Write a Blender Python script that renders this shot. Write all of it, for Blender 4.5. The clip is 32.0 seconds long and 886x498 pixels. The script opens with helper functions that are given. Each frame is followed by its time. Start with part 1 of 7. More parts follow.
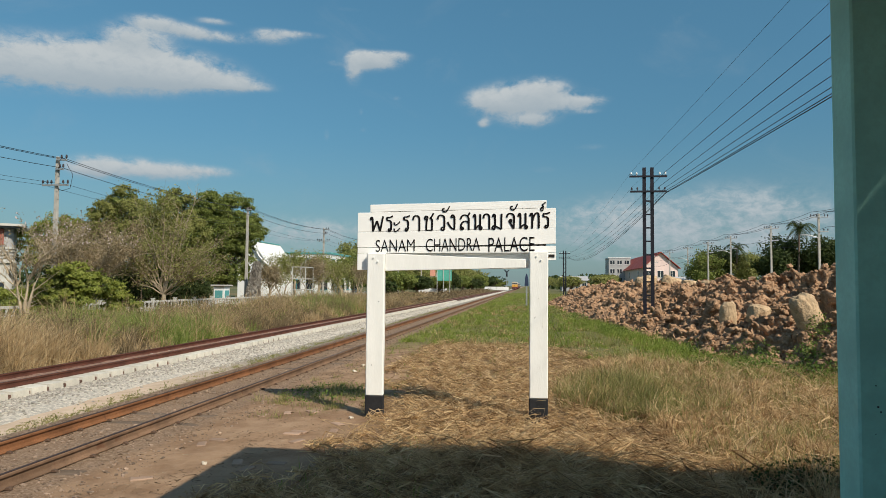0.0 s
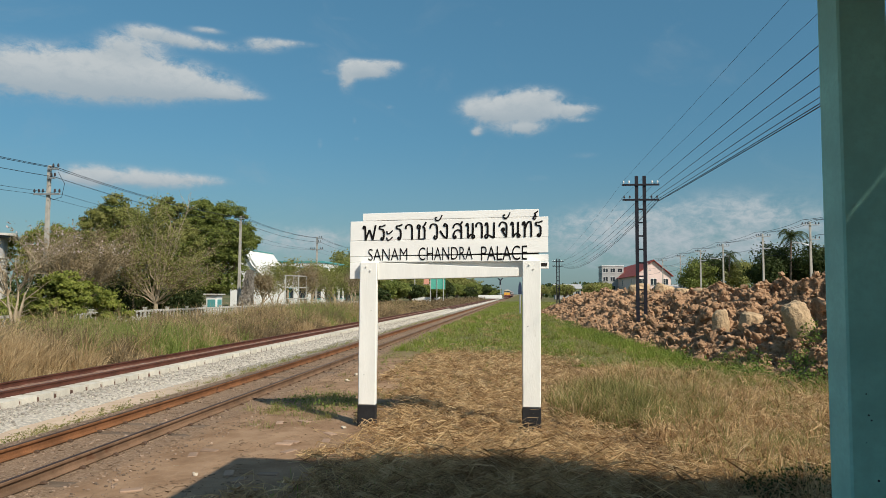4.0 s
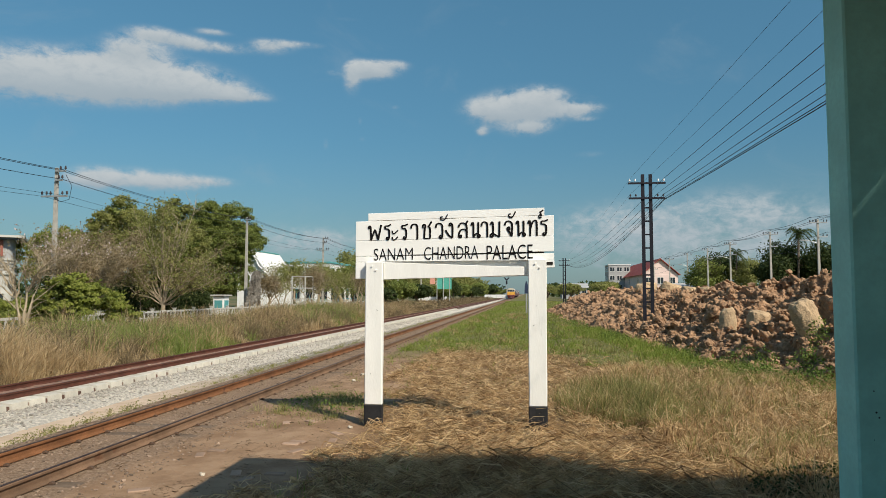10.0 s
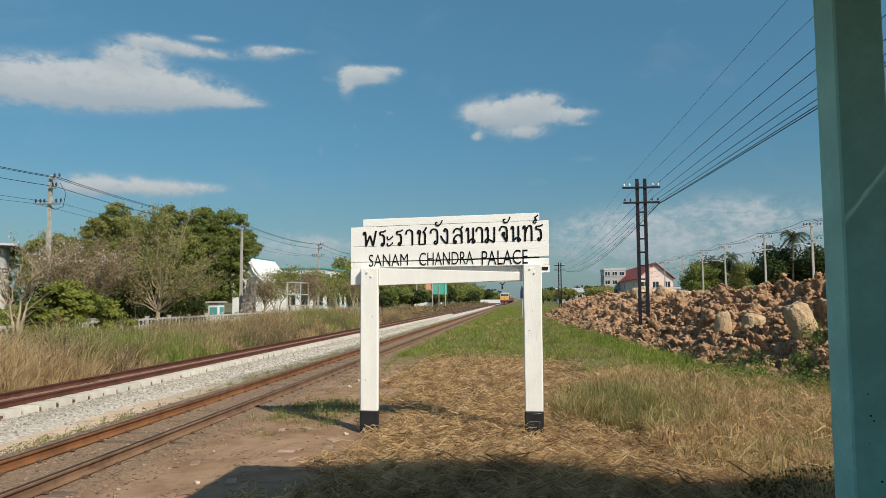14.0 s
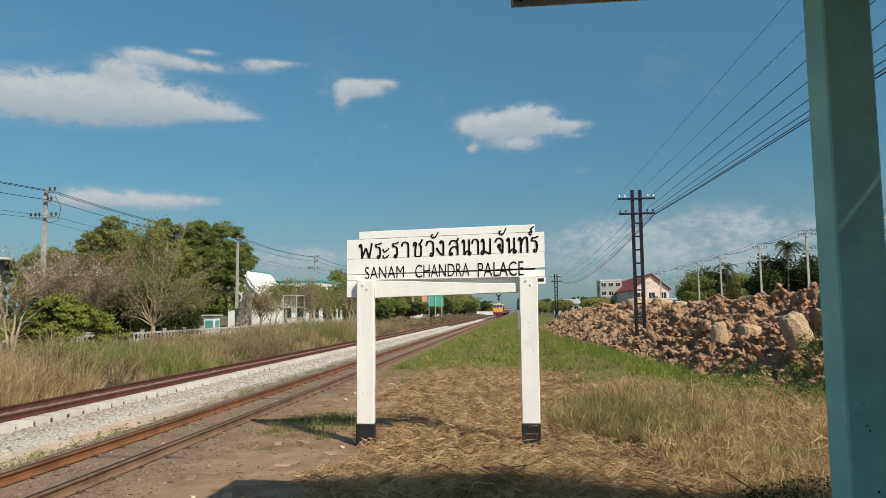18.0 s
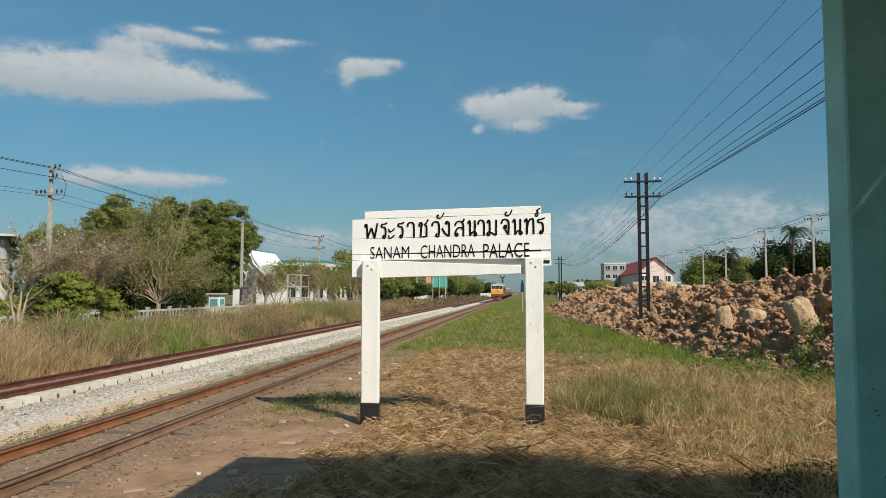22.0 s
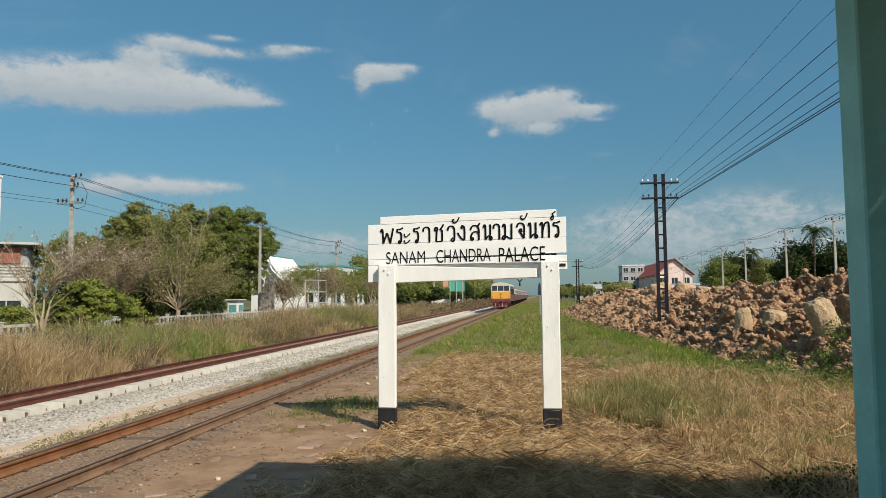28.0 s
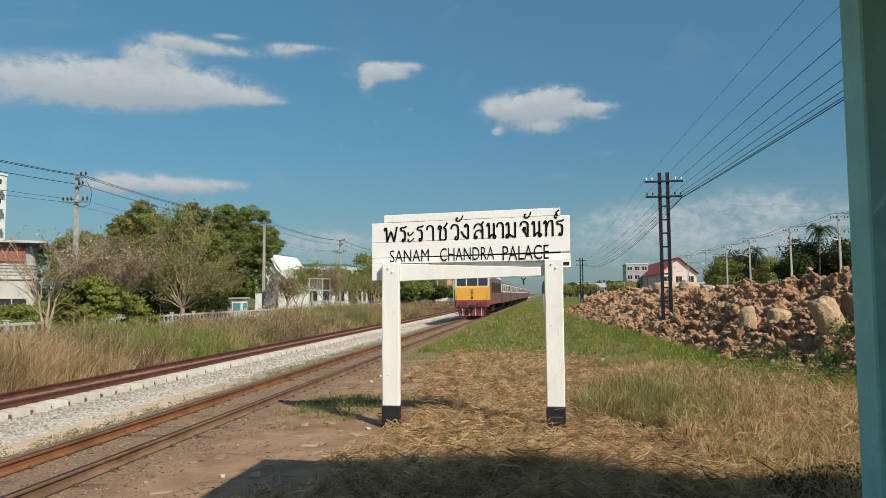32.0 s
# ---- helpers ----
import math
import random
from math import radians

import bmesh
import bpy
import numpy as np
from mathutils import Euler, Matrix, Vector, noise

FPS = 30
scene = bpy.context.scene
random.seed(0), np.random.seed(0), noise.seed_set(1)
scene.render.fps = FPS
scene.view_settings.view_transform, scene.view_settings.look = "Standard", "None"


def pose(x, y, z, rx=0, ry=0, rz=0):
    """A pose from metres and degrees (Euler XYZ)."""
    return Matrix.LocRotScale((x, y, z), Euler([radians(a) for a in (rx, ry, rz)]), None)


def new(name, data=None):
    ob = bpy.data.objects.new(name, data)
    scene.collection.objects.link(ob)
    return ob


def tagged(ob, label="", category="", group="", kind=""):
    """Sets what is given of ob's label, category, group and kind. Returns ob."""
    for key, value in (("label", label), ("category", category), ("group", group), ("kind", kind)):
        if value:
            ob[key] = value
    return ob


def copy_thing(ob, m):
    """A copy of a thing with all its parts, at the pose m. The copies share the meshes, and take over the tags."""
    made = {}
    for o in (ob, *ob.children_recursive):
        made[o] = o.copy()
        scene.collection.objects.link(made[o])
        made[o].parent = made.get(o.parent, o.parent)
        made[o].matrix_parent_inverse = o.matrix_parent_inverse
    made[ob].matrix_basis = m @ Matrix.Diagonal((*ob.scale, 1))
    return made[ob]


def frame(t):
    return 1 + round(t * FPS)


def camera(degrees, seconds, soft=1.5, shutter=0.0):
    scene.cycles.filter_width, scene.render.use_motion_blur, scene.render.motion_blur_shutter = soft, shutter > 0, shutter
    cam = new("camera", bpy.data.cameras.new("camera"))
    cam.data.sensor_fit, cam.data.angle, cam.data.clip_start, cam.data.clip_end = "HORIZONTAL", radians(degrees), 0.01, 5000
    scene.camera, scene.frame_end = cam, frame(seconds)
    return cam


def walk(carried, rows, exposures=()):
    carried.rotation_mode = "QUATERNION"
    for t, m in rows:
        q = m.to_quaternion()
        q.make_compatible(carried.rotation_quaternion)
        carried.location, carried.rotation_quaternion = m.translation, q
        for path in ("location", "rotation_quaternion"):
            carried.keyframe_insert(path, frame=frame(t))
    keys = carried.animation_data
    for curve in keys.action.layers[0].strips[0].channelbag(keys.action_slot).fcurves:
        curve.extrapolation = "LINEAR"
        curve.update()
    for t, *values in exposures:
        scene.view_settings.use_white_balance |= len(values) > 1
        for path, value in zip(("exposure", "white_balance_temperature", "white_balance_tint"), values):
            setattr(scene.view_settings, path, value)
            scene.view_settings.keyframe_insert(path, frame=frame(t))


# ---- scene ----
cam = camera(65.2, 32.0, soft=0.75)
PATH = [
    (0, pose(-0.011, -0.009, 1.886, 92.99, -0.50, 6.86)),
    (0.5, pose(-0.014, -0.008, 1.886, 93.20, -0.44, 6.79)),
    (1, pose(-0.005, -0.004, 1.887, 93.41, -0.64, 6.82)),
    (1.5, pose(-0.005, -0.007, 1.890, 93.46, -0.73, 6.58)),
    (2, pose(-0.007, -0.004, 1.890, 93.46, -0.57, 6.69)),
    (2.5, pose(-0.007, 0.004, 1.895, 93.65, -0.44, 6.73)),
    (3, pose(0.000, -0.004, 1.890, 93.61, -0.28, 6.62)),
    (3.5, pose(0.002, -0.007, 1.891, 93.65, -0.36, 6.32)),
    (5.5, pose(-0.003, 0.008, 1.893, 93.98, -0.29, 6.47)),
    (6, pose(-0.001, 0.001, 1.893, 94.37, -0.10, 6.37)),
    (6.5, pose(-0.005, 0.005, 1.888, 94.21, -0.09, 6.47)),
    (7, pose(-0.006, 0.002, 1.890, 94.11, -0.00, 6.61)),
    (7.5, pose(-0.009, 0.003, 1.888, 93.88, -0.28, 6.89)),
    (8, pose(-0.005, 0.005, 1.882, 93.62, -0.33, 6.70)),
    (8.5, pose(-0.008, 0.008, 1.886, 93.75, -0.30, 6.72)),
    (9, pose(-0.004, 0.006, 1.890, 93.55, -0.01, 6.41)),
    (9.5, pose(-0.007, 0.001, 1.890, 93.82, -0.07, 6.60)),
    (10, pose(0.011, 0.000, 1.886, 93.67, -0.07, 6.86)),
    (10.5, pose(0.022, -0.002, 1.890, 93.97, 0.02, 6.69)),
    (11, pose(0.017, -0.006, 1.889, 93.80, -0.16, 7.08)),
    (11.5, pose(0.013, -0.002, 1.889, 93.72, -0.23, 6.76)),
    (12, pose(0.014, 0.007, 1.892, 93.98, -0.07, 6.73)),
    (12.5, pose(0.020, 0.003, 1.894, 93.84, 0.22, 6.42)),
    (13, pose(0.024, -0.000, 1.890, 93.89, 0.25, 6.44)),
    (13.5, pose(0.030, -0.002, 1.891, 93.89, 0.45, 6.54)),
    (14, pose(0.017, 0.002, 1.890, 94.11, 0.29, 6.51)),
    (14.5, pose(0.016, 0.008, 1.895, 94.21, 0.41, 6.77)),
    (16.5, pose(0.018, 0.003, 1.893, 94.75, 0.56, 6.40)),
    (17, pose(0.031, -0.005, 1.897, 95.05, 0.76, 6.28)),
    (17.5, pose(0.030, -0.004, 1.894, 95.11, 0.89, 6.33)),
    (18, pose(0.020, -0.006, 1.891, 95.09, 0.59, 6.21)),
    (18.5, pose(0.022, -0.001, 1.895, 95.23, 0.39, 5.97)),
    (19, pose(0.016, -0.001, 1.897, 95.09, 0.52, 5.82)),
    (19.5, pose(0.011, 0.000, 1.891, 95.06, 0.20, 5.87)),
    (20, pose(-0.002, 0.005, 1.890, 94.62, 0.01, 6.43)),
    (20.5, pose(-0.011, 0.018, 1.892, 94.33, -0.09, 6.77)),
    (21, pose(-0.010, 0.015, 1.891, 94.11, -0.08, 6.90)),
    (21.5, pose(-0.005, 0.017, 1.891, 93.76, -0.03, 6.68)),
    (22, pose(-0.003, 0.024, 1.883, 93.55, -0.03, 6.52)),
    (22.5, pose(-0.007, 0.020, 1.884, 93.54, -0.22, 6.82)),
    (23, pose(-0.003, 0.018, 1.890, 93.69, -0.09, 6.84)),
    (23.5, pose(0.006, 0.017, 1.886, 93.76, 0.09, 7.08)),
    (24, pose(0.011, 0.013, 1.891, 93.70, 0.07, 6.96)),
    (24.5, pose(0.014, 0.012, 1.888, 93.57, 0.26, 7.25)),
    (25, pose(0.019, 0.013, 1.888, 93.94, 0.44, 7.42)),
    (25.5, pose(0.024, 0.005, 1.893, 93.97, 0.51, 7.50)),
    (27.5, pose(0.013, 0.006, 1.890, 93.77, 0.56, 7.84)),
    (28, pose(0.017, 0.002, 1.892, 93.87, 0.49, 7.94)),
    (28.5, pose(0.020, 0.002, 1.893, 94.02, 0.51, 7.87)),
    (29, pose(0.015, 0.002, 1.889, 94.06, 0.52, 8.12)),
    (29.5, pose(0.008, 0.001, 1.890, 93.75, 0.27, 8.23)),
    (30, pose(0.001, -0.002, 1.895, 93.51, -0.12, 8.42)),
    (30.5, pose(0.001, 0.004, 1.892, 93.69, 0.03, 8.28)),
    (31, pose(0.005, -0.001, 1.886, 93.74, -0.02, 8.54)),
    (31.5, pose(0.010, -0.002, 1.887, 93.64, 0.21, 8.35)),
    (32, pose(0.019, -0.008, 1.889, 93.75, 0.44, 8.25)),
]
walk(cam, PATH)

# ---- sun, sky and clouds ----
SUN_AZ = 46.0      # degrees by which the light travels to the left of the track's direction
SUN_EL = 42.0
sun_data = bpy.data.lights.new("sun", "SUN")
sun_data.energy, sun_data.angle, sun_data.color = 5.0, radians(0.53), (1.0, 0.91, 0.77)
sun = new("sun", sun_data)
ca, sa = math.cos(radians(SUN_EL)), math.sin(radians(SUN_EL))
light_way = Vector((-math.sin(radians(SUN_AZ)) * ca, math.cos(radians(SUN_AZ)) * ca, -sa))
sun.rotation_euler = light_way.to_track_quat("-Z", "Y").to_euler()
sun.location = (20, -30, 40)
scene.view_settings.exposure = 0.0

world = bpy.data.worlds.new("sky")
scene.world = world
world.use_nodes = True


class Nodes:
    """A thin wrapper that adds and wires shader nodes."""

    def __init__(self, tree):
        self.t = tree
        tree.nodes.clear()

    def add(self, kind, values=()):
        n = self.t.nodes.new("ShaderNode" + kind)
        for k, v in dict(values).items():
            self.put(n.inputs[k], v)
        return n

    def put(self, socket, v):
        if isinstance(v, bpy.types.NodeSocket):
            self.t.links.new(v, socket)
        else:
            socket.default_value = v

    def math(self, op, a, b=0.0, c=0.0, clamp=False):
        n = self.t.nodes.new("ShaderNodeMath")
        n.operation, n.use_clamp = op, clamp
        for s, v in zip(n.inputs, (a, b, c)):
            self.put(s, v)
        return n.outputs[0]

    def step(self, v, lo, hi, a=0.0, b=1.0):
        n = self.t.nodes.new("ShaderNodeMapRange")
        n.interpolation_type = "SMOOTHSTEP"
        for s, x in zip(n.inputs, (v, lo, hi, a, b)):
            self.put(s, x)
        return n.outputs[0]

    def noise(self, vec, scale, detail=4.0, rough=0.55, dist=0.0):
        n = self.add("TexNoise", {"Scale": scale, "Detail": detail, "Roughness": rough, "Distortion": dist})
        if vec is not None:
            self.put(n.inputs["Vector"], vec)
        return n.outputs["Fac"]

    def mix(self, f, a, b, blend="MIX"):
        n = self.t.nodes.new("ShaderNodeMix")
        n.data_type, n.blend_type = "RGBA", blend
        self.put(n.inputs[0], f)
        for s, v in ((n.inputs[6], a), (n.inputs[7], b)):
            self.put(s, (*v, 1.0) if isinstance(v, tuple) and len(v) == 3 else v)
        return n.outputs[2]

    def ramp(self, f, stops):
        n = self.t.nodes.new("ShaderNodeValToRGB")
        e = n.color_ramp.elements
        while len(e) < len(stops):
            e.new(0.5)
        for el, (p, c) in zip(e, stops):
            el.position, el.color = p, (*c, 1.0)
        self.put(n.inputs[0], f)
        return n.outputs[0]


def build_sky():
    n = Nodes(world.node_tree)
    sky = n.add("TexSky")
    sky.sky_type, sky.sun_disc = "NISHITA", False
    sky.sun_elevation, sky.sun_rotation = radians(SUN_EL), radians(180.0 - SUN_AZ)
    sky.altitude, sky.air_density, sky.dust_density, sky.ozone_density = 20.0, 1.0, 0.6, 1.6
    way = n.add("TexCoord").outputs["Generated"]
    sep = n.add("SeparateXYZ", {"Vector": way})
    az = n.math("MULTIPLY", n.math("ARCTAN2", sep.outputs[0], sep.outputs[1]), 57.2958)
    el = n.math("MULTIPLY", n.math("ARCSINE", sep.outputs[2]), 57.2958)
    flat = n.add("CombineXYZ", {"X": az, "Y": n.math("MULTIPLY", el, 1.6), "Z": 0.0}).outputs[0]
    puff = n.noise(flat, 0.20, 9.0, 0.62, 0.5)
    fine = n.noise(flat, 0.8, 8.0, 0.68, 0.4)
    wob = n.math("ADD", n.math("MULTIPLY", n.math("SUBTRACT", puff, 0.5), 1.5), n.math("MULTIPLY", n.math("SUBTRACT", fine, 0.5), 1.3))
    # azimuth, elevation, half width, rise, fall, density
    banks = []
    banks += [(-38.2, 15.1, 5.46, 1.83, 1.69, 0.95), (-34.2, 15.7, 6.71, 1.9, 1.68, 0.97), (-30.4, 15.8, 5.38, 2.03, 1.49, 0.95), (-27.1, 15.7, 4.72, 1.58, 0.93, 0.9), (-23.7, 15.4, 2.64, 0.69, 0.35, 0.75), (-31.4, 18.1, 2.4, 1.19, 1.61, 0.85)]
    banks += [(-30, 19.3, 1.96, 0.64, 0.64, 0.85), (-27.6, 19.1, 1.9, 0.57, 0.49, 0.55), (-25.3, 18.9, 2.61, 0.5, 0.46, 0.72), (-25.7, 20, 1.73, 0.33, 0.32, 0.43), (-21.1, 19.4, 2.03, 0.59, 0.68, 0.72), (-18.9, 19.7, 2.76, 0.33, 0.34, 0.36)]
    banks += [(-12.5, 18, 2.27, 0.79, 0.71, 0.85), (-13.2, 18.2, 1.42, 0.61, 0.88, 0.9), (-14.5, 17.5, 0.8, 1.4, 1.5, 0.8), (-10.9, 18.5, 1.43, 0.43, 0.44, 0.5), (-16, 17.7, 0.84, 0.31, 0.3, 0.36), (-0.7, 15.1, 4.11, 1.52, 1.63, 0.97)]
    banks += [(1.2, 15.8, 2.42, 0.98, 1.34, 0.9), (-2.8, 15, 2.18, 0.9, 1, 0.9), (4.7, 14.9, 1.91, 0.44, 0.4, 0.8), (3.8, 14.6, 2.28, 0.71, 0.62, 0.6), (-3.6, 13.3, 0.57, 0.41, 0.41, 0.6), (0.3, 13.6, 2.1, 0.46, 0.81, 0.8)]
    banks += [(5.1, 14, 1.14, 0.27, 0.22, 0.3), (-16.6, 12.1, 0.32, 0.63, 0.64, 0.25), (-13.8, 14, 0.28, 0.45, 0.45, 0.2), (-13.6, 12.6, 0.42, 0.32, 0.32, 0.2), (-10.9, 15.2, 0.56, 0.27, 0.27, 0.25), (-15.2, 21.8, 1.88, 0.25, 0.25, 0.17)]
    banks += [(-34, 8.3, 1.74, 1, 0.7, 0.95), (-30.1, 8.4, 4.94, 1.04, 0.71, 0.94), (-26.1, 8.7, 2.81, 0.47, 0.42, 0.52), (5.1, 11.2, 1.72, 0.41, 0.36, 0.22), (1.4, 9.5, 1.39, 0.37, 0.37, 0.2), (-52, 13, 9, 3, 1.8, 0.95)]
    banks += [(-18.5, 4.2, 8.5, 1.6, 2.2, 0.5), (16.5, 5.6, 10, 3, 3.4, 0.5), (6, 5, 6, 2.4, 2.6, 0.5), (16, 3, 16, 2.2, 3, 0.3), (58, 12, 9, 3, 2, 0.9), (-75, 11, 12, 3, 2, 0.9)]
    banks += [(110, 16, 14, 4, 2.5, 0.9)]
    field = 0.0
    lit = 0.0
    for a, e, w, up, down, dens in banks:
        u = n.math("DIVIDE", n.math("SUBTRACT", az, a), w)
        dv = n.math("SUBTRACT", el, e)
        v = n.math("ADD", n.math("DIVIDE", n.math("MAXIMUM", dv, 0.0), up), n.math("DIVIDE", n.math("MINIMUM", dv, 0.0), down))
        r2 = n.math("ADD", n.math("MULTIPLY", u, u), n.math("MULTIPLY", v, v))
        m = n.math("MULTIPLY", n.math("EXPONENT", n.math("MULTIPLY", r2, -1.5)), dens)
        field = n.math("ADD", field, m)
        lit = n.math("ADD", lit, n.math("MULTIPLY", m, n.step(v, -0.9, 0.7)))
    ragged = n.math("ADD", field, n.math("MULTIPLY", n.math("MULTIPLY", wob, 0.95), n.step(field, 0.02, 0.5)))
    total = n.step(ragged, 0.04, 0.9)
    shade = n.math("DIVIDE", lit, n.math("ADD", field, 0.05), clamp=True)
    thin = n.math("MULTIPLY", n.step(n.noise(flat, 0.11, 6.0, 0.6, 0.6), 0.54, 0.85), 0.2)
    total = n.math("MAXIMUM", total, thin)
    haze = n.step(el, 13.0, -1.0, 0.0, 0.5)
    # clear blue away from the sun, whiter and brighter in the haze round it
    sun_at = n.add("CombineXYZ", {"X": -light_way.x, "Y": -light_way.y, "Z": -light_way.z}).outputs[0]
    toward = n.t.nodes.new("ShaderNodeVectorMath")
    toward.operation = "DOT_PRODUCT"
    n.put(toward.inputs[0], way)
    n.put(toward.inputs[1], sun_at)
    base = n.mix(1.0, sky.outputs[0], n.mix(n.step(toward.outputs["Value"], 0.1, 0.85), (0.55, 0.93, 0.92), (0.92, 1.05, 1.0)), "MULTIPLY")
    base = n.mix(1.0, base, n.ramp(n.step(el, -4.0, 34.0), [(0.0, (0.62, 0.60, 0.66)), (0.35, (0.82, 0.80, 0.84)), (1.0, (1.22, 1.22, 1.18))]), "MULTIPLY")
    base = n.mix(haze, base, (2.5, 3.1, 3.7))
    white = n.mix(n.math("MULTIPLY", shade, n.step(fine, 0.25, 0.62, 0.55, 1.0)), (3.4, 4.15, 4.7), (5.4, 5.8, 5.95))
    col = n.mix(total, base, white)
    back = n.add("Background", {"Color": col, "Strength": 0.1})
    out = n.add("OutputWorld")
    world.node_tree.links.new(back.outputs[0], out.inputs[0])


build_sky()

# ---- materials ----
def material(name, colour, rough=0.8, metal=0.0, vary=0.25, scale=3.0, fine=40.0, bump=0.2, stain=None, stain_at=0.6,
             island=0.0, piece=0.0, spec=0.3, warp=(1, 1, 1), depth=0.02):
    """A surface: base colour with variation at two scales, a second colour in stains, bump, and variation per island or per piece."""
    m = bpy.data.materials.new(name)
    m.use_nodes = True
    n = Nodes(m.node_tree)
    pos = n.add("TexCoord").outputs["Object"]
    pos = n.add("Mapping", {"Vector": pos, "Scale": warp}).outputs[0]
    big = n.noise(pos, scale, 5.0, 0.6)
    small = n.noise(pos, fine, 4.0, 0.6)
    col = n.mix(n.step(big, 0.3, 0.7), tuple(c * (1 - vary) for c in colour), tuple(min(1.0, c * (1 + vary * 0.7)) for c in colour))
    col = n.mix(n.step(small, 0.35, 0.75, 0.0, 0.5), col, tuple(c * (1 - vary) for c in colour))
    if stain:
        blot = n.noise(pos, scale * 2.3, 8.0, 0.7, 0.4)
        col = n.mix(n.step(blot, stain_at, stain_at + 0.12), col, stain)
    if island:
        rnd = n.add("NewGeometry").outputs["Random Per Island"]
        col = n.mix(1.0, col, n.ramp(rnd, [(0.0, (1 - island,) * 3), (1.0, (1 + island,) * 3)]), "MULTIPLY")
    if piece:
        rnd = n.add("ObjectInfo").outputs["Random"]
        col = n.mix(1.0, col, n.ramp(rnd, [(0.0, (1 - piece,) * 3), (1.0, (1 + piece,) * 3)]), "MULTIPLY")
    b = n.add("BsdfPrincipled", {"Base Color": col, "Metallic": metal, "Specular IOR Level": spec})
    b.inputs["Roughness"].default_value = rough
    m.node_tree.links.new(n.step(small, 0.2, 0.8, max(0.0, rough - 0.12), min(1.0, rough + 0.1)), b.inputs["Roughness"])
    if bump:
        bn = n.add("Bump", {"Strength": bump, "Distance": depth, "Height": n.math("ADD", small, n.math("MULTIPLY", big, 1.5))})
        m.node_tree.links.new(bn.outputs[0], b.inputs["Normal"])
    out = n.add("OutputMaterial")
    m.node_tree.links.new(b.outputs[0], out.inputs[0])
    return m


def blade_material(name, stops):
    """Blades and leaves whose colour goes from stop to stop, blade by blade, with light passing through."""
    m = bpy.data.materials.new(name)
    m.use_nodes = True
    n = Nodes(m.node_tree)
    g = n.add("NewGeometry")
    patch = n.noise(g.outputs["Position"], 1.1, 5.0, 0.68)
    clump = n.noise(g.outputs["Position"], 4.5, 3.0, 0.6)
    f = n.math("ADD", n.math("MULTIPLY", n.step(clump, 0.34, 0.66), 0.36), n.math("MULTIPLY", n.step(patch, 0.32, 0.68), 0.24))
    f = n.math("ADD", f, n.math("MULTIPLY", g.outputs["Random Per Island"], 0.4))
    col = n.ramp(f, stops)
    b = n.add("BsdfPrincipled", {"Base Color": col, "Roughness": 0.6, "Specular IOR Level": 0.2})
    tl = n.add("BsdfTranslucent", {"Color": col})
    mx = n.add("MixShader", {0: 0.42, 1: b.outputs[0], 2: tl.outputs[0]})
    out = n.add("OutputMaterial")
    m.node_tree.links.new(mx.outputs[0], out.inputs[0])
    return m


M = {}
M["white_paint"] = material("white_paint", (0.86, 0.85, 0.80), 0.55, vary=0.06, scale=4, fine=60, bump=0.15, stain=(0.50, 0.46, 0.38), stain_at=0.66, warp=(1, 1, 0.25))
M["board_paint"] = material("board_paint", (0.88, 0.87, 0.83), 0.5, vary=0.05, scale=3, fine=50, bump=0.15, stain=(0.60, 0.57, 0.50), stain_at=0.68, warp=(0.25, 1, 1))
M["black_paint"] = material("black_paint", (0.022, 0.022, 0.024), 0.6, vary=0.3, stain=(0.14, 0.13, 0.11), stain_at=0.66)
M["ink"] = material("lettering_paint", (0.010, 0.009, 0.010), 0.9, vary=0.2, bump=0.0, spec=0.05)
M["split"] = material("bare_dark_timber", (0.02, 0.016, 0.013), 0.9)
M["rust_rail"] = material("rusty_rail_steel", (0.235, 0.105, 0.046), 0.75, 0.2, vary=0.35, scale=2, fine=50, stain=(0.11, 0.055, 0.034), stain_at=0.56)
M["dusty_rail"] = material("dusty_brown_rail_steel", (0.21, 0.128, 0.078), 0.85, 0.1, vary=0.35, scale=2, fine=50, stain=(0.15, 0.075, 0.042), stain_at=0.56)
M["rail_clip"] = material("dark_rusty_clip", (0.12, 0.075, 0.05), 0.85, 0.1, vary=0.3)
M["dark_rail"] = material("dark_rusty_rail_steel", (0.135, 0.052, 0.034), 0.7, 0.25, vary=0.3, scale=2, fine=50, stain=(0.07, 0.035, 0.025))
M["rail_head"] = material("worn_rail_head", (0.055, 0.03, 0.022), 0.55, 0.3, vary=0.25, scale=1, fine=40, bump=0.05)
M["sleeper"] = material("pale_concrete", (0.60, 0.56, 0.475), 0.85, vary=0.14, fine=30, piece=0.1, stain=(0.50, 0.44, 0.36), stain_at=0.6)
M["old_sleeper"] = material("old_timber_sleeper", (0.16, 0.115, 0.08), 0.9, vary=0.35, fine=30, piece=0.2, warp=(0.3, 1, 1))
M["ballast"] = material("pale_crushed_stone", (0.54, 0.49, 0.415), 0.95, vary=0.4, scale=14, fine=40, bump=1.0, island=0.3, depth=0.04)
M["sand"] = material("pale_sand", (0.50, 0.44, 0.35), 0.95, vary=0.12, scale=1.5, fine=60)
M["slot_grit"] = material("rust_brown_slot_shade", (0.17, 0.10, 0.075), 0.95, vary=0.35, scale=9, fine=50, bump=0.9)
M["stone"] = material("brown_grey_gravel", (0.27, 0.195, 0.14), 0.95, vary=0.35, scale=7, fine=60, island=0.45)
M["stained_ballast"] = material("rust_stained_ballast", (0.27, 0.165, 0.12), 0.95, vary=0.4, scale=9, fine=50, bump=0.9, island=0.2)
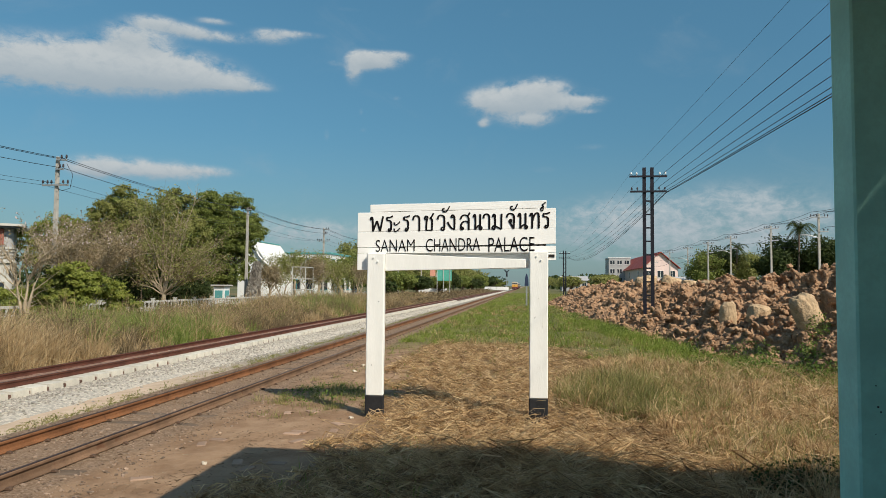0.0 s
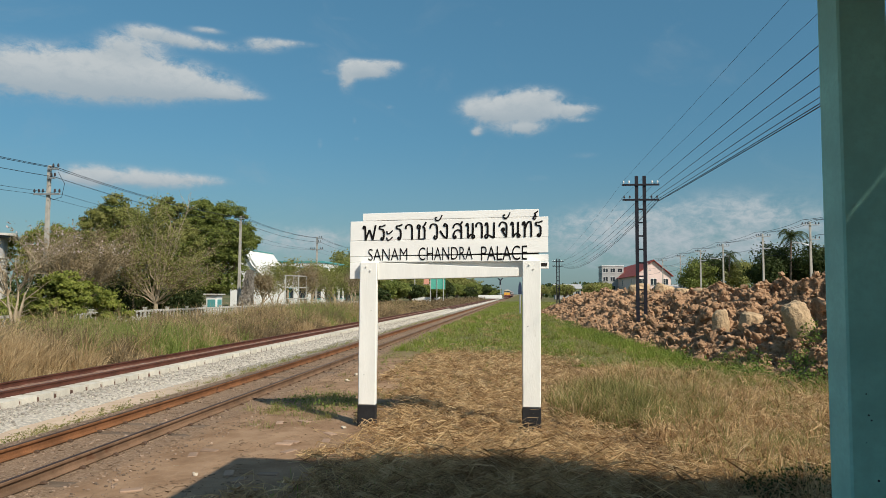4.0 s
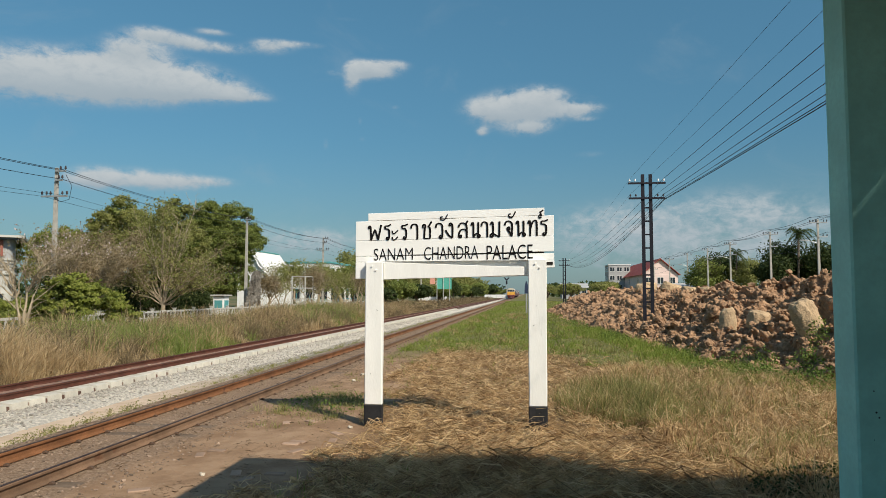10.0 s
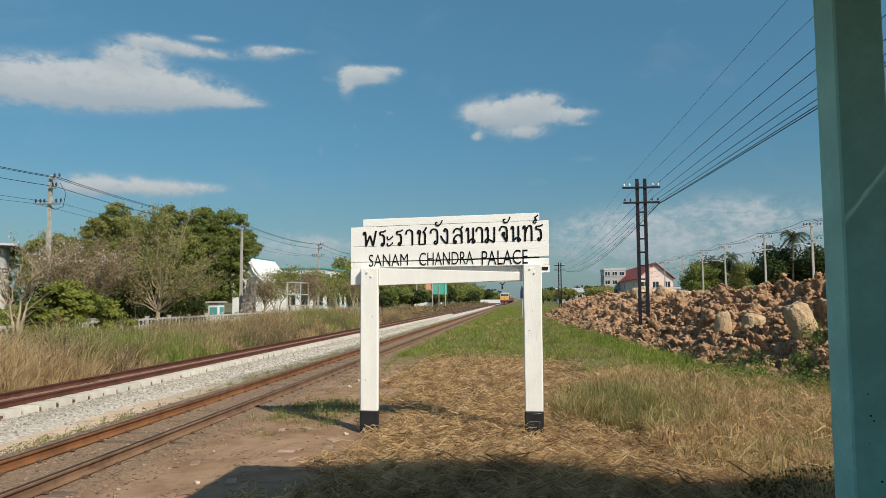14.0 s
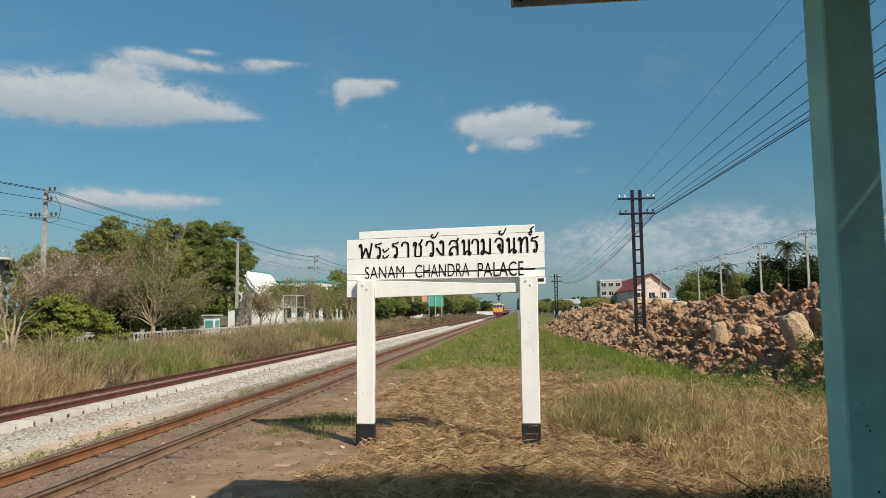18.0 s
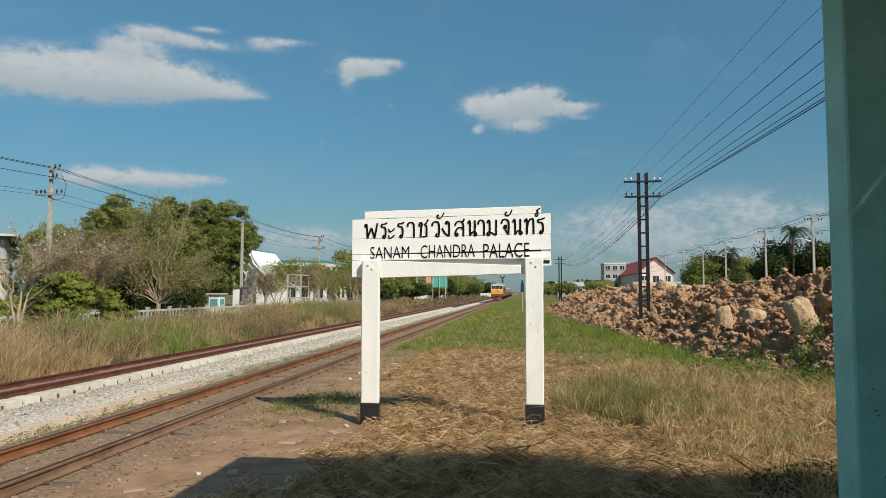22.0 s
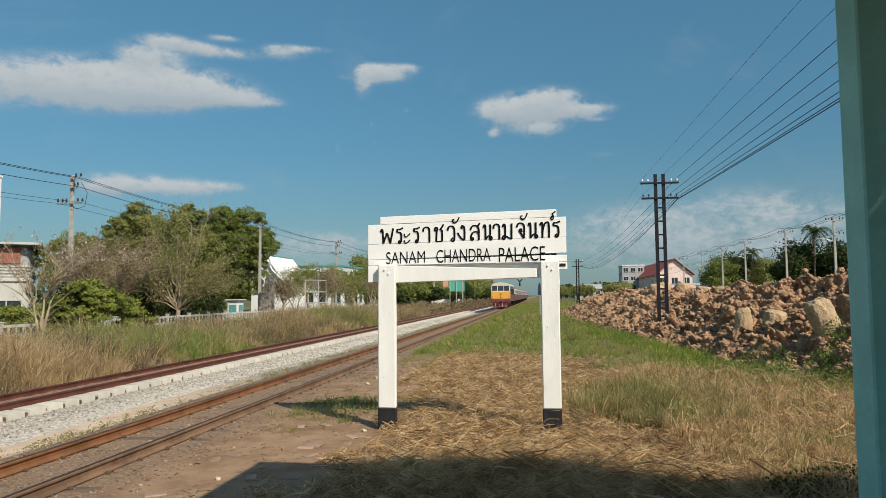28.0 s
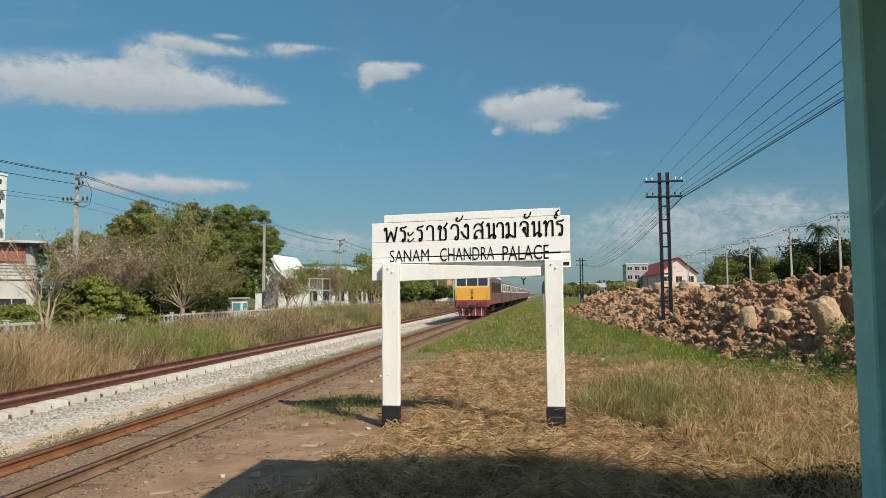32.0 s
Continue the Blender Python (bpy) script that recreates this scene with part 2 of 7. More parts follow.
M["clod"] = material("brown_clay", (0.41, 0.25, 0.145), 0.95, vary=0.35, scale=5, fine=22, bump=1.0, island=0.12, stain=(0.54, 0.375, 0.24), stain_at=0.6, depth=0.035)
M["boulder"] = material("tan_clay_block", (0.50, 0.36, 0.22), 0.95, vary=0.2, scale=4, fine=24, bump=0.9, stain=(0.42, 0.29, 0.18), stain_at=0.58, depth=0.03)
M["pillar"] = material("teal_painted_concrete", (0.36, 0.72, 0.61), 0.6, vary=0.14, scale=2.5, fine=30, bump=0.1, stain=(0.11, 0.28, 0.26), stain_at=0.66)
M["roof_under"] = material("dark_corrugated_sheet", (0.05, 0.042, 0.036), 0.8, vary=0.3)
M["roof_edge"] = material("grey_edge_trim", (0.55, 0.55, 0.53), 0.5)
M["slab"] = material("grey_concrete_floor", (0.30, 0.28, 0.25), 0.9, vary=0.2, scale=1.2)
M["black_steel"] = material("black_tarred_steel", (0.018, 0.018, 0.026), 0.5, 0.3, vary=0.3)
M["porcelain"] = material("white_porcelain", (0.75, 0.76, 0.76), 0.25, vary=0.05, bump=0)
M["brown_porcelain"] = material("dark_porcelain", (0.05, 0.04, 0.04), 0.3, vary=0.1, bump=0)
M["wire"] = material("black_cable", (0.015, 0.015, 0.018), 0.6, vary=0.1, bump=0)
M["concrete_pole"] = material("weathered_concrete", (0.42, 0.40, 0.36), 0.9, vary=0.15, scale=2, fine=20, stain=(0.28, 0.27, 0.24))
M["galv"] = material("galvanised_steel", (0.45, 0.46, 0.46), 0.45, 0.6, vary=0.1)
M["fence"] = material("white_fence_paint", (0.50, 0.49, 0.45), 0.8, vary=0.12, scale=1.0, stain=(0.42, 0.42, 0.38))
M["bark"] = material("grey_brown_bark", (0.19, 0.145, 0.11), 0.95, vary=0.3, scale=4, fine=20, bump=0.6, warp=(1, 1, 0.3))
M["pale_bark"] = material("pale_dry_branch", (0.42, 0.34, 0.235), 0.9, vary=0.25, scale=4, fine=20, bump=0.4, warp=(1, 1, 0.3))
M["white_wall"] = material("white_render", (0.75, 0.75, 0.73), 0.85, vary=0.08, scale=0.3, fine=4, bump=0.05, stain=(0.55, 0.55, 0.52), stain_at=0.68)
M["teal_roof"] = material("teal_roof_tile", (0.10, 0.33, 0.33), 0.6, vary=0.15, scale=0.8)
M["red_roof"] = material("red_roof_tile", (0.42, 0.085, 0.06), 0.7, vary=0.15, scale=0.8, fine=6)
M["pink_wall"] = material("pink_render", (0.80, 0.62, 0.57), 0.85, vary=0.08, scale=0.3, fine=4)
M["grey_wall"] = material("grey_render", (0.42, 0.42, 0.42), 0.85, vary=0.12, scale=0.3, fine=4)
M["brick_red"] = material("brick_red_panel", (0.33, 0.12, 0.09), 0.85, vary=0.15, scale=0.5, fine=5)
M["glass_dark"] = material("dark_window_glass", (0.03, 0.04, 0.05), 0.12, vary=0.1, bump=0.0, spec=0.6)
M["green_net"] = material("green_netting", (0.10, 0.42, 0.33), 0.8, vary=0.15)
M["orange_panel"] = material("salmon_panel", (0.70, 0.33, 0.24), 0.7, vary=0.1)
M["blue_dark"] = material("dark_blue_panel", (0.03, 0.045, 0.09), 0.5)
M["loco_yellow"] = material("orange_yellow_enamel", (0.74, 0.385, 0.06), 0.35, vary=0.06, scale=1.5, fine=10, bump=0.02, spec=0.5)
M["loco_cream"] = material("cream_enamel", (0.66, 0.58, 0.46), 0.4, vary=0.08, scale=1.5, fine=10, bump=0.02)
M["loco_red"] = material("dark_red_enamel", (0.24, 0.065, 0.068), 0.45, vary=0.2, scale=2, fine=12, bump=0.05)
M["loco_roof"] = material("grey_roof_paint", (0.60, 0.58, 0.56), 0.6, vary=0.1)
M["loco_dark"] = material("grimy_black_steel", (0.03, 0.026, 0.025), 0.7, 0.2, vary=0.3)
M["coach_purple"] = material("maroon_coach_paint", (0.155, 0.078, 0.082), 0.45, vary=0.15, scale=1, fine=8, bump=0.03)
M["coach_cream"] = material("cream_coach_paint", (0.72, 0.68, 0.66), 0.5, vary=0.06, scale=1, fine=8, bump=0.03)
M["coach_roof"] = material("sooty_coach_roof", (0.20, 0.19, 0.20), 0.7, vary=0.15)
M["emblem"] = material("bronze_emblem", (0.50, 0.26, 0.05), 0.5, 0.2)
M["headlamp"] = material("headlamp_glass", (0.8, 0.78, 0.7), 0.15, bump=0)
M["litter"] = material("white_scrap", (0.55, 0.48, 0.38), 0.8, vary=0.1)
M["brick"] = material("worn_paving_brick", (0.37, 0.25, 0.175), 0.9, vary=0.2, piece=0.2)

STRAW = blade_material("dry_straw", [(0.0, (0.10, 0.055, 0.026)), (0.28, (0.30, 0.18, 0.085)), (0.6, (0.62, 0.43, 0.22)), (1.0, (0.92, 0.73, 0.46))])
DRYGRASS = blade_material("tall_dry_grass", [(0.0, (0.20, 0.135, 0.065)), (0.4, (0.44, 0.315, 0.165)), (0.75, (0.61, 0.46, 0.265)), (1.0, (0.78, 0.64, 0.42))])
GREEN = blade_material("green_grass", [(0.0, (0.10, 0.15, 0.022)), (0.45, (0.225, 0.29, 0.05)), (0.8, (0.36, 0.39, 0.095)), (1.0, (0.58, 0.48, 0.22))])
OLIVE = blade_material("grey_green_grass", [(0.0, (0.11, 0.12, 0.03)), (0.5, (0.27, 0.26, 0.085)), (0.85, (0.48, 0.41, 0.18)), (1.0, (0.66, 0.55, 0.30))])
TALL_GREEN = blade_material("tall_green_grass", [(0.0, (0.10, 0.13, 0.03)), (0.45, (0.22, 0.28, 0.065)), (0.8, (0.36, 0.39, 0.13)), (1.0, (0.55, 0.48, 0.26))])
WEED = blade_material("weed_leaf", [(0.0, (0.06, 0.10, 0.02)), (0.5, (0.15, 0.215, 0.045)), (1.0, (0.29, 0.33, 0.09))])
LITTER = blade_material("dry_leaf_litter", [(0.0, (0.08, 0.05, 0.03)), (0.5, (0.24, 0.165, 0.105)), (1.0, (0.50, 0.40, 0.28))])
SCRUB = blade_material("brown_scrub", [(0.0, (0.08, 0.06, 0.032)), (0.5, (0.23, 0.17, 0.095)), (1.0, (0.44, 0.345, 0.205))])
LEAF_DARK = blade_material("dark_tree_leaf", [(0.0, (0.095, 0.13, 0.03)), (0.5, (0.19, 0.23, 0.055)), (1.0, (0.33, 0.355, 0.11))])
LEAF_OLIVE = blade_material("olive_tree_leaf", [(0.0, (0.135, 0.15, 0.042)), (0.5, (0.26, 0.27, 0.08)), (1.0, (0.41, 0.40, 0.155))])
TWIG_LEAF = blade_material("brown_withered_leaf", [(0.0, (0.17, 0.13, 0.07)), (0.5, (0.29, 0.225, 0.13)), (1.0, (0.44, 0.36, 0.21))])
LEAF_BRIGHT = blade_material("bright_shrub_leaf", [(0.0, (0.10, 0.13, 0.02)), (0.5, (0.235, 0.27, 0.05)), (1.0, (0.43, 0.43, 0.13))])
# deep green of far trees; also stands in for shade in undergrowth and weeds
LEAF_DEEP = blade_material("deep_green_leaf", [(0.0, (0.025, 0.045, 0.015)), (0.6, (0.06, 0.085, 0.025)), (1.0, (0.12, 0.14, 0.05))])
DEAD_VINE = blade_material("dead_grey_creeper", [(0.0, (0.14, 0.12, 0.10)), (0.5, (0.33, 0.30, 0.26)), (1.0, (0.56, 0.53, 0.47))])
M["blossom"] = blade_material("pale_pink_petal", [(0.0, (0.55, 0.42, 0.40)), (0.6, (0.72, 0.60, 0.58)), (1.0, (0.85, 0.78, 0.76))])


# ---- building helpers ----
def part(name, bm, mat, parent=None, label="", smooth=False):
    """Links a bmesh as one mesh object under a thing or a part."""
    me = bpy.data.meshes.new(name)
    bm.to_mesh(me)
    bm.free()
    me.materials.append(mat)
    if smooth:
        for p in me.polygons:
            p.use_smooth = True
    ob = new(name, me)
    if parent is not None:
        ob.parent = parent
    if label:
        ob["label"] = label
    return ob


def thing(name, loc, label, category, group="", rz=0.0, kind=""):
    """An Empty at a thing's base."""
    e = new(name)
    e.empty_display_size = 0.1
    e.location = loc
    e.rotation_euler = (0, 0, radians(rz))
    return tagged(e, label, category, group, kind)


def box(bm, x0, x1, y0, y1, z0, z1, bevel=0.0, turn=None):
    """A box with bevelled edges."""
    r = bmesh.ops.create_cube(bm, size=1.0)
    vs = r["verts"]
    bmesh.ops.scale(bm, vec=(x1 - x0, y1 - y0, z1 - z0), verts=vs)
    if bevel:
        es = list({e for v in vs for e in v.link_edges})
        rr = bmesh.ops.bevel(bm, geom=es, offset=bevel, segments=1, affect="EDGES", profile=0.6)
        vs = list({v for f in rr["faces"] for v in f.verts} | {v for v in vs if v.is_valid})
    if turn is not None:
        bmesh.ops.transform(bm, matrix=turn, verts=vs)
    bmesh.ops.translate(bm, vec=((x0 + x1) / 2, (y0 + y1) / 2, (z0 + z1) / 2), verts=vs)
    return vs


def tube(bm, pts, radii, seg=6, cap=True):
    """A tapered tube along points."""
    rings = []
    up0 = None
    for i, p in enumerate(pts):
        a = Vector(pts[max(0, i - 1)])
        b = Vector(pts[min(len(pts) - 1, i + 1)])
        d = (b - a).normalized()
        ref = Vector((0, 0, 1)) if abs(d.z) < 0.9 else Vector((1, 0, 0))
        u = d.cross(ref).normalized()
        if up0 is not None and u.dot(up0) < 0:
            u = -u
        up0 = u
        v = d.cross(u)
        r = radii[i] if hasattr(radii, "__len__") else radii
        rings.append([bm.verts.new(Vector(p) + (u * math.cos(k * math.tau / seg) + v * math.sin(k * math.tau / seg)) * r) for k in range(seg)])
    for a, b in zip(rings, rings[1:]):
        for k in range(seg):
            bm.faces.new((a[k], a[(k + 1) % seg], b[(k + 1) % seg], b[k]))
    if cap:
        bm.faces.new(rings[0])
        bm.faces.new(rings[-1])
    bmesh.ops.recalc_face_normals(bm, faces=bm.faces[:]) if len(bm.faces) < 400 else None


def prism(bm, outline, axis, a, b):
    """A closed outline in the other two axes, drawn out along an axis from a to b."""
    def at(p, t):
        q = list(p)
        q.insert(axis, t)
        return bm.verts.new(q)
    lo = [at(p, a) for p in outline]
    hi = [at(p, b) for p in outline]
    k = len(outline)
    fs = [bm.faces.new(lo), bm.faces.new(hi)]
    fs += [bm.faces.new((lo[i], lo[(i + 1) % k], hi[(i + 1) % k], hi[i])) for i in range(k)]
    bmesh.ops.recalc_face_normals(bm, faces=fs)


def sheet(name, verts, faces, mat, label="", category="", kind="", parent=None, smooth=False):
    """A mesh from arrays."""
    me = bpy.data.meshes.new(name)
    me.from_pydata(np.asarray(verts).tolist(), [], faces if isinstance(faces, list) else np.asarray(faces).tolist())
    me.materials.append(mat)
    if smooth:
        me.polygons.foreach_set("use_smooth", np.ones(len(me.polygons), dtype=bool))
    ob = new(name, me)
    if parent is not None:
        ob.parent = parent
    return tagged(ob, label, category, "", kind)


rng = np.random.default_rng(7)


def lumps(x, y, seed=0, size=1.0):
    """Smooth noise for whole arrays: a sum of turned waves."""
    r = np.random.default_rng(seed)
    s = np.zeros_like(x, dtype=float)
    for k in range(10):
        a, f, p = r.uniform(0, math.tau), r.uniform(0.5, 2.2) / size, r.uniform(0, math.tau)
        s += np.sin((x * math.cos(a) + y * math.sin(a)) * f * 2 + p) / 10 * 1.6
    return s


def cell_noise(p, seed):
    """Smooth lattice noise in space for whole arrays, from -1 to 1."""
    i = np.floor(p)
    f = p - i
    f = f * f * (3 - 2 * f)
    out = np.zeros(len(p))
    for dx in (0, 1):
        for dy in (0, 1):
            for dz in (0, 1):
                q = (i[:, 0] + dx) * 127.1 + (i[:, 1] + dy) * 311.7 + (i[:, 2] + dz) * 74.7 + seed * 17.3
                h = np.sin(q) * 43758.5453
                w = np.where(dx, f[:, 0], 1 - f[:, 0]) * np.where(dy, f[:, 1], 1 - f[:, 1]) * np.where(dz, f[:, 2], 1 - f[:, 2])
                out += w * ((h - np.floor(h)) * 2 - 1)
    return out


def cloddy(p, first=1.5, octaves=5):
    """Rounded clods with sharp creases between them, at several sizes."""
    c, s = 0.8, 0.6
    h, amp, f = np.zeros(len(p)), 1.0, first
    for k in range(octaves):
        p = np.stack([p[:, 0] * c - p[:, 2] * s, p[:, 1] * 0.9 + p[:, 0] * 0.3, p[:, 0] * s + p[:, 2] * c], 1)
        h += amp * (np.abs(cell_noise(p * f, k)) * 2.2 - 0.75)
        amp, f = amp * 0.62, f * 2.05
    return h


def ground_z(x, y):
    """The height of the ground: station yard, old track bed, a sandy ditch, verge beyond the new track."""
    x, y = np.asarray(x, float), np.asarray(y, float)
    xs = [-4000, -60, -30, -20, -16, -14.2, -13.6, -10.2, -9.5, -8.6, -7.2, -6.7, -4.6, -3.6, 60, 4000]
    zs = [0, 0, -0.25, -0.35, -0.45, -0.62, -0.76, -0.76, -0.70, -0.63, -0.26, -0.15, -0.15, -0.11, -0.1, 0]
    z = np.interp(x, xs, zs)
    near = np.clip((200 - np.abs(y)) / 150, 0, 1) * np.clip((60 - np.abs(x)) / 20, 0, 1)
    calm = np.where((x > -7) & (x < -4.4), 0.3, 1.0)
    z = z + 0.04 * np.exp(-((x + 0.1) / 0.95) ** 2 - ((y - 8.3) / 0.42) ** 2) + 0.05 * np.exp(-((x - 2.9) / 0.7) ** 2 - ((y - 7.5) / 0.5) ** 2)
    return z + near * calm * (0.022 * lumps(x, y, 3, 2.0) + 0.010 * lumps(x, y, 4, 0.5))


def clumps(cx, cy, per, spread):
    """Blades gathered in clumps: their places, their outward directions and which clump each belongs to."""
    k = len(cx) * per
    which = np.repeat(np.arange(len(cx)), per)
    a, r = rng.uniform(0, math.tau, k), np.abs(rng.normal(0, 1, k)) * spread
    return cx[which] + r * np.cos(a), cy[which] + r * np.sin(a), a + rng.normal(0, 0.5, k), which


def blades(name, x, y, z, height, width, lean, mat, label, category, curve=0.5, parent=None, way=None):
    """Blades of grass, each a bent tapered strip."""
    k = len(x)
    a = rng.uniform(0, math.tau, k)
    b = rng.uniform(0, math.tau, k) if way is None else way
    side = np.stack([np.cos(a), np.sin(a), np.zeros(k)], 1) * (width * 0.5)[:, None]
    go = np.stack([np.cos(b), np.sin(b), np.zeros(k)], 1)
    base = np.stack([x, y, z], 1)
    up = np.array([0, 0, 1.0])
    lean = np.asarray(lean)
    mid = base + go * (height * lean * 0.45)[:, None] + up * (height * 0.55 * np.sqrt(np.clip(1 - lean ** 2, 0.02, 1)))[:, None]
    tip = base + go * (height * np.clip(lean * (1 + curve), 0, 1))[:, None] + up * (height * np.sqrt(np.clip(1 - np.clip(lean * (1 + curve * 0.7), 0, 0.995) ** 2, 0.0, 1)))[:, None]
    v = np.stack([base - side, base + side, mid + side * 0.8, mid - side * 0.8, tip], 1).reshape(-1, 3)
    i = np.arange(k) * 5
    quads = np.stack([i, i + 1, i + 2, i + 3], 1).tolist()
    tris = np.stack([i + 3, i + 2, i + 4], 1).tolist()
    return sheet(name, v, quads + tris, mat, label, category, "stuff", parent)


def straws(name, x, y, z, length, width, tilt, mat, label, category, bend=0.12):
    """Fallen stalks: thin bent strips lying in every direction, tilted a little."""
    k = len(x)
    a = rng.uniform(0, math.tau, k)
    b = rng.normal(0, 1, k) * tilt
    go = np.stack([np.cos(a) * np.cos(b), np.sin(a) * np.cos(b), np.sin(b)], 1) * length[:, None]
    side = np.stack([-np.sin(a), np.cos(a), rng.normal(0, 0.8, k)], 1) * (width * 0.5)[:, None]
    sway = np.stack([-np.sin(a), np.cos(a), np.full(k, 0.6)], 1) * (rng.normal(0, bend, k) * length)[:, None]
    curl = np.stack([-np.sin(a), np.cos(a), np.full(k, 0.3)], 1) * (rng.normal(0, bend * 0.5, k) * length)[:, None]
    base = np.stack([x, y, z], 1)
    rows = []
    for t in (0.0, 0.33, 0.67, 1.0):
        p = base + go * (t - 0.5) + sway * (1 - (2 * t - 1) ** 2) + curl * math.sin(math.tau * t)
        w = side * (1.0 - 0.45 * t)
        rows += [p - w, p + w]
    v = np.stack(rows, 1).reshape(-1, 3)
    i = np.arange(k) * 8
    f = np.concatenate([np.stack([i + q, i + q + 1, i + q + 3, i + q + 2], 1) for q in (0, 2, 4)])
    return sheet(name, v, f, mat, label, category, "stuff")


def leaves(name, pts, size, mat, parent=None, label="", kind="", droop=0.3, facing=None):
    """Small leaves at the points, turned at random or roughly facing outwards."""
    k = len(pts)
    d = rng.normal(size=(k, 3))
    d[:, 2] -= droop
    d /= np.linalg.norm(d, axis=1)[:, None]
    e = np.cross(d, rng.normal(size=(k, 3)) if facing is None else facing + rng.normal(size=(k, 3)) * 0.45)
    e /= np.linalg.norm(e, axis=1)[:, None]
    s = size * rng.uniform(0.6, 1.4, k)
    L, Wd = d * s[:, None], e * (s * 0.32)[:, None]
    v = np.stack([pts - L * 0.5, pts + Wd, pts + L * 0.6, pts - Wd], 1).reshape(-1, 3)
    i = np.arange(k) * 4
    return sheet(name, v, np.stack([i, i + 1, i + 2, i + 3], 1).tolist(), mat, label, "", kind, parent)


def lump_mesh(seed, sub=1, rough=0.35, squash=0.75, crumb=0.0):
    """An irregular lump of unit size."""
    bm = bmesh.new()
    bmesh.ops.create_icosphere(bm, subdivisions=sub, radius=1.0)
    off = Vector((seed * 3.1, seed * 1.7, seed * 0.9))
    for v in bm.verts:
        d = noise.noise(v.co * 1.1 + off) * rough + noise.noise(v.co * 2.7 + off) * rough * 0.6 + noise.noise(v.co * 5.6 + off) * rough * 0.35
        if crumb:
            d += (0.22 - abs(noise.noise(v.co * 2.1 + off))) * crumb * 1.3 + (0.2 - abs(noise.noise(v.co * 4.7 + off))) * crumb
        v.co = v.co * (1 + d)
        v.co.z *= squash
    v = np.array([v.co[:] for v in bm.verts])
    f = np.array([[w.index for w in q.verts] for q in bm.faces])
    bm.free()
    return v, f


def scatter_lumps(name, pos, size, mat, label, category, sub=1, rough=0.4, squash=0.75, kinds=6, parent=None, smooth=False, crumb=0.0):
    """Many lumps joined in one mesh."""
    shapes = [lump_mesh(s + 1, sub, rough, squash, crumb) for s in range(kinds)]
    V, Fs, n0 = [], [], 0
    which = rng.integers(0, kinds, len(pos))
    for s in range(kinds):
        idx = np.nonzero(which == s)[0]
        if not len(idx):
            continue
        v, f = shapes[s]
        a = rng.uniform(0, math.tau, len(idx))
        c, sn = np.cos(a), np.sin(a)
        st = rng.uniform(0.75, 1.3, (len(idx), 1, 3))
        w = v[None] * st
        wx = w[..., 0] * c[:, None] - w[..., 1] * sn[:, None]
        wy = w[..., 0] * sn[:, None] + w[..., 1] * c[:, None]
        w = np.stack([wx, wy, w[..., 2]], 2) * size[idx][:, None, None] + pos[idx][:, None, :]
        V.append(w.reshape(-1, 3))
        Fs.append((f[None] + (np.arange(len(idx)) * len(v))[:, None, None] + n0).reshape(-1, f.shape[1]))
        n0 += len(idx) * len(v)
    return sheet(name, np.concatenate(V), np.concatenate(Fs), mat, label, category, "stuff", parent, smooth)

# ---- ground ----
NEAR_TRACK, NEW_TRACK = -5.63, -11.93
RAIL_Z, NEW_RAIL_Z = 0.0, -0.33


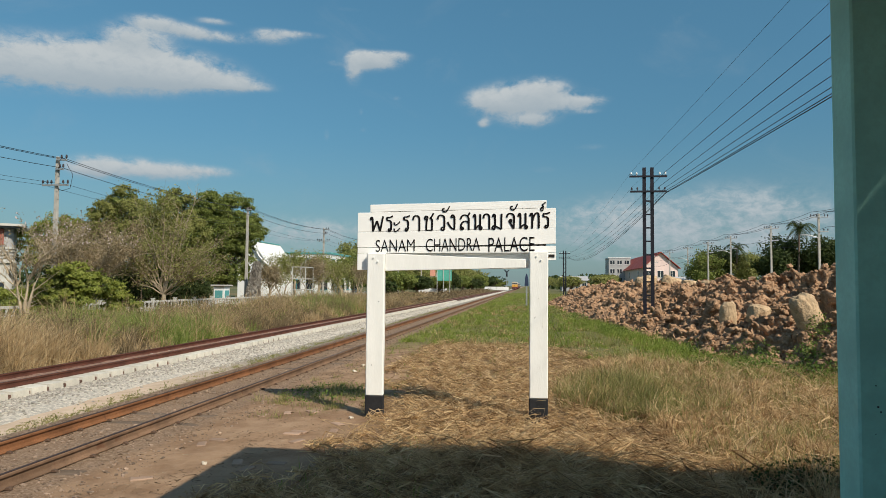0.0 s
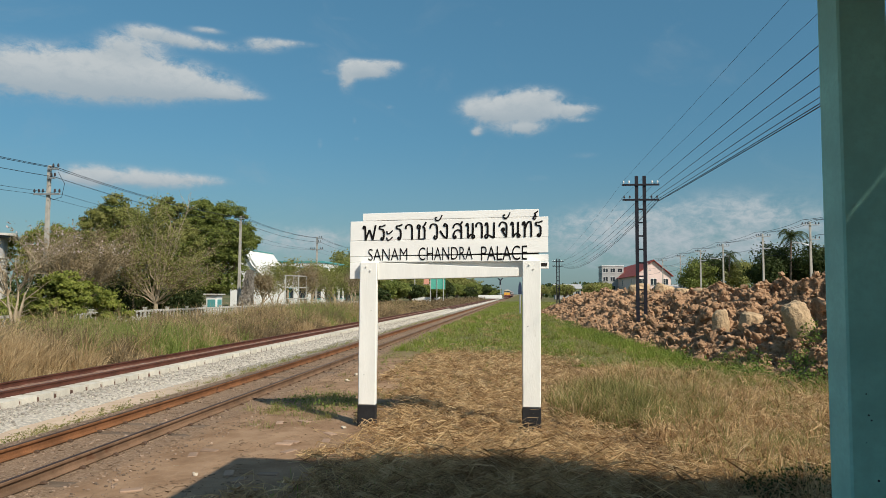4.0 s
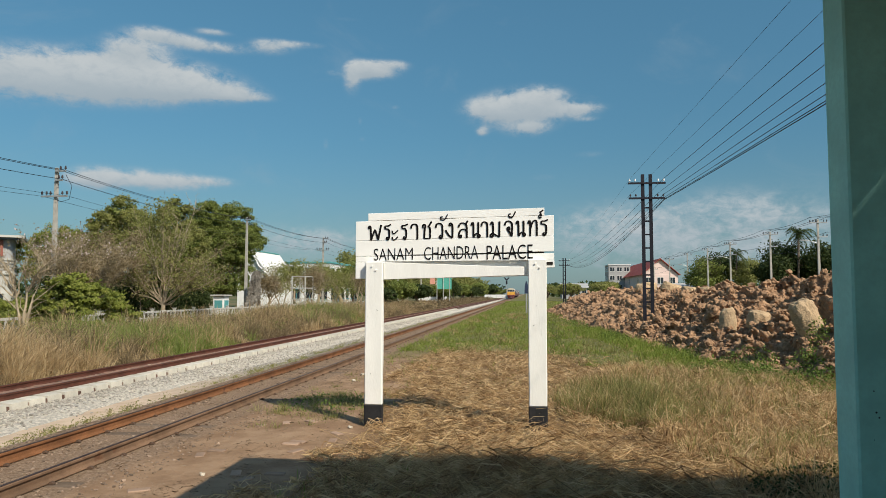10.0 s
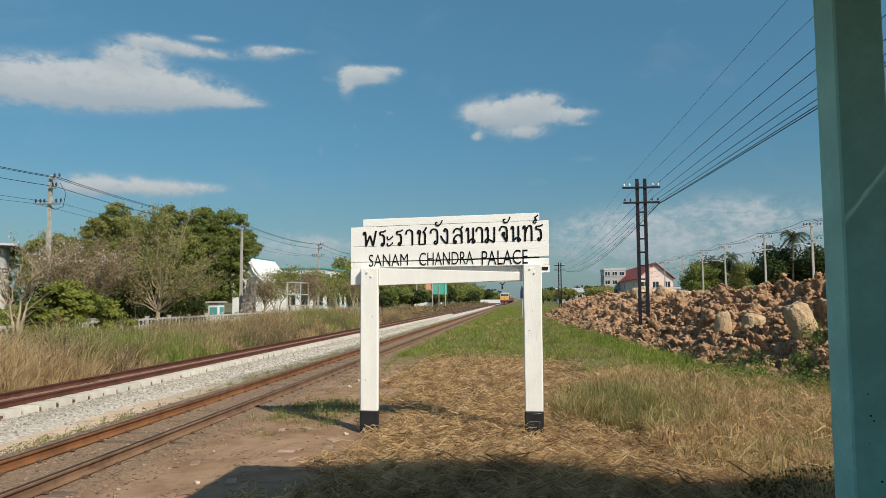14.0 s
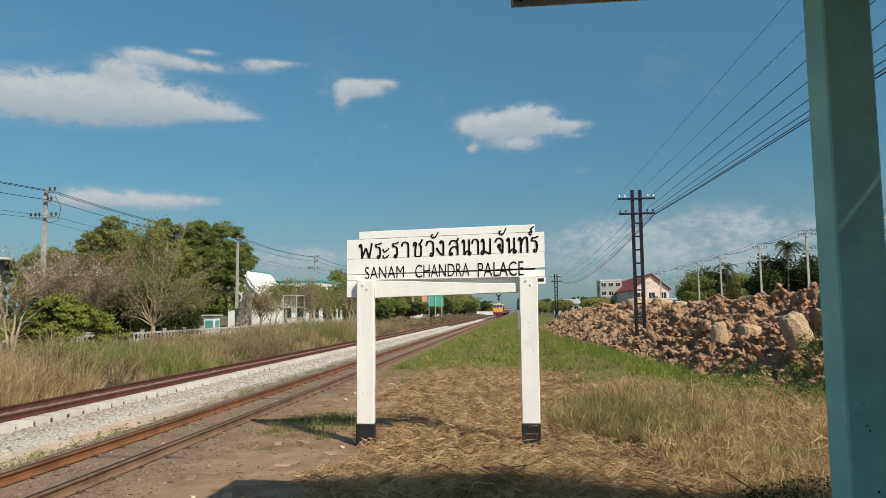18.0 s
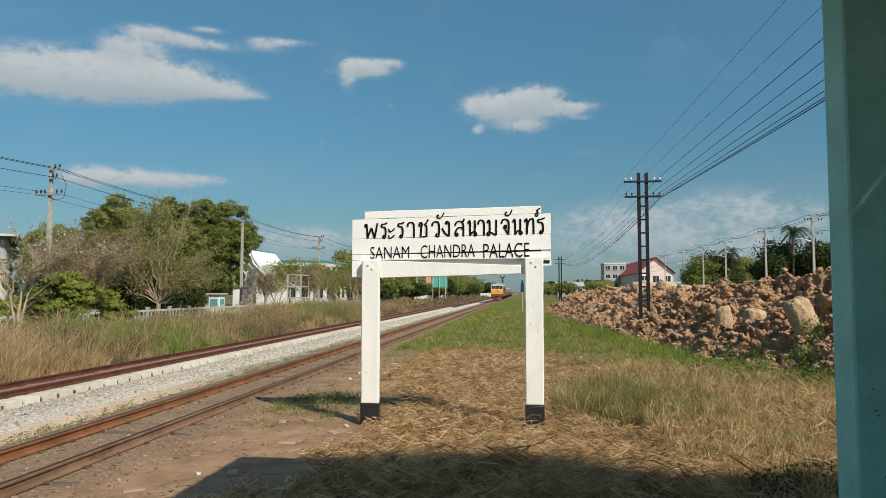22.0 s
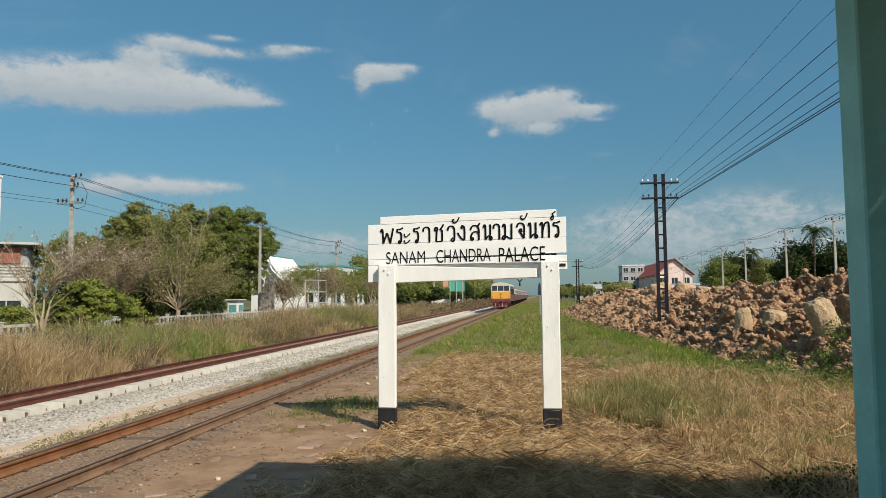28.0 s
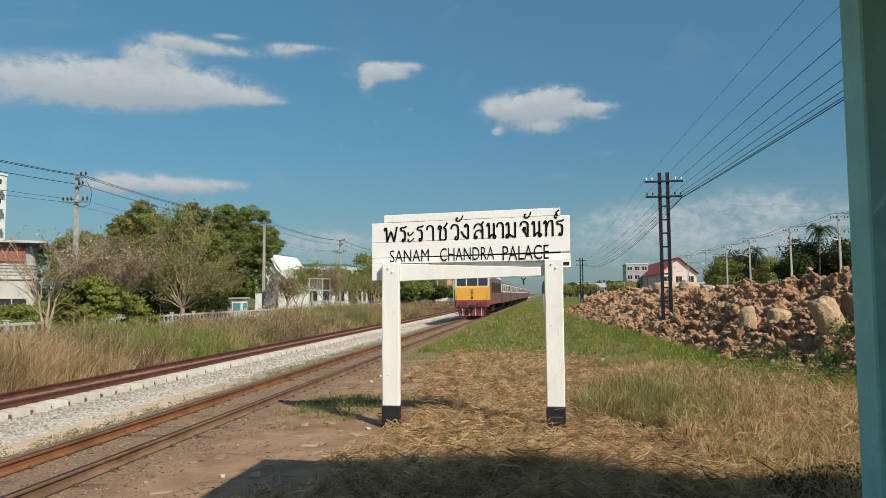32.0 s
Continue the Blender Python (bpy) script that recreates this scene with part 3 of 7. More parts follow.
def ground_material():
    """Soil with zones: dry yard, green verge, trodden dirt beside the old track, sand in the ditch, far fields."""
    m = bpy.data.materials.new("ground_soil")
    m.use_nodes = True
    n = Nodes(m.node_tree)
    pos = n.add("NewGeometry").outputs["Position"]
    s = n.add("SeparateXYZ", {"Vector": pos})
    wob = n.math("MULTIPLY", n.math("SUBTRACT", n.noise(pos, 0.7, 5.0, 0.6), 0.5), 2.6)
    wob2 = n.math("MULTIPLY", n.math("SUBTRACT", n.noise(pos, 0.25, 4.0, 0.6), 0.5), 7.0)
    x = n.math("ADD", s.outputs[0], wob)
    y = n.math("ADD", s.outputs[1], wob2)
    big, fine = n.noise(pos, 1.6, 6.0, 0.62), n.noise(pos, 28.0, 6.0, 0.7)
    straw = n.mix(n.step(fine, 0.3, 0.7), (0.11, 0.066, 0.034), (0.30, 0.20, 0.105))
    dirt = n.mix(n.step(big, 0.3, 0.7), (0.235, 0.142, 0.082), (0.37, 0.245, 0.152))
    dirt = n.mix(n.step(fine, 0.55, 0.8, 0.0, 0.7), dirt, (0.40, 0.31, 0.235))
    green = n.mix(n.step(fine, 0.3, 0.7), (0.09, 0.10, 0.035), (0.21, 0.19, 0.08))
    sand = n.mix(n.step(big, 0.3, 0.7), (0.52, 0.385, 0.27), (0.66, 0.51, 0.375))
    bed = n.mix(n.step(fine, 0.35, 0.7), (0.18, 0.115, 0.072), (0.34, 0.245, 0.17))
    col = n.mix(n.step(n.math("ADD", y, n.math("MULTIPLY", n.math("MAXIMUM", s.outputs[0], 0.0), 1.6)), 22.0, 26.0), straw, green)
    col = n.mix(n.step(x, -1.8, -2.7), col, dirt)
    col = n.mix(n.math("MULTIPLY", n.step(y, 20.0, 26.0), n.step(n.math("ADD", s.outputs[0], n.math("MULTIPLY", wob, 0.3)), -4.9, -4.4)), col, green)
    col = n.mix(n.step(n.math("ADD", s.outputs[0], n.math("MULTIPLY", wob, 0.2)), -4.45, -4.85), col, bed)
    col = n.mix(n.step(n.math("ADD", s.outputs[0], n.math("MULTIPLY", wob, 0.2)), -7.6, -8.3), col, sand)
    col = n.mix(n.math("MULTIPLY", n.step(s.outputs[0], -7.4, -8.0), n.step(y, 15.0, 24.0)), col, n.mix(n.step(fine, 0.35, 0.7), (0.24, 0.215, 0.17), (0.42, 0.385, 0.32)))
    col = n.mix(n.step(x, -13.2, -14.2), col, n.mix(n.step(fine, 0.3, 0.7), (0.10, 0.075, 0.04), (0.20, 0.15, 0.08)))
    far = n.mix(n.step(n.noise(pos, 0.05, 4.0), 0.4, 0.6), (0.09, 0.105, 0.045), (0.17, 0.145, 0.08))
    col = n.mix(n.math("MAXIMUM", n.step(x, -28.0, -34.0), n.math("MULTIPLY", n.step(s.outputs[1], 220.0, 300.0), n.step(n.math("ABSOLUTE", s.outputs[0]), 8.0, 16.0))), col, far)
    b = n.add("BsdfPrincipled", {"Base Color": col, "Roughness": 0.95, "Specular IOR Level": 0.15})
    h = n.math("ADD", n.noise(pos, 12.0, 5.0, 0.65), n.math("MULTIPLY", fine, 0.6))
    bn = n.add("Bump", {"Strength": 0.7, "Distance": 0.03, "Height": h})
    m.node_tree.links.new(bn.outputs[0], b.inputs["Normal"])
    out = n.add("OutputMaterial")
    m.node_tree.links.new(b.outputs[0], out.inputs[0])
    return m


def build_ground():
    xs = np.unique(np.concatenate([[-4000, -1500, -600, -250, -120, -80], np.arange(-60, -16, 2.0), np.arange(-16, 8, 0.16), np.arange(8, 40, 1.0), [40, 60, 90, 140, 300, 700, 1600, 4000]]))
    ys = np.unique(np.concatenate([[-4000, -1000, -300, -100, -40, -15], np.arange(-6, 4, 0.8), np.arange(4, 24, 0.16), np.arange(24, 60, 0.5), np.arange(60, 200, 4.0), [220, 260, 320, 400, 600, 1000, 2000, 4000]]))
    gx, gy = np.meshgrid(xs, ys)
    v = np.stack([gx, gy, ground_z(gx, gy)], 2).reshape(-1, 3)
    w = len(xs)
    i = (np.arange(len(ys) - 1)[:, None] * w + np.arange(w - 1)[None]).reshape(-1)
    sheet("ground", v, np.stack([i, i + 1, i + 1 + w, i + w], 1), ground_material(),
          "dry trodden earth yard with straw, dirt and green verge", "ground", "structure", smooth=True)


build_ground()


# ---- railway tracks ----
RAIL_PROFILE = ((-0.060, -0.138), (0.060, -0.138), (0.060, -0.128), (0.014, -0.112), (0.009, -0.100), (0.009, -0.042), (0.031, -0.030),
                (0.032, -0.008), (0.024, 0.0), (-0.024, 0.0), (-0.032, -0.008), (-0.031, -0.030), (-0.009, -0.042), (-0.009, -0.100), (-0.014, -0.112), (-0.060, -0.128))


def rails(track, x, z, steel, y0, y1):
    for side in (-1, 1):
        bm = bmesh.new()
        prism(bm, [(x + side * 0.53 + px, z + pz) for px, pz in RAIL_PROFILE], 1, y0, y1)
        # the outline is given as (x, z), drawn along y
        part("rail", bm, steel if side < 0 or steel is not M["rust_rail"] else M["dusty_rail"], track)
        bm = bmesh.new()
        box(bm, x + side * 0.53 - 0.021, x + side * 0.53 + 0.021, y0, y1, z + 0.0005, z + 0.004)
        part("rail_head", bm, M["rail_head"], track, "worn brown running surface")


def build_tracks():
    old = tagged(thing("railway_track", (0, 0, 0), "old rusty metre-gauge track on a low dirt bed", "railway track"), kind="structure")
    rails(old, NEAR_TRACK, RAIL_Z, M["rust_rail"], -60, 520)
    bm = bmesh.new()
    box(bm, -0.95, 0.95, -0.11, 0.11, -0.15, 0.0, 0.012)
    first = part("sleeper", bm, M["old_sleeper"], old)
    first.location = (NEAR_TRACK, 3.0, RAIL_Z - 0.148)
    for k in range(1, 120):
        s = first.copy()
        scene.collection.objects.link(s)
        s.location = (NEAR_TRACK + random.uniform(-0.05, 0.05), 3.0 + k * 0.66 + random.uniform(-0.04, 0.04), RAIL_Z - 0.148 + random.uniform(-0.015, 0.0))
        s.rotation_euler = (0, 0, random.uniform(-0.03, 0.03))
    bm = bmesh.new()
    prism(bm, [(-0.035, -0.012), (0.035, -0.012), (0.03, 0.0), (0.012, 0.014), (-0.01, 0.016), (-0.025, 0.004)], 1, -0.022, 0.022)
    clip = part("rail_clip", bm, M["rail_clip"], old)
    clip.location = (NEAR_TRACK - 0.53 + 0.085, 3.0, RAIL_Z - 0.13)
    for k in range(0, 60):
        for off in (-0.53 + 0.085, 0.53 + 0.085):
            if k == 0 and off < 0:
                continue
            c = clip.copy()
            scene.collection.objects.link(c)
            c.location = (NEAR_TRACK + off, 3.0 + k * 0.66, RAIL_Z - 0.13)

    fresh = tagged(thing("railway_track", (0, 0, 0), "newer track on pale concrete sleepers and white ballast", "railway track"), kind="structure")
    rails(fresh, NEW_TRACK, NEW_RAIL_Z, M["dark_rail"], -60, 520)
    bm = bmesh.new()
    prism(bm, [(-1.0, -0.19), (1.0, -0.19), (0.99, -0.012), (0.78, 0.0), (0.40, 0.0), (0.28, -0.03), (-0.28, -0.03), (-0.40, 0.0), (-0.78, 0.0), (-0.99, -0.012)], 1, -0.24, 0.24)
    first = part("sleeper", bm, M["sleeper"], fresh)
    first.location = (NEW_TRACK, 8.0, NEW_RAIL_Z - 0.14)
    for k in range(1, 170):
        s = first.copy()
        scene.collection.objects.link(s)
        s.location = (NEW_TRACK + random.uniform(-0.02, 0.02), 8.0 + k * 0.6 + random.uniform(-0.012, 0.012), NEW_RAIL_Z - 0.14)
    # ballast bank
    xs = np.array([-14.3, -13.6, -13.0, -12.2, -11.6, -11.4, -10.97, -10.91, -10.5, -10.1, -9.7, -9.3])
    zs = np.array([-0.78, -0.60, -0.56, -0.54, -0.56, -0.78, -0.78, -0.625, -0.615, -0.625, -0.66, -0.76])
    ys = np.concatenate([np.arange(-40, 70, 0.3), np.arange(70, 200, 2.0), np.arange(200, 520, 10.0)])
    gx, gy = np.meshgrid(xs, ys)
    gz = np.broadcast_to(zs, gx.shape) + 0.018 * lumps(gx * 3, gy * 3, 9, 0.6) * (gx > -13.9) * (gx < -9.0)
    v = np.stack([gx + 0.05 * lumps(gy, gx, 5, 0.7), gy, gz], 2).reshape(-1, 3)
    w = len(xs)
    i = (np.arange(len(ys) - 1)[:, None] * w + np.arange(w - 1)[None]).reshape(-1)
    sheet("ballast_bed", v, np.stack([i, i + 1, i + 1 + w, i + w], 1), M["ballast"], parent=fresh, smooth=True)
    # rust-brown strip, nearly flush, standing in for shade in the slots between the sleeper ends
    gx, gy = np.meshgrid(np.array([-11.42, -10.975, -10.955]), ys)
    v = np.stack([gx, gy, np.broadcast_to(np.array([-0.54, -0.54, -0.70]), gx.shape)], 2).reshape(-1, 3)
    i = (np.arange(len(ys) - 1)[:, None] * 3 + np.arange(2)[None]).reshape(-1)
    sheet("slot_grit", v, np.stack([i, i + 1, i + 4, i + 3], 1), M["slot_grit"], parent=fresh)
    # rust-stained stones between the rails
    xs2, zs2 = np.array([-12.38, -12.2, -11.93, -11.66, -11.48]), np.array([-0.462, -0.464, -0.478, -0.478, -0.52])
    gx, gy = np.meshgrid(xs2, ys)
    v = np.stack([gx, gy, np.broadcast_to(zs2, gx.shape) + 0.02 * lumps(gx * 3, gy * 3, 19, 0.5)], 2).reshape(-1, 3)
    w = len(xs2)
    i = (np.arange(len(ys) - 1)[:, None] * w + np.arange(w - 1)[None]).reshape(-1)
    sheet("stained_ballast", v, np.stack([i, i + 1, i + 1 + w, i + w], 1), M["stained_ballast"], parent=fresh)
    k = 14000
    y = 9.5 + 75 * rng.uniform(0, 1, k) ** 1.6
    x = -10.95 + 2.5 * rng.uniform(0, 1, k) ** 1.25
    keep = x < -9.8 + 0.35 * lumps(x, y, 29, 0.8) + 0.2 * rng.normal(size=k) + np.clip(y - 17, 0, 8) * 0.12
    x, y = x[keep], y[keep]
    pos = np.stack([x, y, np.maximum(np.interp(x, xs, zs), ground_z(x, y)) + 0.008], 1)
    scatter_lumps("ballast_stones", pos, rng.uniform(0.016, 0.040, len(x)), M["ballast"], "", "", sub=1, rough=0.6, parent=fresh)
    k = 8000
    y = 5 + 32 * rng.uniform(0, 1, k) ** 1.4
    x = rng.uniform(-7.2, -4.1, k)
    pos = np.stack([x, y, ground_z(x, y) + 0.004], 1)
    scatter_lumps("gravel", pos, 0.006 + 0.022 * rng.uniform(0, 1, k) ** 3, M["stone"], "", "", sub=1, rough=0.6, parent=old)


build_tracks()


# ---- shelter ----
def build_shelter():
    floor_z = 0.14
    sh = tagged(thing("station_shelter", (0, 0, 0), "open platform shelter with teal concrete pillars and dark sheet roof", "shelter"), kind="structure")
    bm = bmesh.new()
    box(bm, 0.25, 6.9, -9.0, 4.5, -0.5, floor_z, 0.02)
    part("floor_slab", bm, M["slab"], sh)
    for x in (1.701, 6.2):
        for y in (3.85, -0.6, -5.0):
            bm = bmesh.new()
            box(bm, x, x + 0.25, y, y + 0.25, floor_z, 4.05, 0.011)
            pil = part("pillar", bm, M["pillar"], sh, "teal painted square concrete pillar")
            for j in range(5):
                bm = bmesh.new()
                bmesh.ops.create_circle(bm, cap_ends=True, radius=random.uniform(0.003, 0.007), segments=6)
                bmesh.ops.rotate(bm, matrix=Euler((radians(90), 0, 0)).to_matrix(), verts=bm.verts)
                bmesh.ops.translate(bm, vec=(x + random.uniform(0.06, 0.2), y - 0.0015, random.uniform(0.9, 1.5)), verts=bm.verts)
                part("paint_chip", bm, M["split"], pil)
    # corrugated roof in two fields, ridges along the track; the unseen field by the building is cut back at a slant
    # only to shape the shadow's edge
    z = 4.125
    for x0, x1, y0, y1 in ((0.03, 3.2, -9.6, 4.9), (3.205, 7.4, -9.6, 4.35)):
        bm = bmesh.new()
        cols = int((x1 - x0) / 0.045)
        lo = [[], []]
        for k in range(cols + 1):
            xx = x0 + (x1 - x0) * k / cols
            zz = z + 0.016 + 0.014 * math.cos(k * math.pi)
            front = 4.9 - 0.55 * min(1.0, max(0.0, (xx - 3.2) / 1.7))
            for j, yy in enumerate((y0, front)):
                lo[j].append((bm.verts.new((xx, yy, zz)), bm.verts.new((xx, yy, zz + 0.004))))
        for k in range(cols):
            for lev in (0, 1):
                bm.faces.new((lo[0][k][lev], lo[0][k + 1][lev], lo[1][k + 1][lev], lo[1][k][lev]))
        part("roof_sheet", bm, M["roof_under"], sh)
        bm = bmesh.new()
        box(bm, x0 - 0.02 if x0 < 1 else 4.92, x1, y1 + 0.002, y1 + 0.022, z - 0.03, z + 0.045, 0.003)
        part("front_fascia", bm, M["roof_edge"], sh)
        for xx in ((0.05, 1.77) if x0 < 1 else (4.0, 6.27)):
            bm = bmesh.new()
            box(bm, xx, xx + 0.1, y0 + 0.1, y1 - 0.35, z - 0.11, z - 0.002, 0.005)
            part("rafter", bm, M["roof_under"], sh)
    bm = bmesh.new()
    box(bm, 0.008, 0.026, -9.6, 4.9, z - 0.03, z + 0.045, 0.003)
    part("side_fascia", bm, M["roof_edge"], sh)
    # the station building behind the platform
    bm = bmesh.new()
    box(bm, 7.0, 7.2, -9.0, 1.5, -0.5, 4.15)
    part("back_wall", bm, M["white_wall"], sh)


build_shelter()


# ---- station name sign ----
SIGN_Y = 10.42


def text_part(name, body, parent, x0, x1, z0, z1, y, tilt, fat):
    """Painted letters fitted between x0 and x1, z0 and z1, on a board that faces the camera side."""
    c = bpy.data.curves.new(name, "FONT")
    c.body, c.size, c.extrude, c.offset, c.resolution_u = body, 1.0, 0.0, fat, 4
    o = new(name, c)
    bpy.context.view_layer.update()
    me = bpy.data.meshes.new_from_object(o.evaluated_get(bpy.context.evaluated_depsgraph_get()))
    bpy.data.objects.remove(o)
    v = np.zeros(len(me.vertices) * 3)
    me.vertices.foreach_get("co", v)
    v = v.reshape(-1, 3)
    lo, hi = v.min(0), v.max(0)
    u = (v[:, 0] - lo[0]) / (hi[0] - lo[0])
    w = (v[:, 1] - lo[1]) / (hi[1] - lo[1])
    X = x0 + u * (x1 - x0)
    Z = z0 + w * (z1 - z0) + (X - (x0 + x1) / 2) * tilt
    v = np.stack([X, np.full_like(X, y), Z], 1)
    me.vertices.foreach_set("co", v.reshape(-1))
    me.update()
    # each letter or mark is a part of its own
    word = new(name)
    word.parent = parent
    bm = bmesh.new()
    bm.from_mesh(me)
    bpy.data.meshes.remove(me)
    left = set(bm.verts)
    while left:
        todo = [left.pop()]
        island = set(todo)
        while todo:
            for e in todo.pop().link_edges:
                for q in e.verts:
                    if q in left:
                        left.discard(q)
                        island.add(q)
                        todo.append(q)
        one = bmesh.new()
        same = {q: one.verts.new(q.co) for q in sorted(island, key=lambda q: q.index)}
        for f in bm.faces:
            if f.verts[0] in island:
                one.faces.new([same[q] for q in f.verts])
        part("letter", one, M["ink"], word)
    bm.free()
    return word


def worn_box(bm, x0, x1, y0, y1, z0, z1, seed, cuts=14, rough=0.004, bevel=0.006):
    """A sawn timber with slightly uneven edges."""
    vs = box(bm, x0, x1, y0, y1, z0, z1, bevel)
    long = max((x1 - x0, 0), (z1 - z0, 2))[1]
    es = [e for e in bm.edges if abs((e.verts[0].co - e.verts[1].co)[long]) > 0.3]
    bmesh.ops.subdivide_edges(bm, edges=es, cuts=cuts, use_grid_fill=True)
    for v in bm.verts:
        d = noise.noise_vector(v.co * 3.0 + Vector((seed, seed * 2.0, 0)))
        v.co += Vector((d.x, d.y * 0.4, d.z)) * rough


def thai_lettering(parent, y, tilt):
    """Brush-painted looped letters: each stroke runs through points given across and up in the letter's cell."""
    word = new("thai_lettering")
    word.parent = parent
    low, high = 2.825, 3.062
    lead = ((0.05, 0.80), (0.15, 0.97), (0.27, 0.85))
    shapes = {}
    shapes["po"] = [((0.10, 0.78), (0.03, 0.86), (0.10, 0.96), (0.18, 0.82), (0.22, 0.04)), ((0.22, 0.04), (0.36, 0.40), (0.50, 0.72)), ((0.50, 0.72), (0.62, 0.40), (0.74, 0.04)), ((0.74, 0.04), (0.84, 0.5), (0.95, 1.02))]
    shapes["ro"] = [((1.0, 1.02), (0.55, 0.94), (0.12, 0.92), (0.14, 0.76), (0.55, 0.72), (0.74, 0.55), (0.72, 0.18), (0.52, 0.02), (0.34, 0.12), (0.50, 0.22))]
    shapes["a"] = [((0.12, 0.50), (0.02, 0.62), (0.14, 0.44), (0.50, 0.46), (0.98, 0.64)), ((0.12, 0.08), (0.02, 0.20), (0.14, 0.02), (0.50, 0.04), (0.98, 0.22))]
    shapes["aa"] = [((0.05, 0.72), (0.14, 0.92), (0.48, 1.0), (0.82, 0.92), (0.92, 0.70), (0.92, 0.0))]
    shapes["cho"] = [((0.30, 0.72), (0.10, 0.78), (0.16, 0.95), (0.36, 0.88), (0.28, 0.60), (0.24, 0.04)), ((0.24, 0.04), (0.84, 0.04)), ((0.84, 0.04), (0.84, 0.68), (0.66, 0.82), (0.80, 0.92), (1.0, 1.14))]
    shapes["wo"] = [((0.08, 0.72), (0.18, 0.93), (0.50, 1.0), (0.82, 0.90), (0.90, 0.65), (0.88, 0.14), (0.70, 0.01), (0.54, 0.12), (0.70, 0.24))]
    shapes["han"] = [((0.35, 0.62), (0.08, 0.56), (0.16, 0.16), (0.50, 0.10), (0.76, 0.40), (1.0, 1.0))]
    shapes["ngo"] = [((0.66, 0.82), (0.50, 0.86), (0.60, 0.99), (0.80, 0.88), (0.84, 0.55), (0.82, 0.04)), ((0.82, 0.04), (0.45, 0.20), (0.10, 0.55))]
    shapes["so"] = [((0.06, 0.70), (0.14, 0.86), (0.34, 0.96), (0.62, 0.96), (0.84, 0.86), (0.93, 0.64), (0.93, 0.0)), ((0.92, 0.40), (0.78, 0.53), (0.54, 0.57), (0.28, 0.50), (0.12, 0.33), (0.10, 0.13), (0.20, 0.03), (0.34, 0.10), (0.24, 0.22)), ((0.78, 0.88), (0.90, 0.98), (1.04, 1.12))]
    shapes["no"] = [lead + ((0.27, 0.02),), ((0.27, 0.02), (0.50, 0.22), (0.74, 0.26), (0.98, 0.12), (0.84, 0.0), (0.74, 0.12), (0.80, 0.40), (0.80, 1.0))]
    shapes["mo"] = [lead + ((0.27, 0.14), (0.15, 0.0), (0.03, 0.12), (0.20, 0.24), (0.50, 0.14), (0.86, 0.0)), ((0.86, 0.0), (0.88, 1.0))]
    shapes["jo"] = [((0.06, 0.74), (0.22, 0.95), (0.52, 1.0), (0.84, 0.88), (0.90, 0.60), (0.86, 0.02)), ((0.86, 0.02), (0.58, 0.30), (0.36, 0.52), (0.56, 0.62), (0.60, 0.42))]
    shapes["tho"] = [lead + ((0.25, 0.0),), ((0.25, 0.40), (0.42, 0.80), (0.66, 0.98), (0.88, 0.88), (0.90, 0.0))]
    shapes["karan"] = [((0.60, 0.14), (0.30, 0.02), (0.06, 0.20), (0.30, 0.42), (0.60, 0.28), (0.50, 0.56), (0.34, 0.72), (0.66, 0.84), (1.0, 1.0))]
    line = (("po", -1.356, -1.143), ("ro", -1.10, -1.00), ("a", -0.982, -0.885), ("ro", -0.835, -0.735), ("aa", -0.69, -0.576), ("cho", -0.515, -0.366), ("wo", -0.314, -0.185),
            ("ngo", -0.166, -0.019), ("so", 0.041, 0.185), ("no", 0.239, 0.377), ("aa", 0.393, 0.496), ("mo", 0.529, 0.692), ("jo", 0.741, 0.875), ("no", 0.918, 1.063), ("tho", 1.094, 1.247), ("ro", 1.290, 1.400))
    cells = [(n, a, b, low, high) for n, a, b in line] + [("han", -0.236, -0.122, 3.104, 3.195), ("han", 0.802, 0.913, 3.109, 3.208), ("karan", 1.256, 1.332, 3.092, 3.217)]
    for n, xa, xb, za, zb in cells:
        bm = bmesh.new()
        for stroke in shapes[n]:
            p = [Vector((xa + (xb - xa) * u, 0.0, za + (zb - za) * w)) for u, w in stroke]
            pts = []
            for i in range(len(p) - 1):
                a, b, c, d = p[max(0, i - 1)], p[i], p[i + 1], p[min(len(p) - 1, i + 2)]
                for q in range(4):
                    t = q / 4
                    pts.append(0.5 * ((2 * b) + (c - a) * t + (2 * a - 5 * b + 4 * c - d) * t * t + (3 * b - a - 3 * c + d) * t ** 3))
            pts.append(p[-1])
            up_stroke = [abs((pts[min(i + 1, len(pts) - 1)] - pts[max(0, i - 1)]).normalized().z) for i in range(len(pts))]
            tube(bm, pts, [(0.0105 + 0.0065 * v) if n not in ("han", "karan", "a") else 0.0115 for v in up_stroke], 6)
        for v in bm.verts:
            v.co = Vector((v.co.x, y + v.co.y * 0.06, v.co.z + v.co.x * tilt))
        part("letter", bm, M["ink"], word)


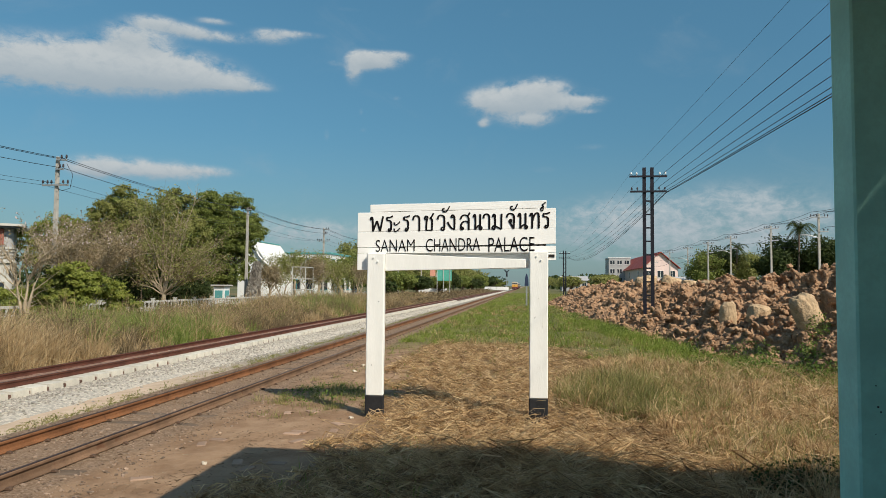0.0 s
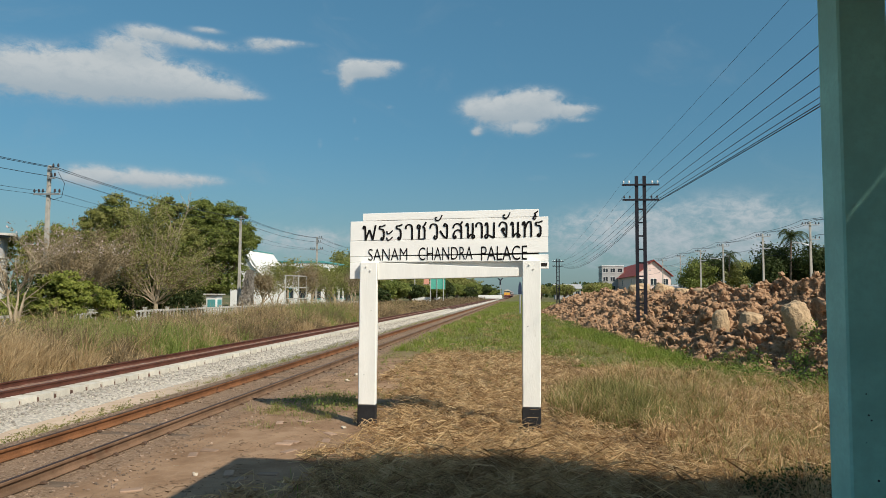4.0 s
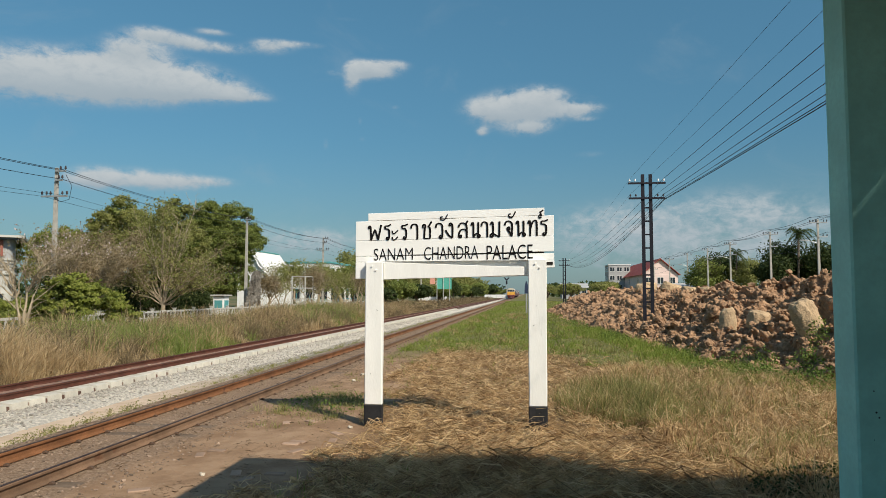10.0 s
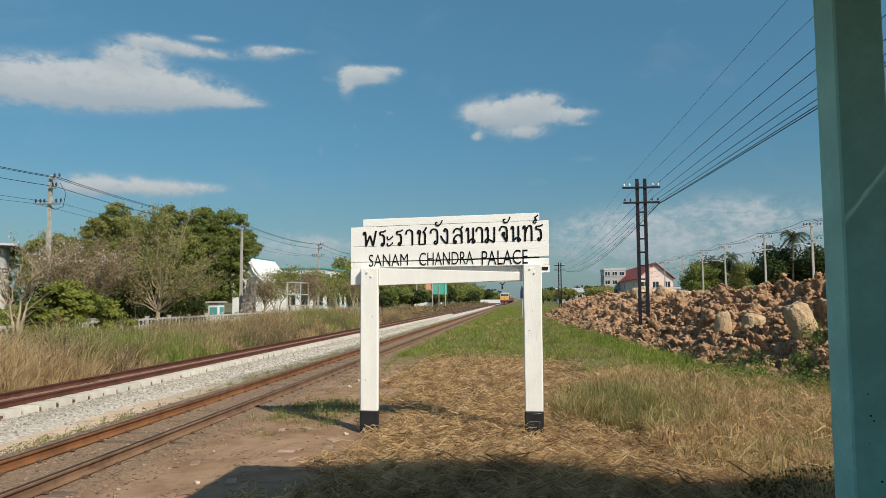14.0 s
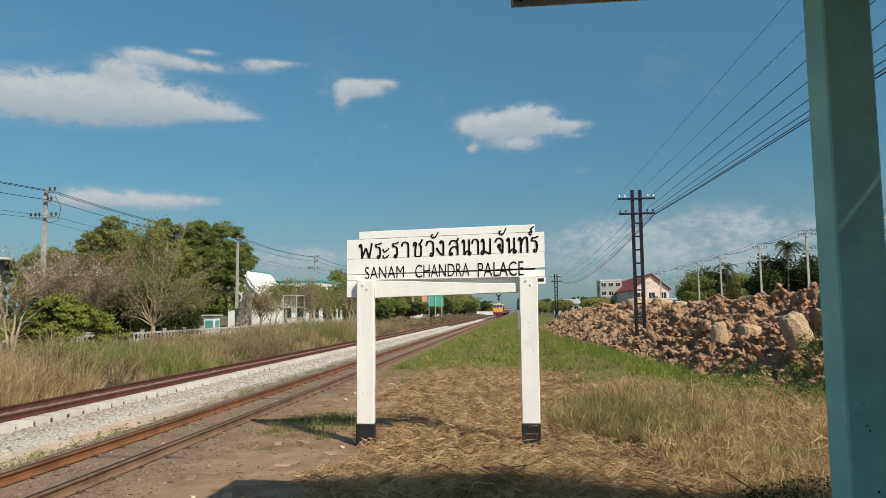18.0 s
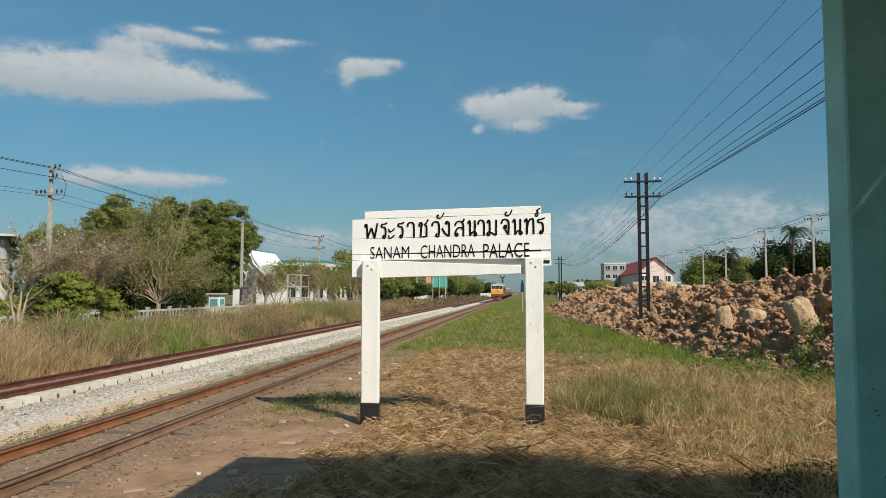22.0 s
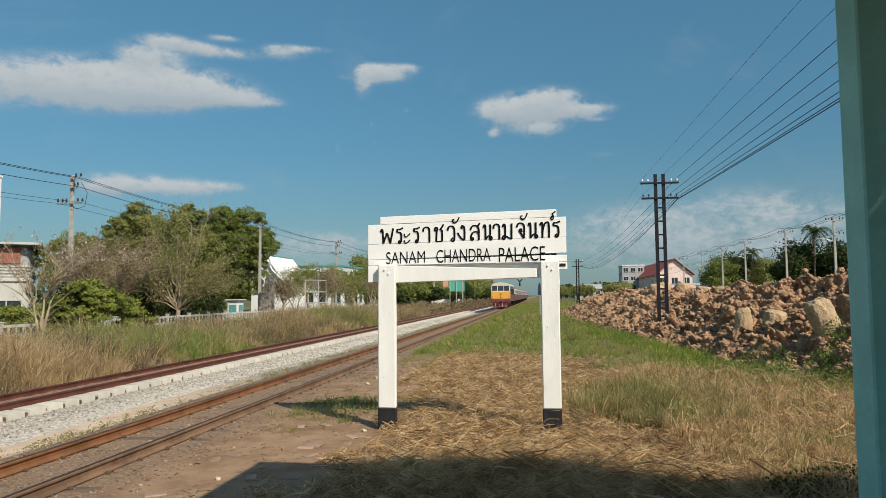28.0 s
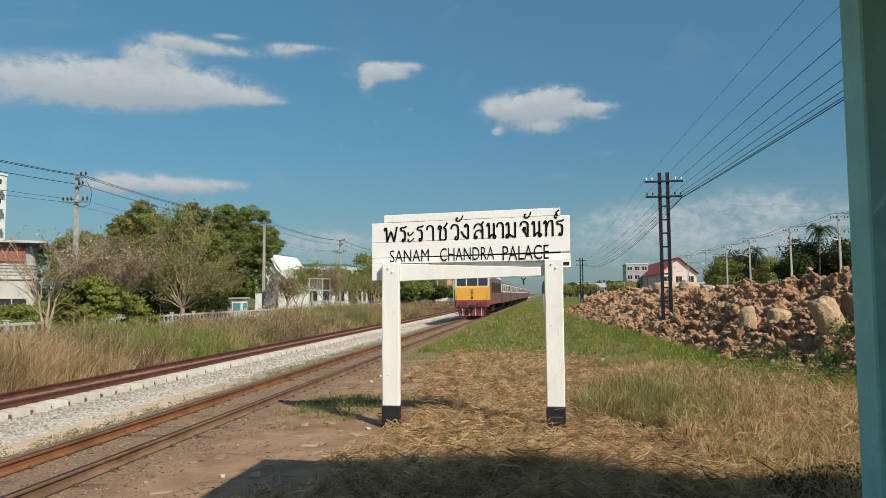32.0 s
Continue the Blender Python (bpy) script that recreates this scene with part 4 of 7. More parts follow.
def build_sign():
    s = thing("station_sign", (-1.06, SIGN_Y, -0.1), "white painted timber station name board on two black-footed posts", "sign")
    tilt = math.tan(radians(1.2))
    for k, (x, top, foot) in enumerate(((-1.238, 2.47, 0.31), (1.23, 2.50, 0.33))):
        bm = bmesh.new()
        worn_box(bm, x - 0.135, x + 0.135, -0.055, 0.055, foot, top, k + 1.0, rough=0.006, bevel=0.012)
        post = part("post", bm, M["white_paint"], s)
        bm = bmesh.new()
        worn_box(bm, x - 0.139, x + 0.139, -0.059, 0.059, -0.25, foot, k + 5.0, cuts=4, bevel=0.012)
        part("black_foot", bm, M["black_paint"], s, "black painted foot")
        for bx, bz in ((-0.03, top - 0.07), (0.035, top - 0.13)):
            bm = bmesh.new()
            tube(bm, [(x + bx, -0.075, bz), (x + bx, -0.05, bz)], 0.011, 8)
            part("bolt", bm, M["white_paint"], post)
        # chips in the paint of the post
        for j in range(2):
            bm = bmesh.new()
            bmesh.ops.create_circle(bm, cap_ends=True, radius=random.uniform(0.005, 0.011), segments=7)
            bmesh.ops.rotate(bm, matrix=Euler((radians(90), 0, 0)).to_matrix(), verts=bm.verts)
            for v in bm.verts:
                v.co += Vector((random.uniform(-0.004, 0.004), 0, random.uniform(-0.01, 0.01)))
            bmesh.ops.translate(bm, vec=(x + random.uniform(-0.1, 0.1), -0.0665, random.uniform(0.5, 2.3)), verts=bm.verts)
            part("paint_chip", bm, M["split"], post)
    board = part("board", bmesh.new(), M["board_paint"], s)
    # planks of the board, bottom to top: left, right, low, high, set back, and what each edge gains to the right
    y0, y1 = 0.06, 0.10
    for k, (x0, x1, z0, z1, back, g0, g1) in enumerate((
            (-1.555, -1.10, 2.24, 2.495, 0, 0, 0), (1.10, 1.49, 2.345, 2.452, 0, 0, 0), (-1.095, 1.095, 2.23, 2.50, 0.075, 0, 0),
            (-1.552, 1.485, 2.502, 2.585, 0, -0.045, -0.026), (-1.556, 1.482, 2.590, 2.825, 0, 0, 0),
            (-1.554, 1.485, 2.829, 3.13, 0, 0, 0), (-1.36, 1.345, 3.134, 3.25, 0, 0, 0))):
        bm = bmesh.new()
        worn_box(bm, x0, x1, y0 + back + 0.002 * (k % 2), y1 + back, z0, z1, k + 11.0, cuts=16, rough=0.003, bevel=0.004)
        for v in bm.verts:
            r = (v.co.x + 1.52) / 3.04
            v.co.z += v.co.x * tilt + (g0 if v.co.z < (z0 + z1) / 2 else g1) * r
        part("plank", bm, M["board_paint"], board)
    bm = bmesh.new()
    worn_box(bm, -1.34, 1.34, 0.103, 0.13, 2.53, 3.2, 3.0, cuts=3)
    for v in bm.verts:
        v.co.z += v.co.x * tilt
    part("backing", bm, M["split"], board, "dark timber behind the planks")
    # the lower rail between the posts, a little askew
    bm = bmesh.new()
    worn_box(bm, -1.10, 1.04, -0.01, 0.03, 2.194, 2.463, 21.0, bevel=0.006)
    for v in bm.verts:
        r = (v.co.x + 1.142) / 2.19
        v.co.z += (0.062 if v.co.z < 2.33 else -0.082) * r
    part("cross_rail", bm, M["white_paint"], s)
    thai_lettering(s, y0 - 0.006, tilt)
    for word, xa, xb, z0, z1 in (("SANAM", -1.265, -0.655, 2.515, 2.701), ("CHANDRA", -0.48, 0.349, 2.506, 2.705), ("PALACE", 0.476, 1.168, 2.484, 2.702)):
        zc = (xa + xb) / 2 * tilt
        text_part("english_word", word, s, xa, xb, z0 + zc, z1 + zc, y0 - 0.006, tilt, -0.006)
    bm = bmesh.new()
    box(bm, 1.375, 1.465, 0.050, 0.062, 2.415, 2.46, 0.002)
    part("dark_knot", bm, M["split"], board)


build_sign()

# ---- spoil heap ----
def heap_z(x, y):
    """The spoil heap: a rough clay bank beside the yard."""
    toe = np.interp(y, [9, 14, 20, 34, 50, 70, 90], [7.2, 6.3, 5.3, 4.0, 3.3, 2.7, 2.2])
    top = np.interp(y, [8, 12, 16, 22, 27, 34, 45, 60, 80, 90], [1.2, 2.0, 2.45, 2.6, 2.2, 2.0, 2.1, 2.2, 1.8, 0.3])
    u = np.clip((x - toe) / 4.4, 0, 1)
    rise = u * u * (3 - 2 * u) * 0.55 + np.sqrt(np.clip(u, 0, 1)) * 0.45
    back = np.clip((26 - x) / 6, 0, 1)
    ends = np.clip((y - 8) / 2.5, 0, 1) * np.clip((92 - y) / 8, 0, 1)
    bumpy = 0.28 * lumps(x, y, 21, 1.1) + 0.2 * lumps(x, y, 22, 0.45) + 0.1 * lumps(x, y, 23, 0.16)
    return -0.16 + ends * back * (rise * top + bumpy * np.clip(u * 2, 0, 1))


HEAP_TOE = ([9, 14, 20, 34, 50, 70, 90], [7.2, 6.3, 5.3, 4.0, 3.3, 2.7, 2.2])


def heap_face(x, y, amp, octaves):
    """Points of the heap's face, pushed out into clods and hollows."""
    p = np.stack([x, y, heap_z(x, y)], 1)
    k = np.clip((x - np.interp(y, *HEAP_TOE)) * 1.2 + 0.25, 0, 1) * np.clip((y - 8) / 2, 0, 1)
    side = np.stack([cell_noise(p * 4.0, 11), cell_noise(p * 4.0, 12), cell_noise(p * 4.0, 13)], 1) * 0.07
    return p + (cloddy(p, 1.5, octaves) * amp * k)[:, None] * np.array([-0.6, -0.35, 0.68]) + side * k[:, None]


def heap_sheet(name, heap, y0, y1, step, amp, octaves):
    """A stretch of the heap's face."""
    ys = np.arange(y0, y1 + step * 0.5, step)
    us = np.arange(-0.5, 7.5, step)
    gu, gy = np.meshgrid(us, ys)
    gx = gu + np.interp(gy, *HEAP_TOE)
    p = heap_face(gx.reshape(-1), gy.reshape(-1), amp, octaves)
    w = len(us)
    i = (np.arange(len(ys) - 1)[:, None] * w + np.arange(w - 1)[None]).reshape(-1)
    sheet(name, p, np.stack([i, i + 1, i + 1 + w, i + w], 1), M["clod"], parent=heap, smooth=True)


def build_heap():
    heap = thing("spoil_heap", (0, 0, 0), "long heap of dug brown clay clods", "earth heap")
    heap_sheet("near_face", heap, 8.0, 34.0, 0.04, 0.27, 5)
    heap_sheet("far_face", heap, 34.0, 92.0, 0.085, 0.2, 4)
    # the flat back of the heap
    xs = np.arange(9.0, 28, 0.5)
    ys = np.arange(8, 94, 0.5)
    gx, gy = np.meshgrid(xs, ys)
    v = np.stack([gx, gy, heap_z(gx, gy) - 0.12], 2).reshape(-1, 3)
    w = len(xs)
    i = (np.arange(len(ys) - 1)[:, None] * w + np.arange(w - 1)[None]).reshape(-1)
    sheet("heap_back", v, np.stack([i, i + 1, i + 1 + w, i + w], 1), M["clod"], parent=heap, smooth=True)
    for k, y0, y1, sub in ((260, 10.0, 32.0, 3), (9500, 10.0, 36.0, 1), (3000, 32.0, 82.0, 1)):
        scatter_heap(heap, k, y0, y1, sub)


def scatter_heap(heap, k, y0, y1, sub):
    y = y0 + (y1 - y0) * rng.uniform(0, 1, k) ** 1.3
    x = np.interp(y, [9, 14, 20, 34, 50, 70, 90], [7.2, 6.3, 5.3, 4.0, 3.3, 2.7, 2.2]) - 0.25 + 5.0 * rng.uniform(0, 1, k) ** 1.2
    size = 0.12 + 0.13 * rng.uniform(0, 1, k) ** 2 if sub > 2 else 0.03 + 0.0013 * y + 0.05 * rng.uniform(0, 1, k) ** 3
    pos = heap_face(x, y, 0.27 if y1 < 40 else 0.2, 5)
    pos[:, 2] += size * rng.uniform(-0.2, 0.4, k)
    scatter_lumps("clay_rubble", pos, size, M["clod"], "", "", sub=sub, rough=0.5, squash=0.85, kinds=20, parent=heap, smooth=sub > 2, crumb=0.8)


build_heap()


def build_boulders():
    """Large blocks of stiff tan clay on the heap: x, y, size across, height, turn."""
    for k, (x, y, sx, sz, a, lean) in enumerate(((6.2, 22.5, 0.25, 0.50, 10, 2), (6.85, 21.6, 0.37, 0.30, 40, 14), (6.9, 18.1, 0.33, 0.62, 30, -20), (8.6, 38.0, 0.5, 0.26, 20, 10),
                                                 (8.9, 35.0, 0.5, 0.3, 30, 0), (7.6, 47.0, 0.5, 0.34, 60, 5), (8.3, 49.0, 0.6, 0.36, 15, 0), (8.9, 44.0, 0.6, 0.3, 100, 8), (7.75, 39.5, 0.35, 0.32, 0, 25))):
        v, f = lump_mesh(40 + k, 5, 0.18, 1.0)
        rad = np.sqrt(v[:, 0] ** 2 + v[:, 1] ** 2) + 1e-6
        v = np.stack([v[:, 0] * rad ** -0.5, v[:, 1] * rad ** -0.5, np.sign(v[:, 2]) * np.abs(v[:, 2]) ** 0.55], 1)
        v = v * (1 + 0.045 * cloddy(v + k * 5.0, 1.6, 5))[:, None]
        v = v * np.array([sx, sx * 0.9, sz])
        c, s = math.cos(radians(a)), math.sin(radians(a))
        v = np.stack([v[:, 0] * c - v[:, 1] * s, v[:, 0] * s + v[:, 1] * c, v[:, 2]], 1)
        ob = sheet("clay_block", v, f, M["boulder"], "large pale tan block of stiff clay on the heap", "clay block", smooth=True)
        ob.location = (x, y, float(heap_z(np.array(x), np.array(y))) + sz * (0.35, 0.1, 0.5)[min(k, 2)])
        ob.rotation_euler = (0, radians(lean), 0)
        ob["group"] = "clay blocks on the heap"


build_boulders()


# ---- telegraph line of paired old rails ----
def telegraph_pole(x, y, h, far=False):
    p = thing("telegraph_pole", (x, y, -0.15), "black twin-rail telegraph pole with two crossarms and insulators", "utility pole", "telegraph poles beside the yard")
    for sx in (-0.175, 0.175):
        bm = bmesh.new()
        prism(bm, [(sx - 0.08, -0.05), (sx + 0.08, -0.05), (sx + 0.08, -0.03), (sx + 0.02, -0.01), (sx + 0.02, 0.03), (sx + 0.04, 0.05), (sx - 0.04, 0.05), (sx - 0.02, 0.03), (sx - 0.02, -0.01), (sx - 0.08, -0.03)], 2, -0.3, h)
        part("upright", bm, M["black_steel"], p)
    z = 1.0
    while z < h - 1.2:
        bm = bmesh.new()
        box(bm, -0.16, 0.16, -0.02, 0.02, z, z + 0.07, 0.004)
        part("tie_plate", bm, M["black_steel"], p)
        z += 0.62
    for az, half in ((h - 0.42, 0.85), (h - 1.12, 0.82)):
        bm = bmesh.new()
        box(bm, -half, half, -0.11, -0.055, az - 0.045, az + 0.045, 0.006)
        arm = part("crossarm", bm, M["black_steel"], p)
        for ix in (-half + 0.08, -half + 0.33, half - 0.33, half - 0.08):
            bm = bmesh.new()
            tube(bm, [(ix, -0.08, az + 0.04), (ix, -0.08, az + 0.09), (ix, -0.08, az + 0.10), (ix, -0.08, az + 0.15), (ix, -0.08, az + 0.18), (ix, -0.08, az + 0.2)],
                 [0.012, 0.012, 0.045, 0.04, 0.03, 0.012], 8)
            part("insulator", bm, M["porcelain"] if az > h - 0.6 else M["brown_porcelain"], arm, "white porcelain insulator" if az > h - 0.6 else "dark insulator")
    return p


def wire(name, a, b, sag, r, label, group, seg=18):
    bm = bmesh.new()
    pts = []
    for k in range(seg + 1):
        t = k / seg
        q = Vector(a).lerp(Vector(b), t)
        q.z -= sag * 4 * t * (1 - t)
        pts.append(q)
    tube(bm, pts, r, 5)
    return tagged(part(name, bm, M["wire"]), label, "cable", group)


def build_telegraph():
    tp = ((5.55, 32.7, 7.55), (5.7, 106.0, 7.4), (5.5, -42.0, 7.6))
    for x, y, h in tp:
        telegraph_pole(x, y, h)
    g = "telegraph wires"
    # offset from the pole, height on it, sag of each span, thickness
    for off, z, sag, far_sag, r in ((-0.77, 7.18, 0.05, 0.7, 0.004), (-0.74, 6.48, 0.05, 0.8, 0.004), (0.77, 7.19, 0.0, 0.7, 0.009), (0.49, 6.50, 0.0, 0.8, 0.008),
                                    (0.74, 6.44, 0.2, 0.9, 0.009), (0.70, 6.26, 0.32, 1.1, 0.009), (0.76, 6.22, 0.40, 1.2, 0.011), (0.78, 6.20, 0.44, 1.3, 0.013)):
        for (xb, yb, hb), sg in ((tp[2], sag), (tp[1], far_sag)):
            wire("telegraph_wire", (tp[0][0] + off, tp[0][1] - 0.08, z), (xb + off, yb - 0.08, z + hb - tp[0][2]), sg, r, "thin black overhead telegraph wire", g)


build_telegraph()


# ---- trees and shrubs ----
def grow(bm, p, d, length, r, depth, tips, spread=0.6, up=0.15, kids=3, seg=5, rnd=random, stout=1.0):
    """A limb and its branches; tips takes the ends and points along the thin ones."""
    pts, rad = [Vector(p)], [r]
    d = Vector(d).normalized()
    n = 3
    for k in range(n):
        d = (d + Vector((rnd.gauss(0, 0.14), rnd.gauss(0, 0.14), rnd.gauss(up * 0.3, 0.08)))).normalized()
        pts.append(pts[-1] + d * length / n)
        rad.append(r * (1 - 0.38 * (k + 1) / n))
    tube(bm, pts, rad, seg, cap=False)
    if depth <= 1:
        tips.extend(pts[1:])
    if depth == 0:
        return
    for k in range(kids + (rnd.random() < 0.4)):
        a = rnd.uniform(0, math.tau)
        side = Vector((math.cos(a), math.sin(a), rnd.uniform(-0.1, 0.5)))
        nd = (d * (1 - spread * 0.5) + side * spread + Vector((0, 0, up))).normalized()
        grow(bm, pts[-1] if k else pts[-2], nd, length * rnd.uniform(0.6, 0.82), rad[-1] * rnd.uniform(0.6, 0.8) * stout, depth - 1, tips, spread, up, kids, max(3, seg - 1), rnd, stout)


def tree(x, y, h, wide, leaf, bark, label, seed, leaf_n=5000, leaf_size=0.16, depth=4, trunk=0.22, name="tree", fill=0.75, group="", kids=3, base=0.3, z=None, full=1.0, stout=1.0, stems=1, spread=0.75, low=0.28):
    """Tapered stems with limbs and a crown of many small leaves in tufts, gathered in lobes with gaps."""
    rnd = random.Random(seed)
    t = thing(name, (x, y, float(ground_z(x, y)) - 0.05 if z is None else z), label, "tree" if name != "shrub" else "shrub", group)
    bm = bmesh.new()
    tips = []
    for k in range(stems):
        lean = 0.1 if stems == 1 else 0.55
        grow(bm, (0, 0, 0), (rnd.uniform(-lean, lean), rnd.uniform(-lean, lean), 1), h * base, trunk, depth, tips, spread, 0.2, kids, 7, rnd, stout)
    pts = np.array([p[:] for p in tips])
    top = pts[:, 2].max()
    reach = max(np.abs(pts[:, :2]).max(), 0.1)
    sc = Vector((wide / 2 / reach, wide / 2 / reach, h * 0.97 / top))
    for v in bm.verts:
        k = min(1.0, v.co.z / (h * base * 0.8))
        v.co = Vector((v.co.x * (1 + (sc.x - 1) * k), v.co.y * (1 + (sc.y - 1) * k), v.co.z * sc.z))
    part("trunk", bm, bark, t, smooth=True)
    if leaf_n:
        pts = pts * np.array(sc[:])
        rg = np.random.default_rng(seed)
        clump = h * 0.035 * fill + 0.12
        if full > 0:
            # lobes of the crown, each a squashed ball of tufts
            n_l = 7
            la = rg.uniform(0, math.tau, n_l)
            lr = rg.uniform(0.45, 0.62, n_l)
            mid = np.array([0, 0, h * (0.5 + low * 0.5)])
            span = np.array([wide * 0.5, wide * 0.5, h * (1 - low) * 0.5])
            lobe = mid + np.stack([np.cos(la) * rg.uniform(0.15, 0.55, n_l), np.sin(la) * rg.uniform(0.15, 0.55, n_l), rg.uniform(-0.5, 0.45, n_l)], 1) * span
            lobe[0] = mid + np.array([0, 0, 0.42]) * span
            n_t = int(520 * full)
            w = rg.integers(0, n_l, n_t)
            d = rg.normal(size=(n_t, 3))
            d /= np.linalg.norm(d, axis=1)[:, None]
            tuft = lobe[w] + d * (rg.uniform(0, 1, n_t) ** 0.3 * lr[w])[:, None] * span
            both = np.concatenate([pts[rg.integers(0, len(pts), max(1, n_t // 5))], tuft])
        else:
            both, mid = pts, np.array([0, 0, h * 0.45])
        pick = both[rg.integers(0, len(both), leaf_n)]
        q = pick + np.clip(rg.normal(size=(leaf_n, 3)), -1.3, 1.3) * clump * np.array([1.2, 1.2, 0.75])
        out = q - pick
        out = out / (np.linalg.norm(out, axis=1)[:, None] + 1e-6) * 0.8 + (q - mid) / h * 1.2 + np.array([0, 0, 0.35])
        leaves("crown", q, leaf_size, leaf, t, facing=out)
    return t


def tufts(name, lobes, n_t, per, size, leaf_size, mat, parent, seed, flat=0.62, label=""):
    """A crown as separate sprays of leaves on the outside of several lobes: (x, y, z, half width, half depth, half height)."""
    rg = np.random.default_rng(seed)
    L = np.array(lobes, float)
    area = L[:, 3] * L[:, 5] + L[:, 4] * L[:, 5]
    w = rg.choice(len(L), n_t, p=area / area.sum())
    d = rg.normal(size=(n_t, 3))
    d[:, 2] = np.where(d[:, 2] < -0.7, -d[:, 2], d[:, 2])
    d /= np.linalg.norm(d, axis=1)[:, None]
    c = L[w, :3] + d * L[w, 3:] * (rg.uniform(0.3, 1, n_t) ** 0.45)[:, None]
    inside = np.zeros(n_t, bool)
    for q in L:
        inside |= (((c - q[:3]) / q[3:]) ** 2).sum(1) < 0.3
    c, d = c[~inside], d[~inside]
    r = size * rg.uniform(0.55, 1.35, len(c))
    k = len(c) * per
    i = np.repeat(np.arange(len(c)), per)
    e = rg.normal(size=(k, 3)) + d[i] * 0.5 + np.array([0, 0, 0.25])
    e /= np.linalg.norm(e, axis=1)[:, None]
    pts = c[i] + e * (r[i] * rg.uniform(0.25, 1, k) ** 0.6)[:, None] * np.array([1.0, 1.0, flat])
    far = rg.uniform(0, 1, k) < 0.07
    pts[far] += ((d[i] + e * 0.4) * rg.uniform(0.1, 0.55, k)[:, None] * size)[far]
    return leaves(name, pts, leaf_size, mat, parent, label, facing=e + d[i] * 0.5 + np.array([0, 0, 0.3]))


def limbs(bm, base, ends, r, rnd, rise=0.55, twigs=7, reach=0.9, tips=None, wave=0.1):
    """Limbs that leave one point, curve up to their ends and carry forked twigs."""
    base = Vector(base)
    for e in ends:
        e = Vector(e)
        mid = base.lerp(e, 0.45) + Vector((0, 0, (e.z - base.z) * (0.5 - rise))) - Vector(((e.x - base.x) * 0.12, (e.y - base.y) * 0.12, 0))
        pts = []
        for k in range(8):
            t = k / 7
            p = base.lerp(mid, t).lerp(mid.lerp(e, t), t)
            pts.append(p + Vector((rnd.gauss(0, wave), rnd.gauss(0, wave), rnd.gauss(0, wave))) * (0.0 if k in (0, 7) else 1.0))
        tube(bm, pts, [r * (1 - 0.78 * k / 7) for k in range(8)], 5, cap=False)
        for j in range(twigs):
            t = rnd.uniform(0.3, 1.0)
            k = min(6, int(t * 7))
            p = pts[k].lerp(pts[k + 1], t * 7 - k)
            go = (pts[k + 1] - pts[k]).normalized()
            a = rnd.uniform(0, math.tau)
            d = (go * 0.8 + Vector((math.cos(a), math.sin(a), rnd.uniform(-0.2, 0.5))) * 0.75).normalized()
            ln = reach * rnd.uniform(0.5, 1.4)
            q = p + d * ln * 0.5 + Vector((0, 0, 0.04 * ln))
            end = q + (d + Vector((rnd.gauss(0, 0.3), rnd.gauss(0, 0.3), rnd.gauss(0.1, 0.25)))).normalized() * ln * 0.5
            tube(bm, [p, q, end], [r * 0.26, r * 0.2, r * 0.11], 4, cap=False)
            if tips is not None:
                tips += [q, end]
            for f in range(3):
                g = (d + Vector((rnd.gauss(0, 0.55), rnd.gauss(0, 0.55), rnd.gauss(0.05, 0.4)))).normalized()
                st = p.lerp(q, rnd.uniform(0.4, 1.0)) if f else end
                en = st + g * ln * rnd.uniform(0.3, 0.6)
                tube(bm, [st, en], [r * 0.14, r * 0.08], 3, cap=False)
                if tips is not None:
                    tips.append(en)


def spray(tips, per, spread, size, mat, parent, seed, name="crown", label=""):
    """Loose leaves round the ends of twigs."""
    rg = np.random.default_rng(seed)
    t = np.array([p[:] for p in tips])
    q = np.repeat(t, per, 0)
    return leaves(name, q + rg.normal(size=q.shape) * spread, size, mat, parent, label)


def crown_tree(x, y, label, group, lobes, mat, seed, n_t=150, per=150, size=0.75, leaf_size=0.17, trunk=0.22, top=5.0, inner=None):
    """A full tree: a forked trunk inside, a core of leaves coloured as if shaded and sprays on its lobes. Lobes are
    given from the tree's foot.
    """
    rnd = random.Random(seed)
    z = float(ground_z(x, y)) - 0.05
    t = thing("tree", (x, y, z), label, "tree", group)
    bm = bmesh.new()
    tube(bm, [(0, 0, 0), (0.05, 0.03, 1.0), (0.1, 0.0, 2.0)], [trunk, trunk * 0.85, trunk * 0.75], 8, cap=False)
    limbs(bm, (0.1, 0, 1.9), [(q[0] * 0.9, q[1] * 0.9, q[2] + q[5] * 0.5) for q in lobes] + [(q[0] + q[3] * 0.6, q[1], q[2]) for q in lobes] + [(q[0] - q[3] * 0.6, q[1], q[2]) for q in lobes], trunk * 0.5, rnd, twigs=5, reach=1.1)
    part("trunk", bm, M["bark"], t, smooth=True)
    tufts("crown", lobes, n_t, per, size, leaf_size, mat, t, seed)
    # the inner leaf colour puts shade into the crown's core
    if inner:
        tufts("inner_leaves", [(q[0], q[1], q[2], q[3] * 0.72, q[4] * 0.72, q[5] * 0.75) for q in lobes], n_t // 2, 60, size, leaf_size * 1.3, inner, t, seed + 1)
    return t


